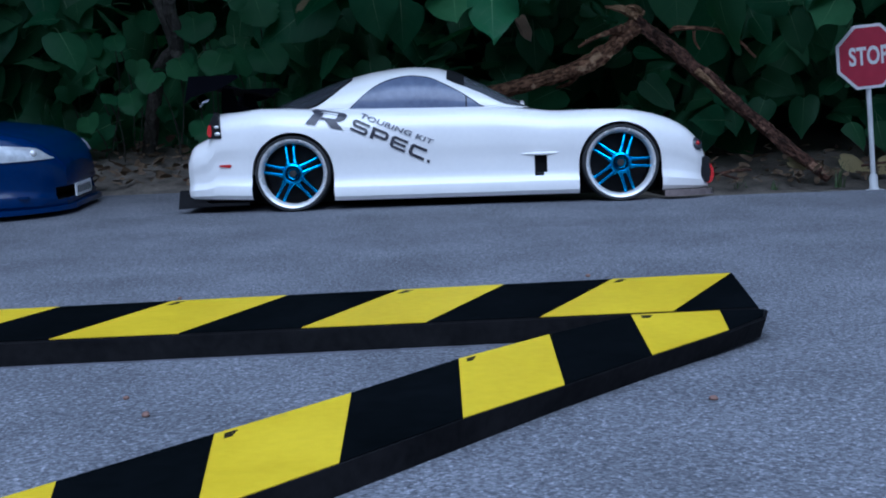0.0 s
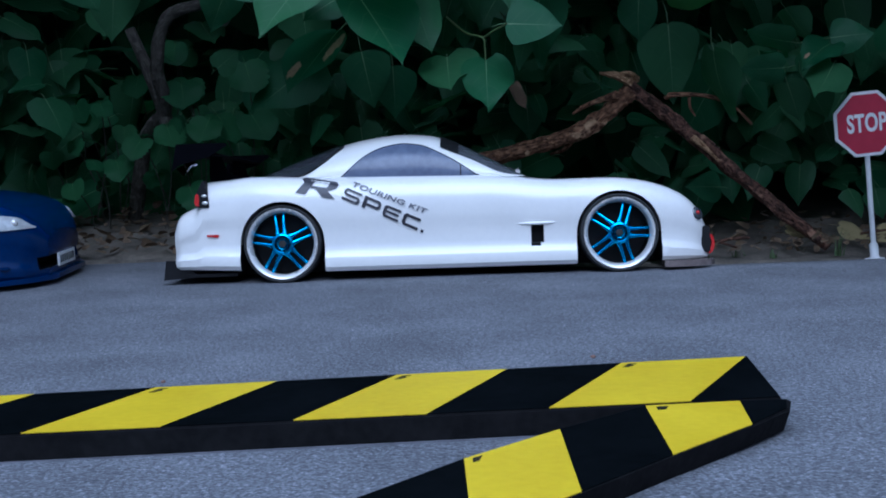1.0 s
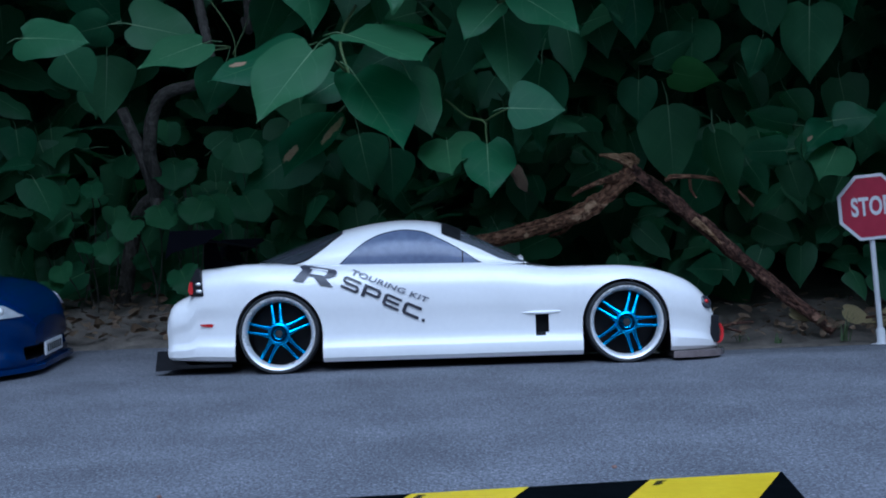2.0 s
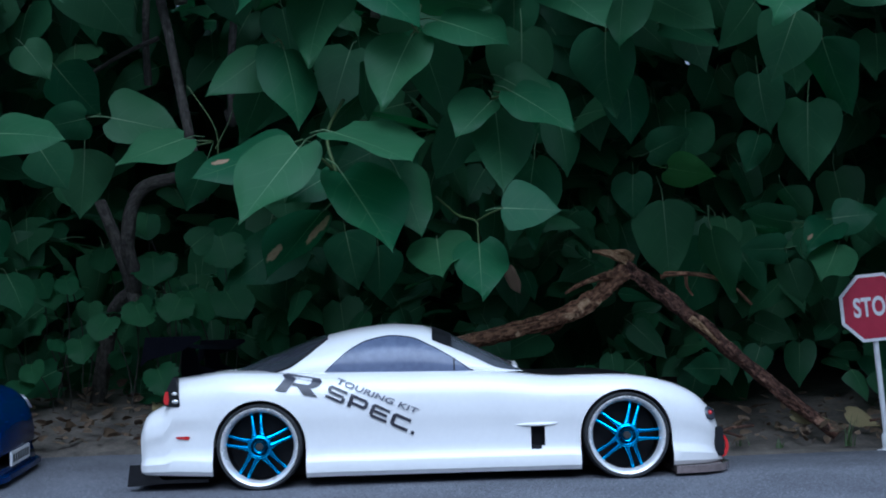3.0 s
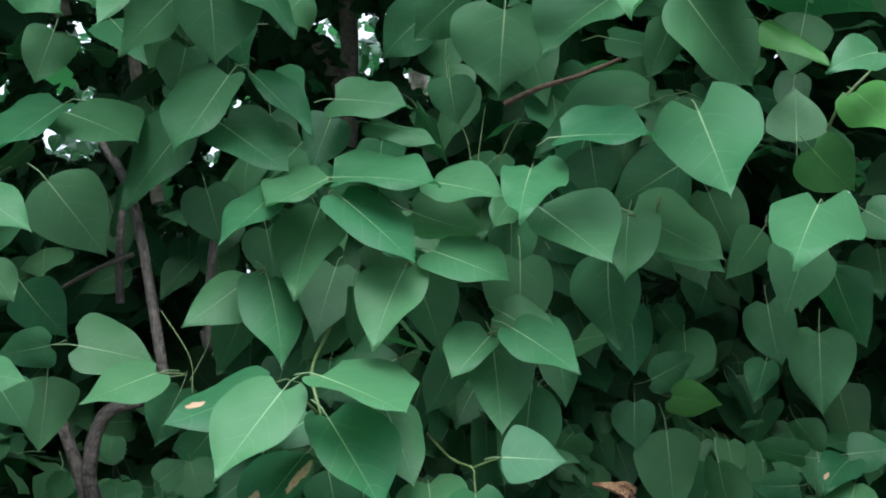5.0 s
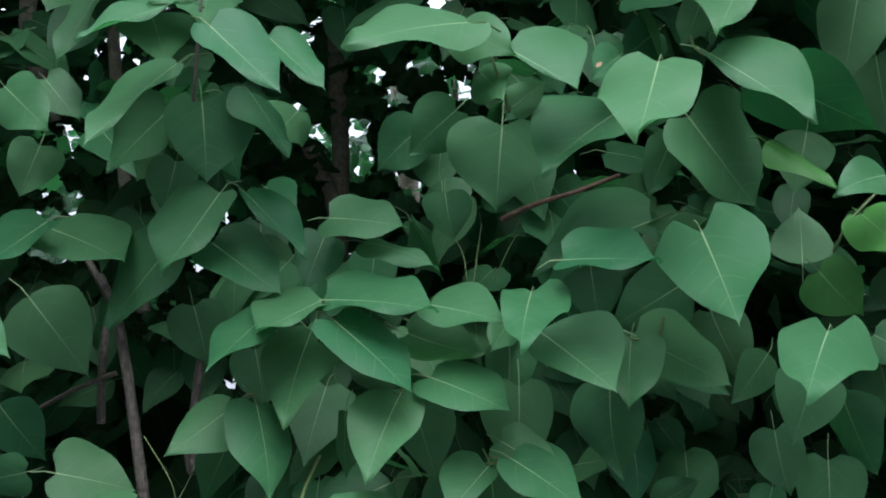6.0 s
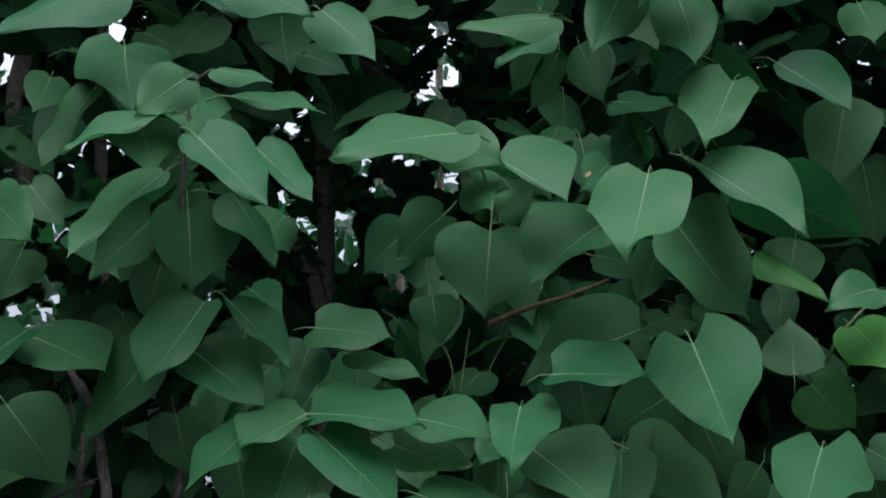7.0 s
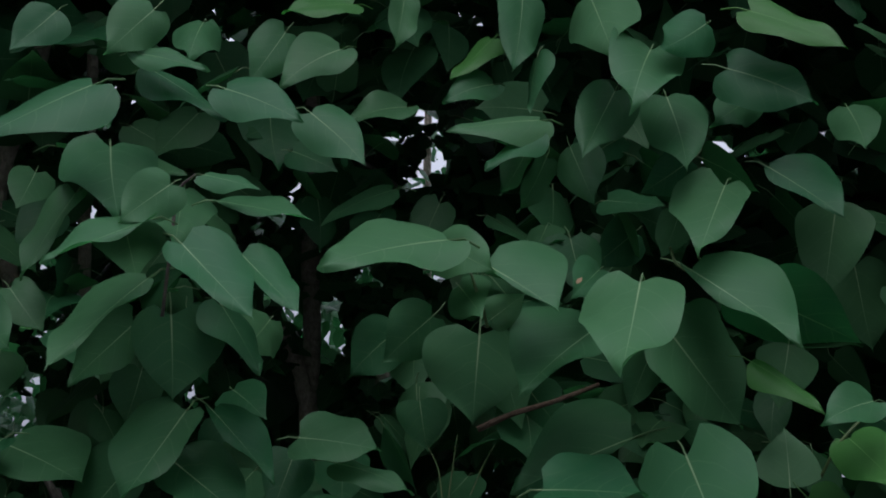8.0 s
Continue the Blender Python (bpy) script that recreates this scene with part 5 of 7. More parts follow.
leaf((-0.1295, 1.0458, 0.3083), (-0.1507, 1.0573, 0.2630), 0.0422, -74, 5)
leaf((-0.0430, 1.0661, 0.3305), (-0.0412, 1.0782, 0.2778), 0.0434, 60, 0)
leaf((0.0573, 0.9898, 0.2830), (0.0267, 0.9678, 0.2512), 0.0361, -11, 11, LEAF, (0.0281, 0.25), (0.0106, 0.25))
leaf((0.0727, 0.9767, 0.2877), (0.1166, 0.9554, 0.2526), 0.0491, 4, 11, LEAF, (0.0223, 0.25), (0.0348, 0.25))
leaf((0.0688, 0.9955, 0.3008), (0.1064, 0.9779, 0.2723), 0.0414, 21, 14)
leaf((0.0627, 1.0179, 0.2806), (0.0657, 0.9927, 0.2113), 0.0591, -17, 13, LEAF, (0.0269, 0.25), (0.0320, 0.25))
leaf((0.0410, 1.0663, 0.2775), (0.0163, 1.0789, 0.2285), 0.0467, -54, 1)
leaf((-0.0914, 0.9385, 0.2435), (-0.1296, 0.8994, 0.1868), 0.0639, -2, 1, LEAF, (0.0356, 0.25), (0.0252, 0.25), 1.4)
leaf((-0.1006, 0.9643, 0.2502), (-0.1681, 0.9346, 0.2195), 0.0665, 10, 4, LEAF_SPOT)
leaf((-0.0645, 0.9274, 0.2528), (-0.0073, 0.8935, 0.2265), 0.0532, -19, 1, LEAF, (0.0228, 0.25), (0.0815, 0.25))
leaf((-0.0608, 0.9585, 0.2254), (-0.0246, 0.9195, 0.1642), 0.0642, -6, 10, LEAF, (0.0233, 0.25), (0.0437, 0.25), 1.3)
leaf((-0.0189, 0.9966, 0.2294), (0.0013, 0.9754, 0.1766), 0.0499, -15, 1)
leaf((-0.0804, 1.0083, 0.1992), (-0.1219, 0.9818, 0.1471), 0.0607, 21, 13, LEAF_BLIGHT, (0.0495, 0.25), (0.0257, 0.25))
leaf((-0.0737, 0.9897, 0.2261), (-0.1059, 0.9747, 0.2049), 0.0350, -3, 6)
leaf((0.0602, 0.9551, 0.1955), (0.1034, 0.9474, 0.1924), 0.0381, 24, 13, LEAF, (0.0203, 0.25), (0.0253, 0.25))
leaf((0.0439, 0.9906, 0.1698), (0.0418, 0.9451, 0.1263), 0.0476, 0, 15, LEAF, (0.0208, 0.25), (0.0233, 0.25), 1.4)
leaf((0.0119, 1.0241, 0.1754), (0.0119, 0.9560, 0.1448), 0.0555, 7, 7)
leaf((0.2363, 1.1787, 0.2109), (0.2449, 1.1962, 0.1326), 0.0659, -1, 13, LEAF, (0.0360, 0.25), (0.0313, 0.25))
leaf((-0.2571, 1.0570, 0.2868), (-0.2007, 1.0711, 0.2747), 0.0528, 25, 1, LEAF, (0.0241, 0.25), (0.0331, 0.25))
leaf((-0.1882, 1.0068, 0.2613), (-0.2361, 0.9850, 0.2390), 0.0492, 0, 1, LEAF, (0.0282, 0.25), (0.0273, 0.25))
leaf((-0.2994, 1.1090, 0.4300), (-0.2536, 1.1270, 0.3691), 0.0679, 25, 6, LEAF, (0.0369, 0.25), (0.0361, 0.25))
leaf((-0.2882, 1.0868, 0.2637), (-0.2954, 1.1003, 0.2059), 0.0511, -38, 13)
leaf((-0.3177, 0.9562, 0.2620), (-0.2603, 0.9363, 0.2554), 0.0459, 2, 1)
leaf((-0.3133, 0.9563, 0.3904), (-0.2618, 0.9361, 0.3555), 0.0474, -2, 10)
leaf((-0.3307, 1.0640, 0.3508), (-0.3110, 1.0721, 0.3239), 0.0341, 8, 12)
leaf((-0.2814, 1.0647, 0.2880), (-0.3233, 1.0742, 0.2805), 0.0361, -60, 1)
leaf((-0.3013, 1.0046, 0.2561), (-0.2825, 1.0138, 0.2232), 0.0388, 15, 6)
leaf((-0.1793, 1.0655, 0.2518), (-0.2013, 1.0766, 0.2094), 0.0417, -53, 5)
leaf((0.2364, 1.0781, 0.4352), (0.1743, 1.0943, 0.3997), 0.0618, -51, 10)
leaf((0.1618, 1.0957, 0.4526), (0.1695, 1.1070, 0.4026), 0.0475, 23, 6)
leaf((0.2662, 1.1071, 0.4153), (0.2991, 1.1214, 0.3589), 0.0537, 64, 8)
leaf((0.3806, 1.1246, 0.1880), (0.4197, 1.1177, 0.1905), 0.0375, 19, 10)
leaf((0.3801, 1.1241, 0.1826), (0.3397, 1.0903, 0.1579), 0.0350, 8, 2, LEAF_SPOT)
leaf((0.3448, 1.1352, 0.1864), (0.3034, 1.1455, 0.1995), 0.0378, -91, 8)
leaf((0.3368, 1.1346, 0.1618), (0.2980, 1.1438, 0.1611), 0.0340, -65, 1)
leaf((0.3796, 1.1142, 0.1630), (0.3481, 1.0675, 0.1306), 0.0410, 11, 12)
leaf((0.2763, 1.1581, 0.1815), (0.3036, 1.1743, 0.1128), 0.0580, 88, 8)
leaf((0.2369, 1.1550, 0.2409), (0.2850, 1.1650, 0.2353), 0.0375, 67, 1, LEAF_YOUNG)
leaf((0.2195, 1.1549, 0.2567), (0.2639, 1.1648, 0.2762), 0.0374, 54, 14)
leaf((0.3236, 1.1542, 0.2700), (0.3137, 1.1625, 0.2345), 0.0314, -18, 12)
leaf((0.2051, 1.1646, 0.2360), (0.2054, 1.1738, 0.1950), 0.0396, 8, 5)
leaf((0.3403, 1.1345, 0.2175), (0.3686, 1.1434, 0.1869), 0.0328, 87, 0)
leaf((0.3448, 1.1446, 0.1474), (0.3613, 1.1537, 0.1090), 0.0343, 60, 12)
leaf((0.3608, 1.1455, 0.1509), (0.3911, 1.1565, 0.1095), 0.0401, 86, 12)
leaf((-0.0374, 1.0954, 0.1731), (-0.0372, 1.1062, 0.1261), 0.0434, -18, 6)
leaf((-0.0646, 1.0758, 0.1856), (-0.0555, 1.0874, 0.1361), 0.0466, 9, 10)
leaf((0.0055, 1.0468, 0.3884), (0.0652, 1.0603, 0.3744), 0.0506, 85, 15)
leaf((0.0856, 1.0432, 0.3985), (0.0632, 1.0134, 0.3706), 0.0286, -28, 14)
leaf((0.3578, 1.0047, 0.3781), (0.3858, 0.9897, 0.3519), 0.0355, 42, 3)
leaf((0.1029, 1.0988, 0.2456), (0.1051, 1.1163, 0.1681), 0.0640, 54, 8)
leaf((-0.2048, 1.1232, 0.1792), (-0.1845, 1.1295, 0.1953), 0.0267, 37, 11)
leaf((0.2197, 1.1042, 0.5207), (0.1829, 1.1127, 0.5132), 0.0385, -61, 2)
leaf((-0.0150, 1.0326, 0.4148), (-0.0052, 1.0377, 0.3949), 0.0227, 35, 0)
leaf((-0.1670, 1.1056, 0.4219), (-0.1564, 1.1169, 0.3744), 0.0499, 5, 11)
leaf((-0.1147, 1.0855, 0.3826), (-0.1064, 1.0964, 0.3360), 0.0414, 2, 12)
leaf((-0.3277, 1.1468, 0.3469), (-0.2914, 1.1604, 0.3026), 0.0514, 46, 6)
leaf((0.0885, 1.0781, 0.5709), (0.0826, 1.0943, 0.5003), 0.0727, -5, 15, LEAF, (0.0452, 0.25), (0.0390, 0.25), 1.2)
leaf((0.1820, 0.9266, 0.5653), (0.1410, 0.8414, 0.4762), 0.0732, 8, 12, LEAF, (0.0392, 0.25), (0.0326, 0.25), 1.3)
leaf((0.2394, 0.9807, 0.5957), (0.2960, 0.9313, 0.5221), 0.0790, 17, 11, LEAF, (0.0099, 0.25), (0.0589, 0.25))
leaf((0.2987, 1.0424, 0.6064), (0.4147, 1.0671, 0.5679), 0.0916, 105, 13)
leaf((0.2278, 1.0102, 0.5548), (0.2836, 1.0306, 0.4831), 0.0771, 25, 14, LEAF, (0.0423, 0.25), (0.0622, 0.25))
leaf((0.1760, 1.0094, 0.5610), (0.1007, 0.9794, 0.4976), 0.0699, 2, 2, LEAF, (0.0589, 0.25), (0.0256, 0.25))
leaf((0.0760, 0.9570, 0.5877), (0.1226, 0.9247, 0.5432), 0.0531, 24, 9, LEAF, (0.0045, 0.25), (0.0554, 0.25))
leaf((0.0458, 0.9303, 0.5951), (-0.0441, 0.8829, 0.5554), 0.0643, -13, 15, LEAF, (0.0490, 0.25), (0.0284, 0.25))
leaf((0.0471, 0.9901, 0.6174), (0.0804, 0.9460, 0.5773), 0.0443, 40, 5)
leaf((0.2841, 1.0061, 0.6799), (0.2313, 0.9396, 0.5932), 0.0587, 1, 11, LEAF, (0.0398, 0.16), (0.0229, 0.16), 2.0)
leaf((0.2571, 1.0444, 0.6721), (0.2360, 1.0304, 0.6241), 0.0335, 2, 4)
leaf((0.3946, 1.0385, 0.6820), (0.3800, 1.0556, 0.6027), 0.0647, 17, 10, LEAF, (0.0333, 0.25), (0.0331, 0.25))
leaf((0.3242, 1.0077, 0.6988), (0.3708, 0.9830, 0.6455), 0.0571, 22, 0, LEAF, (0.0124, 0.25), (0.0527, 0.25))
leaf((0.1690, 1.0557, 0.7345), (0.1835, 1.0374, 0.6723), 0.0438, 42, 0)
leaf((0.2752, 1.0556, 0.7265), (0.2298, 1.0669, 0.7000), 0.0426, -70, 3)
leaf((0.1298, 1.0547, 0.7291), (0.1067, 1.0642, 0.6914), 0.0349, -73, 15)
leaf((0.1535, 1.0857, 0.7380), (0.1269, 1.0971, 0.6915), 0.0408, -77, 2)
leaf((-0.1339, 0.8925, 0.5722), (-0.0844, 0.8578, 0.5116), 0.0570, 11, 7, LEAF, (0.0171, 0.25), (0.0297, 0.25))
leaf((-0.0961, 0.9061, 0.5711), (-0.0568, 0.8779, 0.5221), 0.0455, -1, 7, LEAF, (0.0149, 0.25), (0.0237, 0.25))
leaf((-0.1485, 0.9769, 0.5504), (-0.1446, 0.9907, 0.4927), 0.0595, -5, 0, LEAF, (0.0280, 0.25), (0.0387, 0.25), 1.5)
leaf((-0.1605, 0.9351, 0.5628), (-0.2098, 0.8887, 0.4869), 0.0661, 7, 10, LEAF, (0.0410, 0.25), (0.0098, 0.25))
leaf((-0.1771, 0.9973, 0.5496), (-0.2225, 1.0120, 0.5086), 0.0553, -25, 14, LEAF, (0.0429, 0.25), (0.0255, 0.25))
leaf((-0.1452, 0.8998, 0.6177), (-0.1747, 0.8778, 0.5828), 0.0381, -45, 14)
leaf((-0.1563, 0.8884, 0.5866), (-0.2111, 0.8499, 0.5423), 0.0468, -7, 14, LEAF, (0.0252, 0.25), (0.0054, 0.25))
leaf((-0.2242, 0.9781, 0.6434), (-0.2489, 0.9521, 0.5666), 0.0586, 10, 11, LEAF, (0.0232, 0.25), (0.0106, 0.25))
leaf((-0.1157, 0.9275, 0.6184), (-0.0502, 0.9034, 0.5962), 0.0406, 5, 10, LEAF, (0.0134, 0.25), (0.0331, 0.25))
leaf((-0.1238, 0.9045, 0.6276), (-0.0836, 0.8836, 0.6098), 0.0246, 5, 4)
leaf((-0.2080, 1.0058, 0.6956), (-0.1848, 0.9323, 0.6055), 0.0734, -3, 5)
leaf((-0.1964, 1.0249, 0.6407), (-0.1707, 0.9556, 0.5681), 0.0555, 0, 6)
leaf((-0.2834, 0.9553, 0.5511), (-0.2445, 0.9309, 0.5086), 0.0427, 35, 11)
leaf((-0.2695, 1.0047, 0.5773), (-0.2406, 0.9897, 0.5376), 0.0356, 5, 2)
leaf((-0.1134, 0.9863, 0.5603), (-0.0822, 0.9661, 0.5053), 0.0461, -31, 12)
leaf((-0.1795, 1.0649, 0.5324), (-0.1910, 1.0748, 0.4928), 0.0422, -29, 11)
leaf((-0.1470, 0.9847, 0.6523), (-0.1424, 0.9218, 0.5801), 0.0510, -8, 10)
leaf((0.2784, 0.9771, 0.5221), (0.3183, 0.9544, 0.4791), 0.0310, 0, 0, LEAF_YOUNG)
leaf((0.3457, 0.9346, 0.4829), (0.2976, 0.9199, 0.4649), 0.0346, -12, 2)
leaf((0.1736, 1.0035, 0.6031), (0.1378, 0.9623, 0.5656), 0.0350, -28, 3, LEAF_SPOT)
leaf((0.0524, 1.1063, 0.5949), (0.0110, 1.1188, 0.5589), 0.0547, -61, 5)
leaf((0.0237, 1.1561, 0.5954), (-0.0171, 1.1682, 0.5612), 0.0517, -44, 2)
leaf((0.0438, 1.1348, 0.5280), (0.0488, 1.1444, 0.4870), 0.0424, 24, 3)
leaf((0.2348, 1.0855, 0.5604), (0.2149, 1.0966, 0.5155), 0.0413, -40, 7)
leaf((0.0623, 1.0031, 0.5867), (0.0743, 0.9544, 0.5482), 0.0379, 44, 9)
leaf((0.0891, 1.0238, 0.5666), (0.1151, 1.0117, 0.5838), 0.0290, 50, 7)
leaf((-0.0817, 1.0539, 0.5729), (-0.0999, 0.9975, 0.5273), 0.0448, -38, 15)
leaf((-0.2927, 1.0853, 0.5523), (-0.3101, 1.0958, 0.5122), 0.0450, -48, 7)
leaf((0.4383, 1.1083, 0.6519), (0.4471, 1.1248, 0.5758), 0.0622, 6, 14)
leaf((0.3474, 1.0659, 0.5626), (0.3366, 1.0776, 0.5109), 0.0527, -3, 10)
leaf((-0.2050, 0.9098, 0.6968), (-0.2635, 0.8785, 0.6347), 0.0650, 1, 9)
leaf((-0.1727, 0.9354, 0.7762), (-0.2001, 0.9182, 0.7257), 0.0418, -48, 8)
leaf((-0.1809, 0.9358, 0.7386), (-0.1277, 0.9172, 0.7161), 0.0283, 7, 5)
leaf((-0.1149, 0.9266, 0.7068), (-0.0600, 0.9055, 0.6714), 0.0477, 16, 11)
leaf((-0.1711, 0.9571, 0.7357), (-0.1136, 0.9343, 0.6869), 0.0419, -13, 12)
leaf((-0.0540, 0.9764, 0.7165), (-0.0099, 0.9559, 0.6667), 0.0476, 18, 4)
leaf((-0.0315, 1.0367, 0.8104), (-0.0836, 1.0153, 0.7608), 0.0493, -18, 2)
leaf((-0.0793, 1.0558, 0.8365), (-0.1082, 1.0373, 0.7753), 0.0436, -33, 11)
leaf((0.1329, 1.0079, 0.7345), (0.0559, 0.9827, 0.7066), 0.0486, -0, 9)
leaf((0.1279, 1.0053, 0.7190), (0.0829, 0.9883, 0.6788), 0.0365, 18, 15)
leaf((0.1978, 1.0063, 0.7636), (0.1610, 0.9860, 0.6926), 0.0511, -17, 7)
leaf((0.2220, 0.9755, 0.7866), (0.1736, 0.9029, 0.6911), 0.0643, -12, 2)
leaf((0.2494, 1.0267, 0.7718), (0.2460, 0.9722, 0.6793), 0.0570, 18, 4)
leaf((0.2634, 0.9544, 0.8004), (0.2071, 0.9059, 0.7410), 0.0427, -35, 4)
leaf((0.3041, 0.9587, 0.8172), (0.3692, 0.9309, 0.7704), 0.0520, 11, 1, LEAF_YOUNG)
leaf((0.2911, 0.9883, 0.7793), (0.3526, 0.9618, 0.7367), 0.0607, 31, 8)
leaf((0.1826, 1.0057, 0.8551), (0.1792, 0.9325, 0.7525), 0.0635, 34, 0)
leaf((0.1273, 1.0268, 0.8659), (0.1137, 1.0051, 0.7772), 0.0504, -30, 1)
leaf((0.0225, 1.0247, 0.8584), (0.0117, 1.0097, 0.7980), 0.0347, -41, 2)
leaf((0.1389, 1.0348, 0.8095), (0.1295, 1.0195, 0.7495), 0.0350, 61, 9)
leaf((-0.0227, 0.9761, 0.8165), (-0.0781, 0.9567, 0.7934), 0.0383, -5, 5, LEAF_YOUNG)
leaf((0.1032, 1.0552, 0.8390), (0.0647, 1.0385, 0.7863), 0.0351, 16, 4, LEAF_YOUNG)
leaf((0.1027, 1.0549, 0.7929), (0.0557, 1.0392, 0.7665), 0.0356, -21, 2)
leaf((0.4160, 1.0341, 0.7732), (0.4011, 0.9809, 0.7075), 0.0439, 26, 4)
leaf((-0.2614, 1.0053, 0.8155), (-0.2872, 0.9884, 0.7672), 0.0398, -34, 13)
leaf((-0.1463, 1.0239, 0.8230), (-0.1516, 0.9787, 0.7582), 0.0386, -11, 15)
leaf((0.0279, 1.0659, 0.7732), (-0.0263, 1.0470, 0.7471), 0.0431, -5, 2)
leaf((0.3375, 1.0545, 0.7893), (0.2816, 1.0136, 0.7375), 0.0398, -35, 8)
leaf((0.2940, 1.3061, 0.3112), (0.2768, 1.2406, 0.2472), 0.0585, 20, 12)
leaf((0.5060, 1.3052, 0.3953), (0.4783, 1.2378, 0.3346), 0.0554, 10, 12)
leaf((0.4118, 1.3049, 0.3788), (0.3954, 1.2471, 0.3235), 0.0493, 13, 10)
leaf((-0.1360, 1.2556, 0.2487), (-0.1255, 1.1963, 0.1990), 0.0533, -5, 0)
leaf((-0.3411, 1.2544, 0.2585), (-0.3328, 1.2084, 0.2195), 0.0414, -10, 8)
stem("stem", [(-0.2262, 1.0900, 0.4164), (-0.2150, 1.0900, 0.3654), (-0.1995, 1.0900, 0.2795), (-0.1907, 1.1000, 0.2235), (-0.2027, 1.1200, 0.2329)], 0.00420, 0.00480, BARK, label="grey-brown woody stem")
stem("stem", [(-0.2428, 1.1000, 0.4460), (-0.2262, 1.0900, 0.4164), (-0.2645, 1.1200, 0.4768)], 0.00400, 0.00300, BARK, label="grey-brown woody stem")
stem("stem", [(-0.1610, 1.1200, 0.3860), (-0.1657, 1.1200, 0.3362), (-0.1664, 1.1300, 0.2923), (-0.1741, 1.1600, 0.3042)], 0.00350, 0.00450, BARK, label="grey-brown woody stem")
stem("stem", [(-0.2264, 1.2000, 0.2506), (-0.2672, 1.2000, 0.2359), (-0.2803, 1.2000, 0.1874), (-0.2783, 1.2200, 0.1457), (-0.3077, 1.2500, 0.1158), (-0.3353, 1.2800, 0.0156)], 0.00600, 0.00850, BARK, label="grey-brown woody stem")
stem("stem", [(-0.3155, 1.2400, 0.2304), (-0.2886, 1.2300, 0.1664), (-0.2754, 1.2200, 0.1200)], 0.00600, 0.00800, BARK, label="grey-brown woody stem")
stem("stem", [(-0.2354, 1.1500, 0.3739), (-0.2723, 1.1600, 0.3608), (-0.3071, 1.1800, 0.3463)], 0.00220, 0.00180, BARK, label="grey-brown woody stem")
stem("stem", [(-0.2478, 1.1600, 0.4147), (-0.2494, 1.1600, 0.3733), (-0.2501, 1.1700, 0.3336)], 0.00350, 0.00350, BARK, label="grey-brown woody stem")
stem("trunk", [(-0.0620, 1.8000, 1.2562), (-0.0619, 1.8000, 1.0549), (-0.0598, 1.8000, 0.9142), (-0.0528, 1.8000, 0.7814), (-0.0557, 1.8000, 0.6802), (-0.0526, 1.8000, 0.4971), (-0.0797, 1.8000, 0.3563)], 0.01250, 0.01450, BRIGHTENED_BARK, label="grey-brown woody stem, bark brightened")
stem("trunk", [(-0.0095, 1.7800, 1.0189), (-0.0423, 1.8000, 0.9607), (-0.0557, 1.8000, 0.8871)], 0.00700, 0.00900, BRIGHTENED_BARK, label="grey-brown woody stem, bark brightened")
stem("trunk", [(-0.0984, 1.7500, 0.7822), (-0.0690, 1.7800, 0.7246), (-0.0513, 1.8000, 0.6638)], 0.01100, 0.01300, BRIGHTENED_BARK, label="grey-brown woody stem, bark brightened")
stem("trunk", [(-0.3410, 1.5000, 1.0720), (-0.3338, 1.5000, 0.9585), (-0.3281, 1.5000, 0.8287), (-0.3053, 1.5000, 0.6411), (-0.2776, 1.5000, 0.4923)], 0.00700, 0.00800, BRIGHTENED_BARK, label="grey-brown woody stem, bark brightened")
stem("trunk", [(-0.3940, 1.4500, 1.1043), (-0.3920, 1.4500, 1.0234), (-0.4193, 1.4500, 0.8484), (-0.3961, 1.5000, 0.7251)], 0.00900, 0.01100, BRIGHTENED_BARK, label="grey-brown woody stem, bark brightened")
stem("stem", [(0.1974, 1.1200, 0.5412), (0.1625, 1.1250, 0.5285), (0.1227, 1.1300, 0.5168), (0.0937, 1.1400, 0.5055)], 0.00200, 0.00280, DEAD_TWIG, label="grey-brown woody stem")
stem("stem", [(-0.0252, 1.4000, 0.8977), (0.0160, 1.4200, 0.8792), (0.0451, 1.4500, 0.8716)], 0.00300, 0.00400, BARK, label="grey-brown woody stem")
stem("twig", [(-0.1325, 0.9300, 0.6397), (-0.1446, 0.9350, 0.6276), (-0.1473, 0.9400, 0.5902), (-0.1503, 0.9500, 0.5553), (-0.1523, 0.9600, 0.5441)], 0.00104, 0.00143, BARK, label="thin dark twig")
stem("twig", [(-0.0832, 0.9450, 0.2425), (-0.0716, 0.9500, 0.2325), (-0.0665, 0.9700, 0.2285), (-0.0738, 1.0000, 0.2606), (-0.0624, 1.0500, 0.2962)], 0.00104, 0.00143, TWIG, label="thin green twig")
stem("twig", [(-0.0581, 0.9650, 0.3984), (-0.0620, 0.9750, 0.3880), (-0.0618, 1.0000, 0.3738), (-0.0712, 1.0600, 0.3581)], 0.00104, 0.00143, TWIG, label="thin green twig")
stem("twig", [(0.0434, 0.9850, 0.1699), (0.0428, 0.9850, 0.1795), (0.0414, 0.9850, 0.1878), (0.0281, 1.0100, 0.1945), (0.0137, 1.0600, 0.2132)], 0.00070, 0.00110, TWIG, label="thin green twig")
stem("twig", [(0.0418, 0.9850, 0.1874), (0.0501, 0.9700, 0.1918), (0.0602, 0.9550, 0.1955)], 0.00090, 0.00070, TWIG, label="thin green twig")
stem("twig", [(0.0830, 1.0000, 0.5530), (0.0770, 0.9850, 0.5658), (0.0704, 0.9750, 0.5778), (0.0678, 0.9900, 0.6026)], 0.00143, 0.00111, TWIG, label="thin green twig")
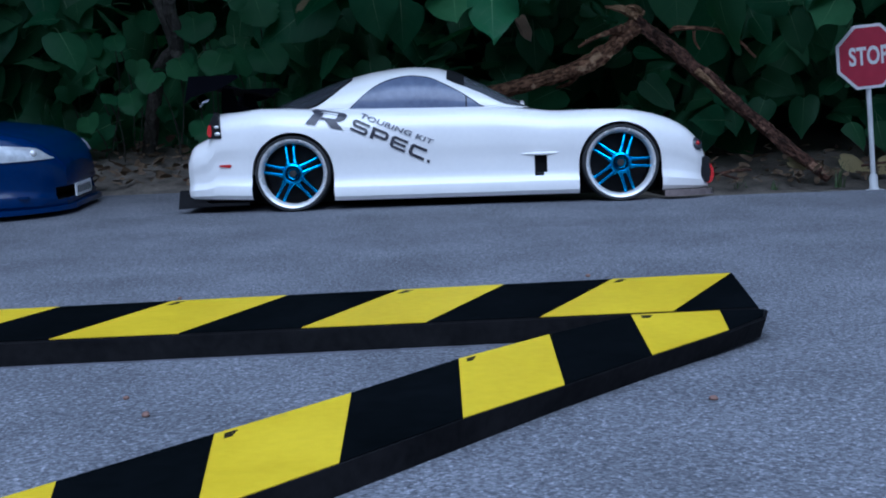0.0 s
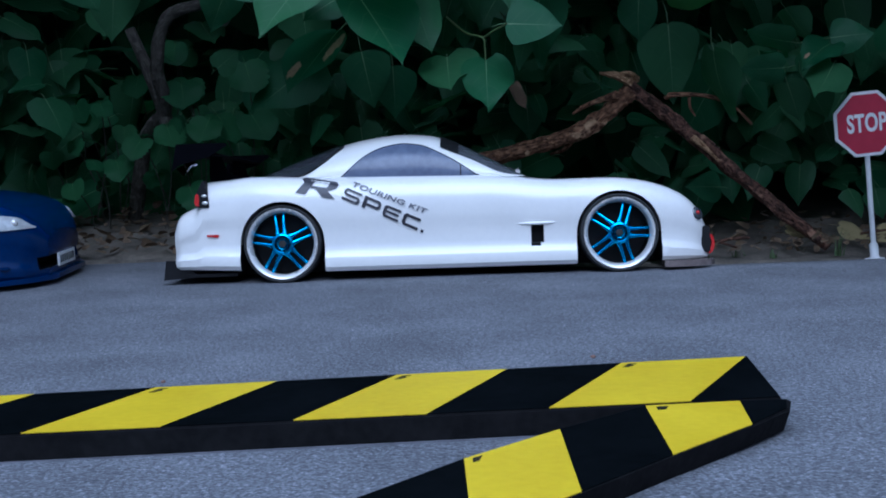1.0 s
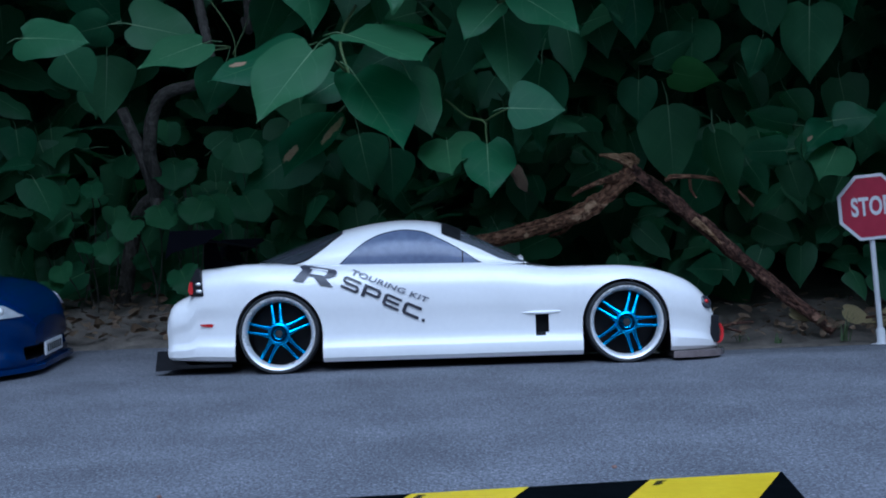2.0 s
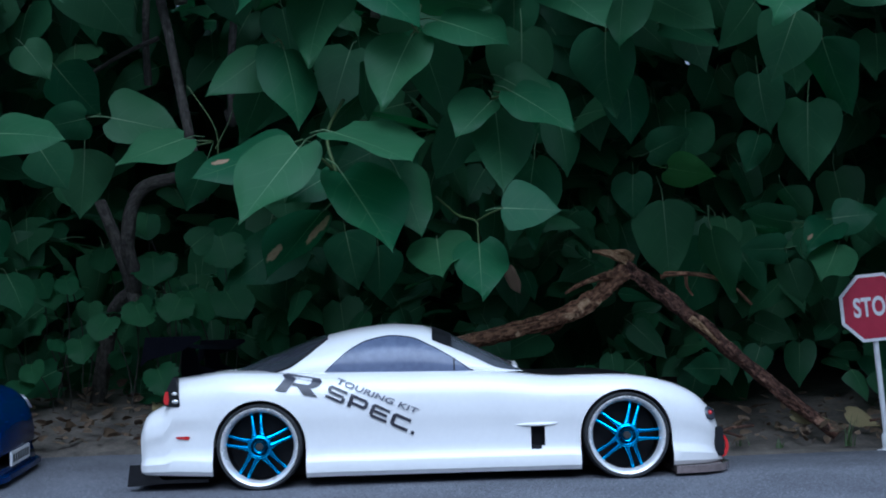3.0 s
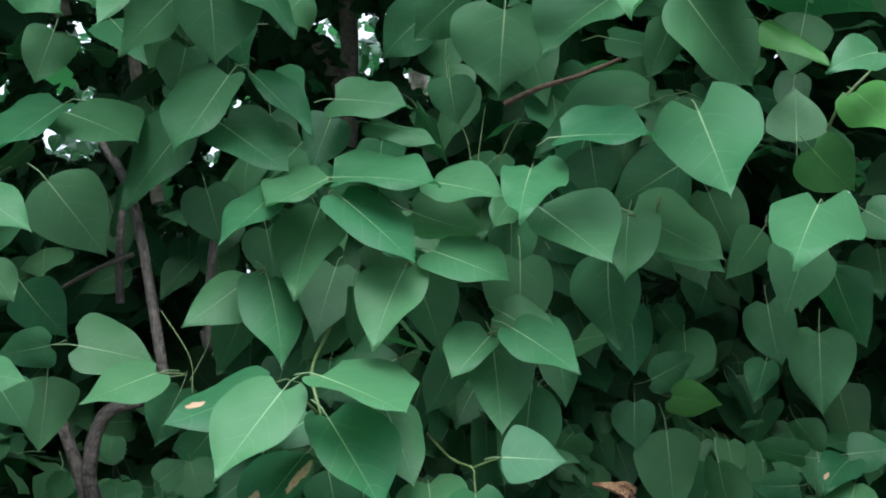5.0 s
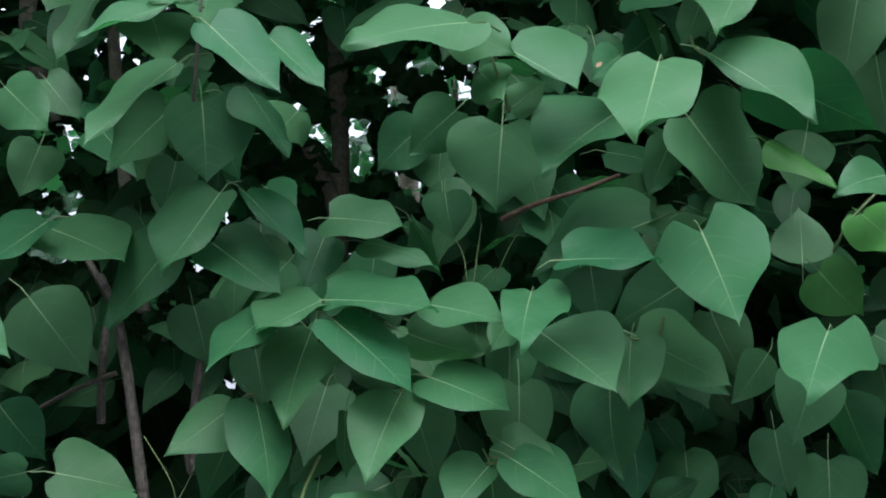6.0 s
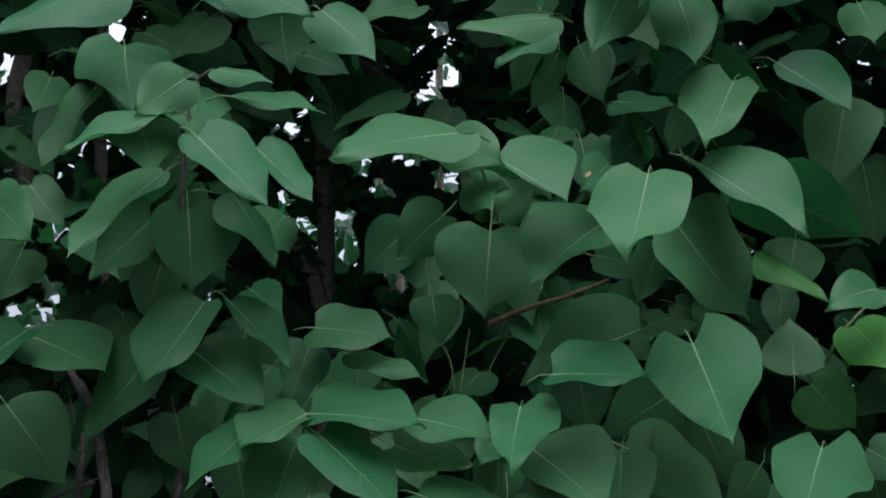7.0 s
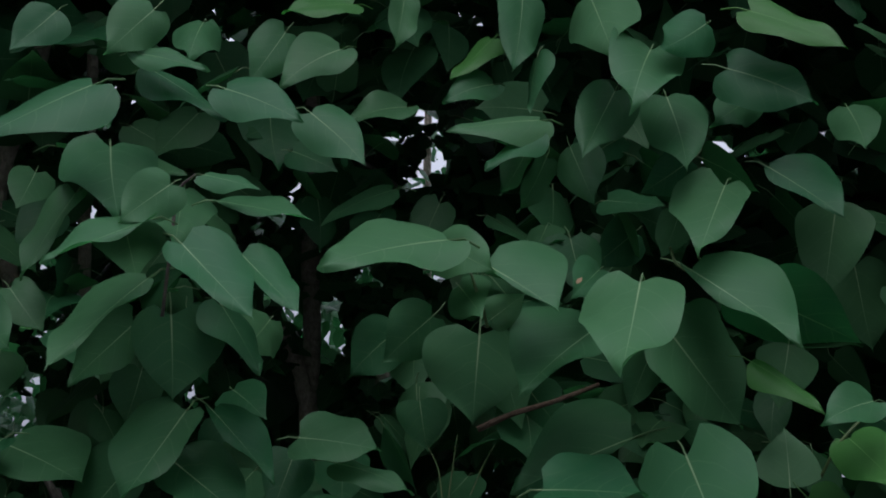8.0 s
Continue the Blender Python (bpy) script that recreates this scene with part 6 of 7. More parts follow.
stem("twig", [(0.3622, 0.9700, 0.4870), (0.3370, 0.9800, 0.4609), (0.3301, 1.0000, 0.4415)], 0.00104, 0.00130, TWIG, label="thin green twig")
stem("twig", [(0.0587, 0.9850, 0.2902), (0.0666, 0.9800, 0.2860), (0.0514, 1.0000, 0.2851)], 0.00078, 0.00117, TWIG, label="thin green twig")
stem("twig", [(0.0028, 0.9750, 0.3332), (-0.0044, 0.9850, 0.3461), (-0.0075, 1.0000, 0.3804)], 0.00078, 0.00117, TWIG, label="thin green twig")
stem("twig", [(0.1686, 1.0000, 0.3756), (0.1900, 1.0100, 0.3765), (0.2080, 1.0500, 0.4002)], 0.00078, 0.00130, TWIG, label="thin green twig")
stem("twig", [(0.2363, 0.9850, 0.5965), (0.2304, 0.9900, 0.6057), (0.2413, 1.0300, 0.6332)], 0.00091, 0.00130, TWIG, label="thin green twig")
stem("twig", [(-0.1169, 1.0100, 0.3365), (-0.1091, 1.0100, 0.3373), (-0.1065, 1.0500, 0.3199)], 0.00072, 0.00104, TWIG, label="thin green twig")
stem("twig", [(-0.0053, 0.9800, 0.3343), (-0.0007, 0.9850, 0.3416), (0.0045, 1.0300, 0.3701)], 0.00078, 0.00117, TWIG, label="thin green twig")
stem("twig", [(0.0649, 1.1200, 0.4418), (0.0695, 1.1200, 0.4712), (0.0736, 1.1200, 0.4961)], 0.00072, 0.00052, TWIG, label="thin green twig")
stem("twig", [(0.0833, 1.1200, 0.4467), (0.0948, 1.1200, 0.4713), (0.1052, 1.1200, 0.4887)], 0.00065, 0.00039, TWIG, label="thin green twig")
stem("twig", [(0.0601, 1.1200, 0.4443), (0.0569, 1.1200, 0.4687), (0.0490, 1.1200, 0.4860)], 0.00065, 0.00039, TWIG, label="thin green twig")
stem("twig", [(-0.2101, 1.0500, 0.2582), (-0.1709, 1.0400, 0.2621), (-0.1932, 1.0300, 0.2631)], 0.00078, 0.00059, TWIG, label="thin green twig")
stem("twig", [(-0.1680, 1.0500, 0.2484), (-0.1703, 1.0500, 0.2755), (-0.1945, 1.0600, 0.3135)], 0.00065, 0.00039, TWIG, label="thin green twig")
stem("twig", [(-0.1702, 1.0500, 0.2574), (-0.1569, 1.0500, 0.2843), (-0.1515, 1.0600, 0.3081)], 0.00065, 0.00039, TWIG, label="thin green twig")


# gaps through which the sky shows: lines of sight through the crown, each (a place on it, a direction, a radius)
GAPS = []
for gap in (
    (Vector((-0.008, 1.500, 0.793)), Vector((0.0251, 0.9252, 0.3786)), 0.014),
    (Vector((0.016, 1.500, 0.762)), Vector((0.0425, 0.9324, 0.3591)), 0.014),
    (Vector((0.053, 1.500, 0.806)), Vector((0.0677, 0.9203, 0.3853)), 0.016),
    (Vector((0.088, 1.500, 0.772)), Vector((0.0926, 0.9266, 0.3644)), 0.020),
    (Vector((-0.038, 1.500, 0.726)), Vector((0.0042, 0.9414, 0.3372)), 0.012),
    (Vector((-0.029, 1.500, 0.693)), Vector((0.0108, 0.9486, 0.3163)), 0.024),
    (Vector((-0.077, 1.500, 0.711)), Vector((-0.0236, 0.9445, 0.3276)), 0.012),
    (Vector((0.033, 1.500, 0.647)), Vector((0.0554, 0.9567, 0.2856)), 0.008),
    (Vector((-0.099, 1.500, 0.841)), Vector((-0.0384, 0.9128, 0.4065)), 0.008),
    (Vector((0.094, 1.500, 0.927)), Vector((0.0922, 0.8868, 0.4529)), 0.022),
    (Vector((0.078, 1.500, 0.891)), Vector((0.0829, 0.8972, 0.4337)), 0.014),
    (Vector((-0.412, 1.500, 0.592)), Vector((-0.2605, 0.9350, 0.2404)), 0.014),
    (Vector((-0.373, 1.500, 0.593)), Vector((-0.2349, 0.9414, 0.2422)), 0.018),
    (Vector((-0.444, 1.500, 0.914)), Vector((-0.2616, 0.8632, 0.4318)), 0.020),
    (Vector((-0.375, 1.500, 0.704)), Vector((-0.2308, 0.9208, 0.3145)), 0.012),
    (Vector((-0.323, 1.500, 0.836)), Vector((-0.1900, 0.8980, 0.3968)), 0.010),
    (Vector((0.014, 1.500, 0.451)), Vector((0.0435, 0.9879, 0.1486)), 0.006),
    (Vector((-0.216, 1.500, 0.556)), Vector((-0.1262, 0.9669, 0.2217)), 0.010),
    (Vector((-0.166, 1.500, 0.417)), Vector((-0.0916, 0.9882, 0.1229)), 0.010),
    (Vector((-0.365, 1.500, 0.618)), Vector((-0.2270, 0.9296, 0.2902)), 0.016),
    (Vector((-0.408, 1.500, 0.590)), Vector((-0.2560, 0.9280, 0.2707)), 0.018),
    (Vector((-0.404, 1.500, 0.562)), Vector((-0.2549, 0.9333, 0.2531)), 0.014),
    (Vector((-0.377, 1.500, 0.557)), Vector((-0.2378, 0.9384, 0.2509)), 0.018),
    (Vector((-0.355, 1.500, 0.558)), Vector((-0.2233, 0.9415, 0.2526)), 0.010),
    (Vector((-0.392, 1.500, 0.602)), Vector((-0.2449, 0.9286, 0.2789)), 0.012),
    (Vector((-0.462, 1.500, 0.644)), Vector((-0.2865, 0.9096, 0.3008)), 0.009),
    (Vector((-0.469, 1.500, 0.626)), Vector((-0.2922, 0.9114, 0.2896)), 0.011),
    (Vector((-0.025, 1.500, 0.669)), Vector((0.0047, 0.9440, 0.3298)), 0.020),
    (Vector((0.027, 1.500, 0.649)), Vector((0.0409, 0.9476, 0.3169)), 0.010),
    (Vector((-0.172, 1.500, 0.610)), Vector((-0.0981, 0.9516, 0.2913)), 0.010),
    (Vector((-0.188, 1.500, 0.603)), Vector((-0.1091, 0.9518, 0.2865)), 0.008),
    (Vector((-0.213, 1.500, 0.556)), Vector((-0.1276, 0.9584, 0.2553)), 0.008),
    (Vector((-0.274, 1.500, 0.498)), Vector((-0.1735, 0.9569, 0.2331)), 0.010),
    (Vector((-0.386, 1.500, 0.549)), Vector((-0.2447, 0.9337, 0.2616)), 0.018),
    (Vector((-0.397, 1.500, 0.658)), Vector((-0.2508, 0.9335, 0.2564)), 0.020),
    (Vector((0.099, 1.500, 0.912)), Vector((0.0982, 0.9014, 0.4217)), 0.020),
    (Vector((-0.026, 1.500, 0.724)), Vector((0.0127, 0.9511, 0.3087)), 0.018),
    (Vector((0.039, 1.500, 0.651)), Vector((0.0605, 0.9638, 0.2596)), 0.016),
    (Vector((-0.318, 1.500, 0.979)), Vector((-0.1823, 0.8727, 0.4529)), 0.014),
    (Vector((0.161, 1.500, 0.531)), Vector((0.1514, 0.9732, 0.1733)), 0.012),
):
    GAPS.append(gap)



def clear(p, tip):
    for a, d, r in GAPS:
        for k, half in ((0.0, 0.2), (0.3, 0.34), (0.65, 0.25), (1.0, 0.0)):
            q = p.lerp(tip, k) - a
            if (q - d * q.dot(d)).length < 0.8 * r + half * 0.75 * (tip - p).length:
                return False
    return True


def leaf_mass(name, count, seed, place, size, parent, material, label, variants=9, gaps=True):
    """Many leaves in one mesh; place(random) gives a point, or None to skip it."""
    rnd = random.Random(seed)
    shapes = []
    for v in range(variants):
        p, f, u = leaf_points(v, False)
        shapes.append((np.array(p), f, u))
    allp, allf, allu, base = [], [], [], 0
    made = 0
    while made < count:
        made += 1
        p = place(rnd)
        if p is None or hollow(p):
            continue
        L = rnd.uniform(*size)
        az, dip = rnd.gauss(0, 0.7), rnd.uniform(-1.2, 0.15)
        d = Vector((math.sin(az) * math.cos(dip), -math.cos(az) * math.cos(dip) * rnd.uniform(0.1, 1), math.sin(dip))).normalized()
        if gaps and not clear(p, p + d * L):
            continue
        m = leaf_frame(p, p + d * L, L * rnd.uniform(0.68, 0.86), rnd.gauss(0, 28), (rnd.gauss(0, 0.3), -0.7, 0.75))
        P, f, u = shapes[rnd.randrange(variants)]
        a = np.array(m)
        allp.append(P @ a[:3, :3].T + a[:3, 3])
        allf += [tuple(i + base for i in q) for q in f]
        allu += u
        base += len(P)
    me = raw_mesh(name, np.concatenate(allp).tolist(), allf, allu, material)
    ob = new(name, me)
    ob.parent = parent
    ob.matrix_basis = Matrix.Translation(-Vector(parent.location))
    return tagged(ob, label, kind="stuff")


def front_of(x, z):
    """How far forward the crown bulges at a height."""
    return 1.02 + 0.05 * noise.noise((x * 3, z * 3, 2)) + 0.16 * max(0.0, 0.22 - z) / 0.22 + (0.12 if x > 0.3 else 0.0) * min(1, max(0, (x - 0.25) / 0.15)) * (1 if z < 0.3 else 0.4)


# hollows in the crown, where one looks into the dark: centre and half sizes
HOLLOWS = [(Vector((-0.28, 1.2, 0.31)), Vector((0.2, 0.32, 0.17))), (Vector((0.4, 1.22, 0.33)), Vector((0.16, 0.24, 0.14))), (Vector((-0.04, 1.24, 0.22)), Vector((0.09, 0.2, 0.07))), (Vector((0.25, 1.2, 0.22)), Vector((0.09, 0.2, 0.13))), (Vector((-0.3, 1.15, 0.5)), Vector((0.08, 0.2, 0.1))),
           (Vector((0.33, 1.2, 0.62)), Vector((0.1, 0.16, 0.1))), (Vector((-0.06, 1.4, 0.66)), Vector((0.1, 0.35, 0.14)))]


def hollow(p):
    return any(sum(((p[i] - c[i]) / h[i]) ** 2 for i in range(3)) < 1 for c, h in HOLLOWS)


# unseen leaves above the view, added to keep top light out of the bush
def roof(rnd):
    x, y = rnd.uniform(-1.3, 1.3), rnd.uniform(1.06, 1.9)
    return Vector((x, y, 1.05 + 0.68 * max(0.0, y - 1.0) + rnd.uniform(0.0, 0.4)))


def outer(rnd):
    x, z = rnd.uniform(-1.6, 1.7), rnd.uniform(0.16, 1.9)
    # beyond the view's edges, leaves come forward to shade the visible ones
    if abs(x - 0.02) > 0.43 or z > 1.0:
        y = front_of(x, z) + rnd.uniform(-0.1 if z > 1.0 else -0.3, 0.2)
    else:
        y = front_of(x, z) + rnd.uniform(0.13, 0.42)
    return Vector((x, y, z))


def inner(rnd):
    x, z = rnd.uniform(-2.4, 2.6), rnd.uniform(0.06, 2.2)
    return Vector((x, front_of(x, z) + rnd.uniform(0.2, 0.95), z))


def low(rnd):
    x, z = rnd.uniform(-2.2, 2.2), rnd.uniform(0.03, 0.5)
    return Vector((x, rnd.uniform(1.3, 2.2), z))


def back(rnd):
    return Vector((rnd.uniform(-2.6, 2.8), rnd.uniform(1.9, 2.5), rnd.uniform(0.0, 2.7)))


leaf_mass("outer_foliage", 4600, 5, outer, (0.05, 0.085), bush, LEAF, "outer lilac leaves, unseen ones set forward to cast shade")

def unseen_side_leaves(rnd):
    """Unseen leaves over the road on both sides, added to block side light."""
    s, a = rnd.choice((-1, 1)), rnd.random()
    return Vector((s * (0.52 + 0.6 * a), rnd.uniform(0.78, 1.12), rnd.uniform(0.24, 1.0)))


leaf_mass("side_foliage", 3200, 14, unseen_side_leaves, (0.08, 0.12), bush, LEAF, "unseen leaves at both sides, added to block side light")
leaf_mass("top_foliage", 3600, 12, roof, (0.08, 0.12), bush, LEAF, "unseen top leaves, added to shade the bush")
leaf_mass("inner_foliage", 7400, 6, inner, (0.055, 0.09), bush, LEAF, "dense inner lilac leaves")


def round_gaps(rnd):
    """Small leaves ringed close round the gaps, so the holes look round from the camera."""
    a, d, r = GAPS[rnd.randrange(len(GAPS))]
    v = Vector((rnd.gauss(0, 1), 0, rnd.gauss(0, 1))).normalized()
    p = a + d * rnd.uniform(0.05, 0.5) + v * (r + rnd.uniform(0.008, 0.06))
    # a strip stays free so that the trunk shows from the camera
    return None if abs(p.x + 0.055) < 0.016 else p


leaf_mass("gap_foliage", 4200, 15, round_gaps, (0.018, 0.032), bush, LEAF, "small leaves ringed round the sky gaps")
leaf_mass("back_foliage", 12000, 8, back, (0.11, 0.18), bush, LEAF, "leaves at the back of the bush")

def beyond(rnd):
    """Fine leaves of the next tree, behind the gaps."""
    a, d, r = GAPS[rnd.randrange(len(GAPS))]
    p = a + d * rnd.uniform(1.3, 2.0)
    return p + Vector((rnd.gauss(0, 0.14), 0, rnd.gauss(0, 0.14)))


def skirt(rnd):
    """Low shoots along the foot of the bush."""
    x = rnd.uniform(-0.9, 0.9)
    return Vector((x, rnd.uniform(1.24, 1.42), rnd.uniform(0.03, 0.26)))


leaf_mass("skirt_foliage", 620, 17, skirt, (0.03, 0.055), bush, LEAF, "small leaves of low shoots", gaps=False)
leaf_mass("lower_foliage", 2800, 7, low, (0.05, 0.09), bush, LEAF, "shaded lower leaves")


# ---- a second tree, whose small leaves break up the light in the gaps ----
tree = thing("background_tree", pose(0.1, 3.0, 0.0), "distant tree with small dark leaves behind the bush", "tree")
bm = bmesh.new()
tube(bm, curved([(0, 0, -0.1), (0.03, 0.02, 0.8), (-0.02, 0.05, 1.7), (0.02, 0.1, 2.6)], 8), [0.034 - 0.0006 * i for i in range(25)], 10, 1.0, 0.12)
part("trunk", bm, BRIGHTENED_BARK, tree, "grey-brown trunk", 60)
for dx, lean in ((-0.1, -0.12), (0.09, 0.1)):
    bm = bmesh.new()
    tube(bm, curved([(dx, -0.05, -0.1), (dx + lean * 0.4, -0.04, 0.8), (dx + lean * 0.5, -0.03, 1.7), (dx + lean, 0.0, 2.6)], 8), [0.017 - 0.0004 * i for i in range(25)], 8, 2.0, 0.2)
    part("side_stem", bm, BRIGHTENED_BARK, tree, "", 60)
leaf_mass("crown", 1500, 21, beyond, (0.036, 0.06), tree, LEAF, "small dark leaves", gaps=False)


# ---- creeper on the ground under the bush ----
CREEPER_AT = Vector((-0.2, 1.22, 0.0))
creeper = thing("creeping_plant", pose(*CREEPER_AT), "low creeper with small rounded lobed green leaves", "plant")
CREEPER_MESHES = [raw_mesh("leaf", *leaf_points(20 + i, True, 1.3, 0.11), IVY) for i in range(6)]


def creeper_leaf(base, tip, width, roll, variant):
    ob = new("leaf", CREEPER_MESHES[variant])
    ob.parent = creeper
    ob.matrix_basis = Matrix.Translation(-CREEPER_AT) @ leaf_frame(base, Vector(base).lerp(Vector(tip), 0.85), width * 0.8, roll, (0.05, -0.75, 0.65))
    foot = Vector((base[0] + 0.02 * math.sin(variant * 3 + base[0] * 60), base[1] + 0.03, max(0.0, base[2] - 0.12)))
    bm = bmesh.new()
    tube(bm, curved([base, (Vector(base) + foot) / 2 + Vector((0.004, 0.012, 0.004)), foot], 5), [0.0006] * 11, 5)
    st = part("stalk", bm, BARK, creeper)
    st.matrix_basis = Matrix.Translation(-CREEPER_AT)


creeper_leaf((-0.2544, 1.2300, 0.1748), (-0.2596, 1.2080, 0.1419), 0.0466, 4, 1)
creeper_leaf((-0.2752, 1.2100, 0.1301), (-0.2664, 1.1880, 0.1046), 0.0367, 22, 2)
creeper_leaf((-0.2996, 1.2000, 0.1156), (-0.3101, 1.1780, 0.0919), 0.0357, -1, 0)
creeper_leaf((-0.3516, 1.2500, 0.1578), (-0.3526, 1.2280, 0.1379), 0.0284, 32, 5)
creeper_leaf((-0.3302, 1.2100, 0.0952), (-0.3177, 1.1880, 0.0704), 0.0367, 4, 5)
creeper_leaf((-0.3550, 1.2100, 0.0954), (-0.3395, 1.1880, 0.0824), 0.0196, -13, 3)
creeper_leaf((-0.3765, 1.2100, 0.0724), (-0.3675, 1.1880, 0.0529), 0.0301, 10, 0)
creeper_leaf((-0.3776, 1.2300, 0.1162), (-0.3644, 1.2080, 0.0999), 0.0240, 24, 4)
creeper_leaf((-0.2540, 1.2000, 0.0647), (-0.2389, 1.1780, 0.0388), 0.0390, 9, 5)
creeper_leaf((-0.2241, 1.2200, 0.1365), (-0.2049, 1.1980, 0.1039), 0.0462, -23, 1)
creeper_leaf((-0.2733, 1.2600, 0.2155), (-0.2737, 1.2380, 0.1922), 0.0314, -23, 3)
creeper_leaf((-0.3852, 1.2800, 0.1459), (-0.3693, 1.2580, 0.1204), 0.0360, -18, 1)
creeper_leaf((-0.3219, 1.2900, 0.1841), (-0.3228, 1.2680, 0.1561), 0.0391, 9, 0)
creeper_leaf((-0.2305, 1.2500, 0.0937), (-0.2231, 1.2280, 0.0737), 0.0298, 32, 3)
creeper_leaf((-0.1987, 1.2500, 0.1923), (-0.1863, 1.2280, 0.1540), 0.0528, 5, 3)
creeper_leaf((-0.3892, 1.2100, 0.0571), (-0.3792, 1.1880, 0.0352), 0.0340, 9, 5)
creeper_leaf((-0.2605, 1.2200, 0.1712), (-0.2519, 1.1980, 0.1406), 0.0475, -4, 4)
creeper_leaf((-0.1909, 1.2300, 0.1367), (-0.1713, 1.2080, 0.1049), 0.0499, 1, 1)
creeper_leaf((-0.3421, 1.2100, 0.1529), (-0.3326, 1.1880, 0.1359), 0.0275, -7, 0)
creeper_leaf((-0.2775, 1.2600, 0.2139), (-0.2692, 1.2380, 0.1873), 0.0396, -5, 0)
creeper_leaf((-0.2306, 1.2000, 0.1318), (-0.2370, 1.1780, 0.1057), 0.0429, -0, 4)
creeper_leaf((-0.2735, 1.2000, 0.1269), (-0.2614, 1.1780, 0.1030), 0.0390, -8, 3)
creeper_leaf((-0.1918, 1.2700, 0.1327), (-0.1835, 1.2480, 0.0989), 0.0481, 25, 5)
creeper_leaf((-0.3001, 1.2500, 0.0782), (-0.2982, 1.2280, 0.0607), 0.0271, -5, 4)
creeper_leaf((-0.4153, 1.2700, 0.1045), (-0.4087, 1.2480, 0.0842), 0.0302, -5, 2)
creeper_leaf((-0.2599, 1.2100, 0.0038), (-0.2635, 1.1880, -0.0134), 0.0262, -7, 1)
creeper_leaf((0.2354, 1.3100, 0.0731), (0.2293, 1.2880, 0.0440), 0.0426, -26, 4)
creeper_leaf((0.2143, 1.3300, 0.0583), (0.2131, 1.3080, 0.0340), 0.0360, -0, 5)
creeper_leaf((0.2485, 1.3100, 0.0970), (0.2305, 1.2880, 0.0749), 0.0326, 20, 1)
creeper_leaf((0.1931, 1.2600, 0.0324), (0.1873, 1.2380, 0.0104), 0.0314, -3, 2)
creeper_leaf((-0.1569, 1.3100, 0.0918), (-0.1492, 1.2880, 0.0626), 0.0426, -16, 4)
creeper_leaf((-0.3304, 1.2500, 0.1293), (-0.3254, 1.2280, 0.1071), 0.0298, -7, 2)
creeper_leaf((-0.3887, 1.2800, 0.1558), (-0.3728, 1.2580, 0.1323), 0.0305, 21, 2)


# ---- leaf litter, dead leaves, grass and crumbs ----
def litter():
    rnd = random.Random(31)
    P, f, u = leaf_points(3, False)
    P = np.array(P)
    allp, allf, allu, base = [], [], [], 0
    for i in range(2600):
        x, d = rnd.uniform(-1.1, 1.1), abs(rnd.gauss(0.06, 0.1)) + 0.012
        if 0.05 < x and d < 0.05 and rnd.random() < 0.75:
            continue
        y = 1.085 + 0.012 * min(0.8, max(-0.5, x + 0.3)) + d
        z = ground_z(x, y) + 0.006 + min(d, 0.2) * 0.12 + rnd.uniform(0, 0.012)
        L = rnd.uniform(0.004, 0.015)
        az, dip = rnd.uniform(0, 6.28), rnd.uniform(-0.3, 0.5)
        dv = Vector((math.cos(az) * math.cos(dip), math.sin(az) * math.cos(dip), math.sin(dip)))
        m = np.array(leaf_frame((x, y, z), Vector((x, y, z)) + dv * L, L * rnd.uniform(0.15, 0.7), rnd.uniform(-50, 50), (rnd.gauss(0, 0.4), rnd.gauss(-0.2, 0.4), 1)))
        allp.append(P @ m[:3, :3].T + m[:3, 3])
        allf += [tuple(k + base for k in q) for q in f]
        allu += u
        base += len(P)
    ob = new("leaf_litter", raw_mesh("leaf_litter", np.concatenate(allp).tolist(), allf, allu, DEAD))
    tagged(ob, "dry brown leaf litter and twigs on soil", "leaf litter", kind="stuff")


def dead_leaf(base, tip, width, roll, label):
    ob = new("dead_leaf", raw_mesh("dead_leaf", *leaf_points(5), PALE_DEAD if "pale" in label else DEAD))
    ob.matrix_basis = leaf_frame(base, tip, width, roll, (0.0, -0.7, 0.7))
    tagged(ob, label, "leaf", "fallen leaves")


def grass_tuft(x, y, blades, tall, seed):
    rnd = random.Random(seed)
    z0 = ground_z(x, y) + 0.004
    tuft = thing("grass_tuft", pose(x, y, z0), "small green grass tuft on the soil verge", "grass", "grass tufts")
    for i in range(blades):
        az, h, lean = rnd.uniform(0, 6.28), tall * rnd.uniform(0.5, 1.0), rnd.uniform(0.1, 0.6)
        bx, by = rnd.gauss(0, 0.004), rnd.gauss(0, 0.003)
        bm = bmesh.new()
        rows = []
        for k in range(6):
            t = k / 5
            c = Vector((bx + math.cos(az) * lean * h * t * t, by + math.sin(az) * lean * h * t * t, h * t))
            wv = Vector((-math.sin(az), math.cos(az), 0)) * 0.0011 * (1 - t * 0.95)
            rows.append([c - wv, c + Vector((0, 0, 0.0003)), c + wv])
        grid(bm, rows)
        part("blade", bm, TWIG, tuft)


def crumb(x, y, r, seed):
    bm = bmesh.new()
    bmesh.ops.create_icosphere(bm, subdivisions=2, radius=r)
    for v in bm.verts:
        v.co *= 1 + 0.35 * noise.noise(v.co * 500 + Vector((seed, 0, 0)))
        v.co.z *= 0.6
    ob = new("pebble", mesh_of("pebble", bm, GRAVEL, 60))
    ob.location = (x, y, ground_z(x, y) + r * 0.45)
    tagged(ob, "tiny reddish pebble on asphalt", "pebble", "pebbles")


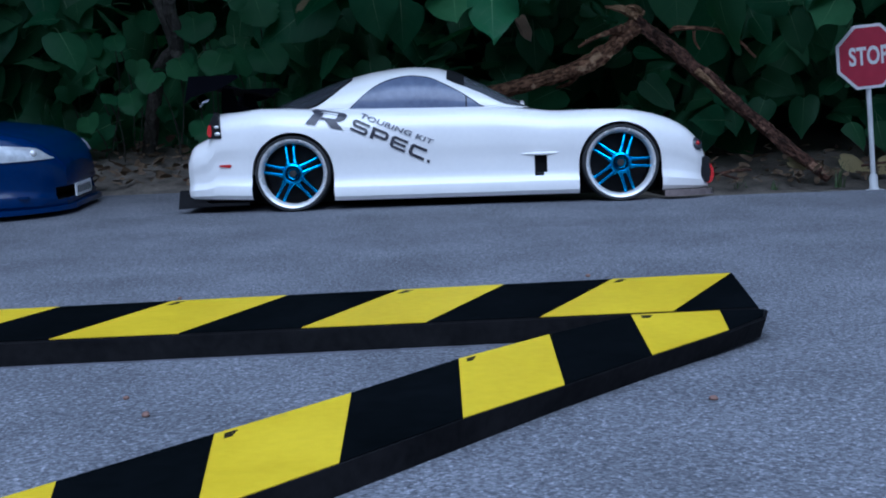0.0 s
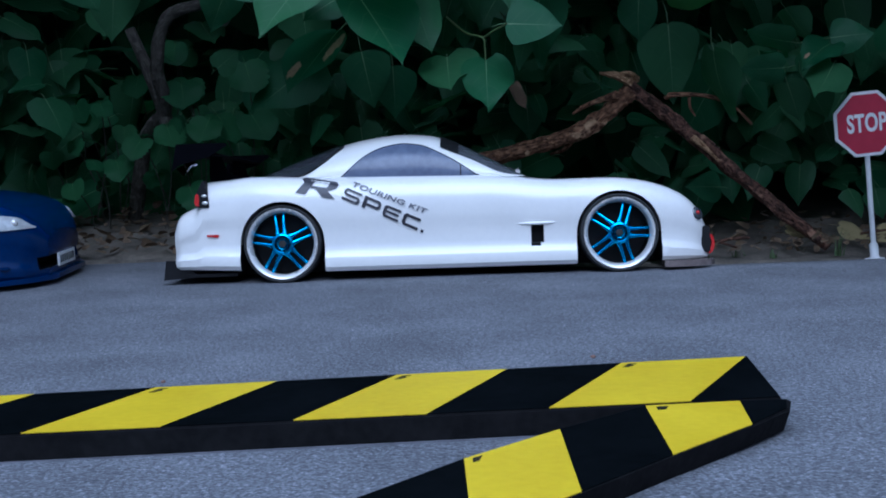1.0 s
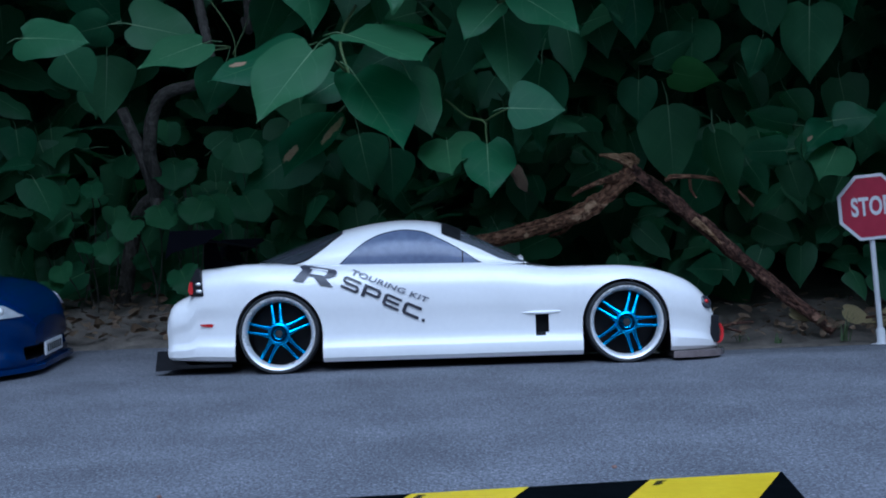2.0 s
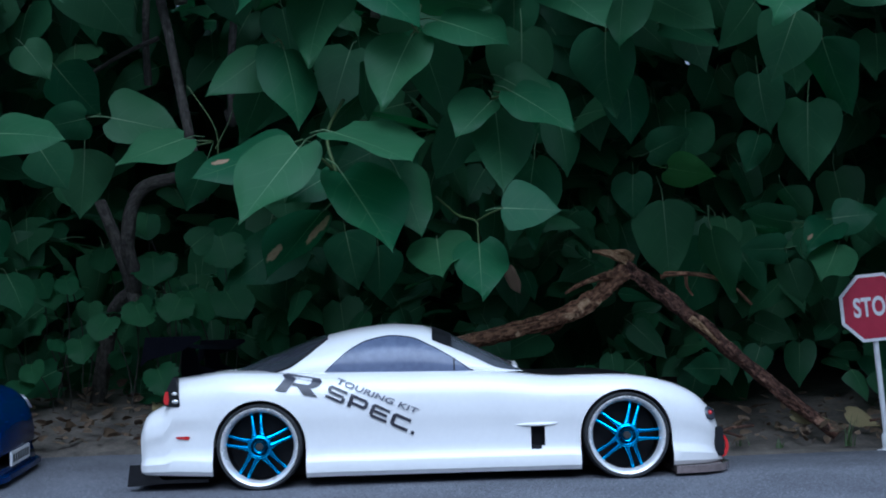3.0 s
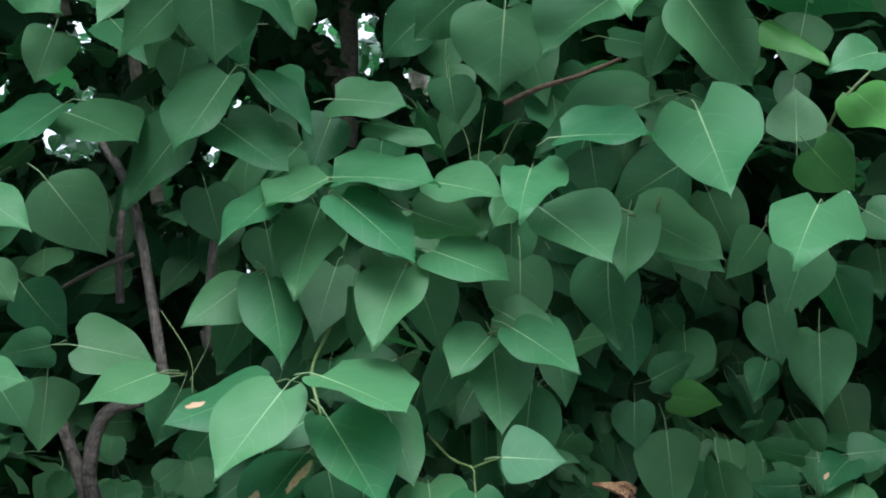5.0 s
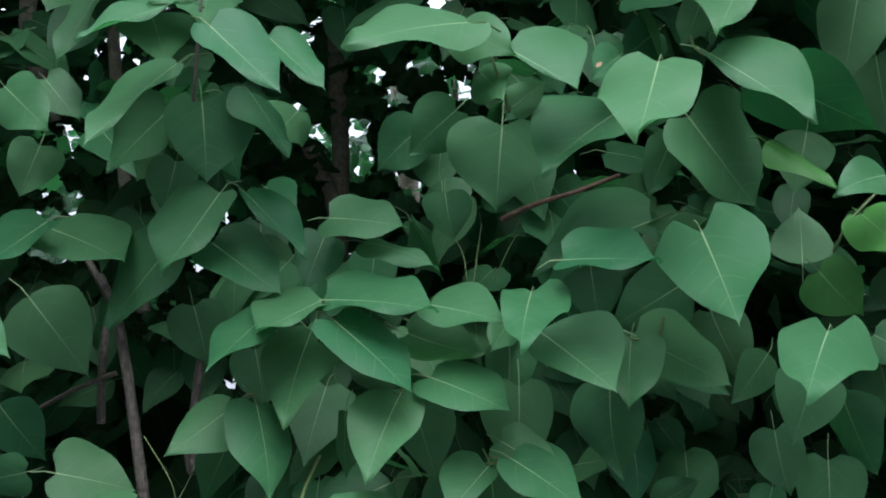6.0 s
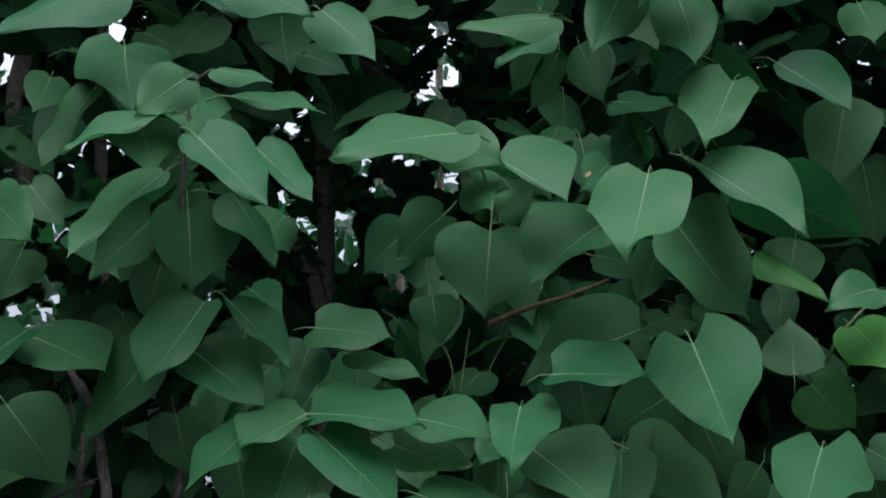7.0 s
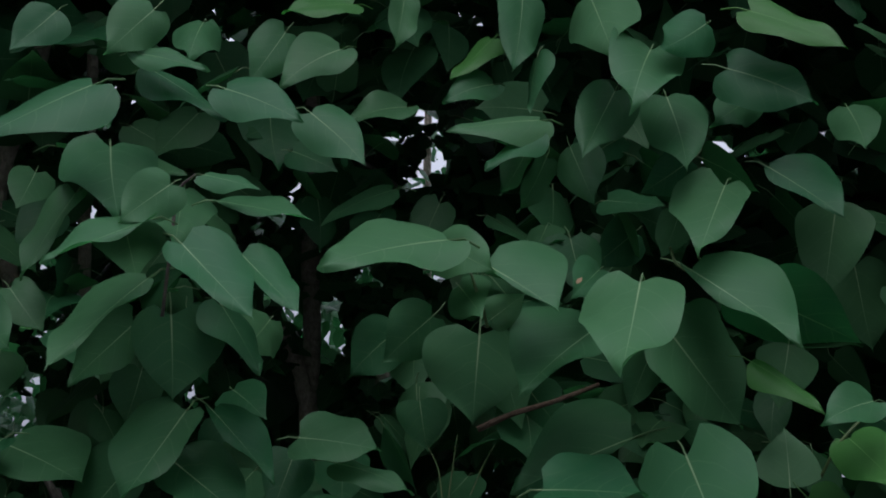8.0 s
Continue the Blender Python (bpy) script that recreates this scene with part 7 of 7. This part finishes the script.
def fallen_twig(a, b, r):
    bm = bmesh.new()
    a, b = Vector(a), Vector(b)
    tube(bm, curved([a, (a + b) / 2 + Vector((0.003, 0, 0.002)), b], 6), [r * (1 - 0.03 * i) for i in range(13)], 7, r, 0.3)
    ob = new("fallen_twig", mesh_of("fallen_twig", bm, DARK_WOOD, 60))
    tagged(ob, "thin dry twig lying on soil", "twig", "fallen twigs")


litter()
dead_leaf((0.416, 1.2, 0.0), (0.446, 1.195, -0.014), 0.02, 10, "pale yellowish dead leaf on soil")
dead_leaf((0.36, 1.195, 0.0), (0.395, 1.19, -0.006), 0.013, 30, "pale brown dead leaf on soil")
dead_leaf((0.47, 1.205, -0.004), (0.455, 1.2, -0.018), 0.02, -10, "pale yellow dead leaf on soil")
dead_leaf((-0.215, 1.21, 0.05), (-0.205, 1.195, 0.02), 0.018, 20, "curled brown dead leaf on litter")
dead_leaf((-0.255, 1.2, 0.03), (-0.235, 1.185, 0.012), 0.016, -20, "curled pale brown dead leaf on litter")
dead_leaf((-0.11, 1.2, 0.055), (-0.105, 1.185, 0.03), 0.016, 10, "curled brown dead leaf on litter")
dead_leaf((0.07, 1.03, 0.15), (0.08, 1.03, 0.128), 0.014, 60, "curled brown dead leaf hanging in the bush")
grass_tuft(0.392, 1.135, 9, 0.03, 1)
grass_tuft(0.3, 1.16, 7, 0.018, 2)
grass_tuft(0.335, 1.15, 5, 0.014, 3)
fallen_twig((-0.26, 1.125, 0.009), (-0.225, 1.118, 0.012), 0.0012)
fallen_twig((0.26, 1.14, -0.008), (0.31, 1.16, -0.004), 0.0022)
fallen_twig((0.24, 1.15, -0.002), (0.29, 1.13, -0.01), 0.0018)
fallen_twig((0.43, 1.18, -0.006), (0.48, 1.175, -0.004), 0.0014)
crumb(-0.1056, 0.3556, 0.0011, 1)
crumb(-0.0942, 0.3349, 0.0014, 2)
crumb(0.0776, 0.3316, 0.0013, 3)
crumb(0.0687, 0.5591, 0.0013, 4)
crumb(-0.1303, 0.5374, 0.0011, 5)
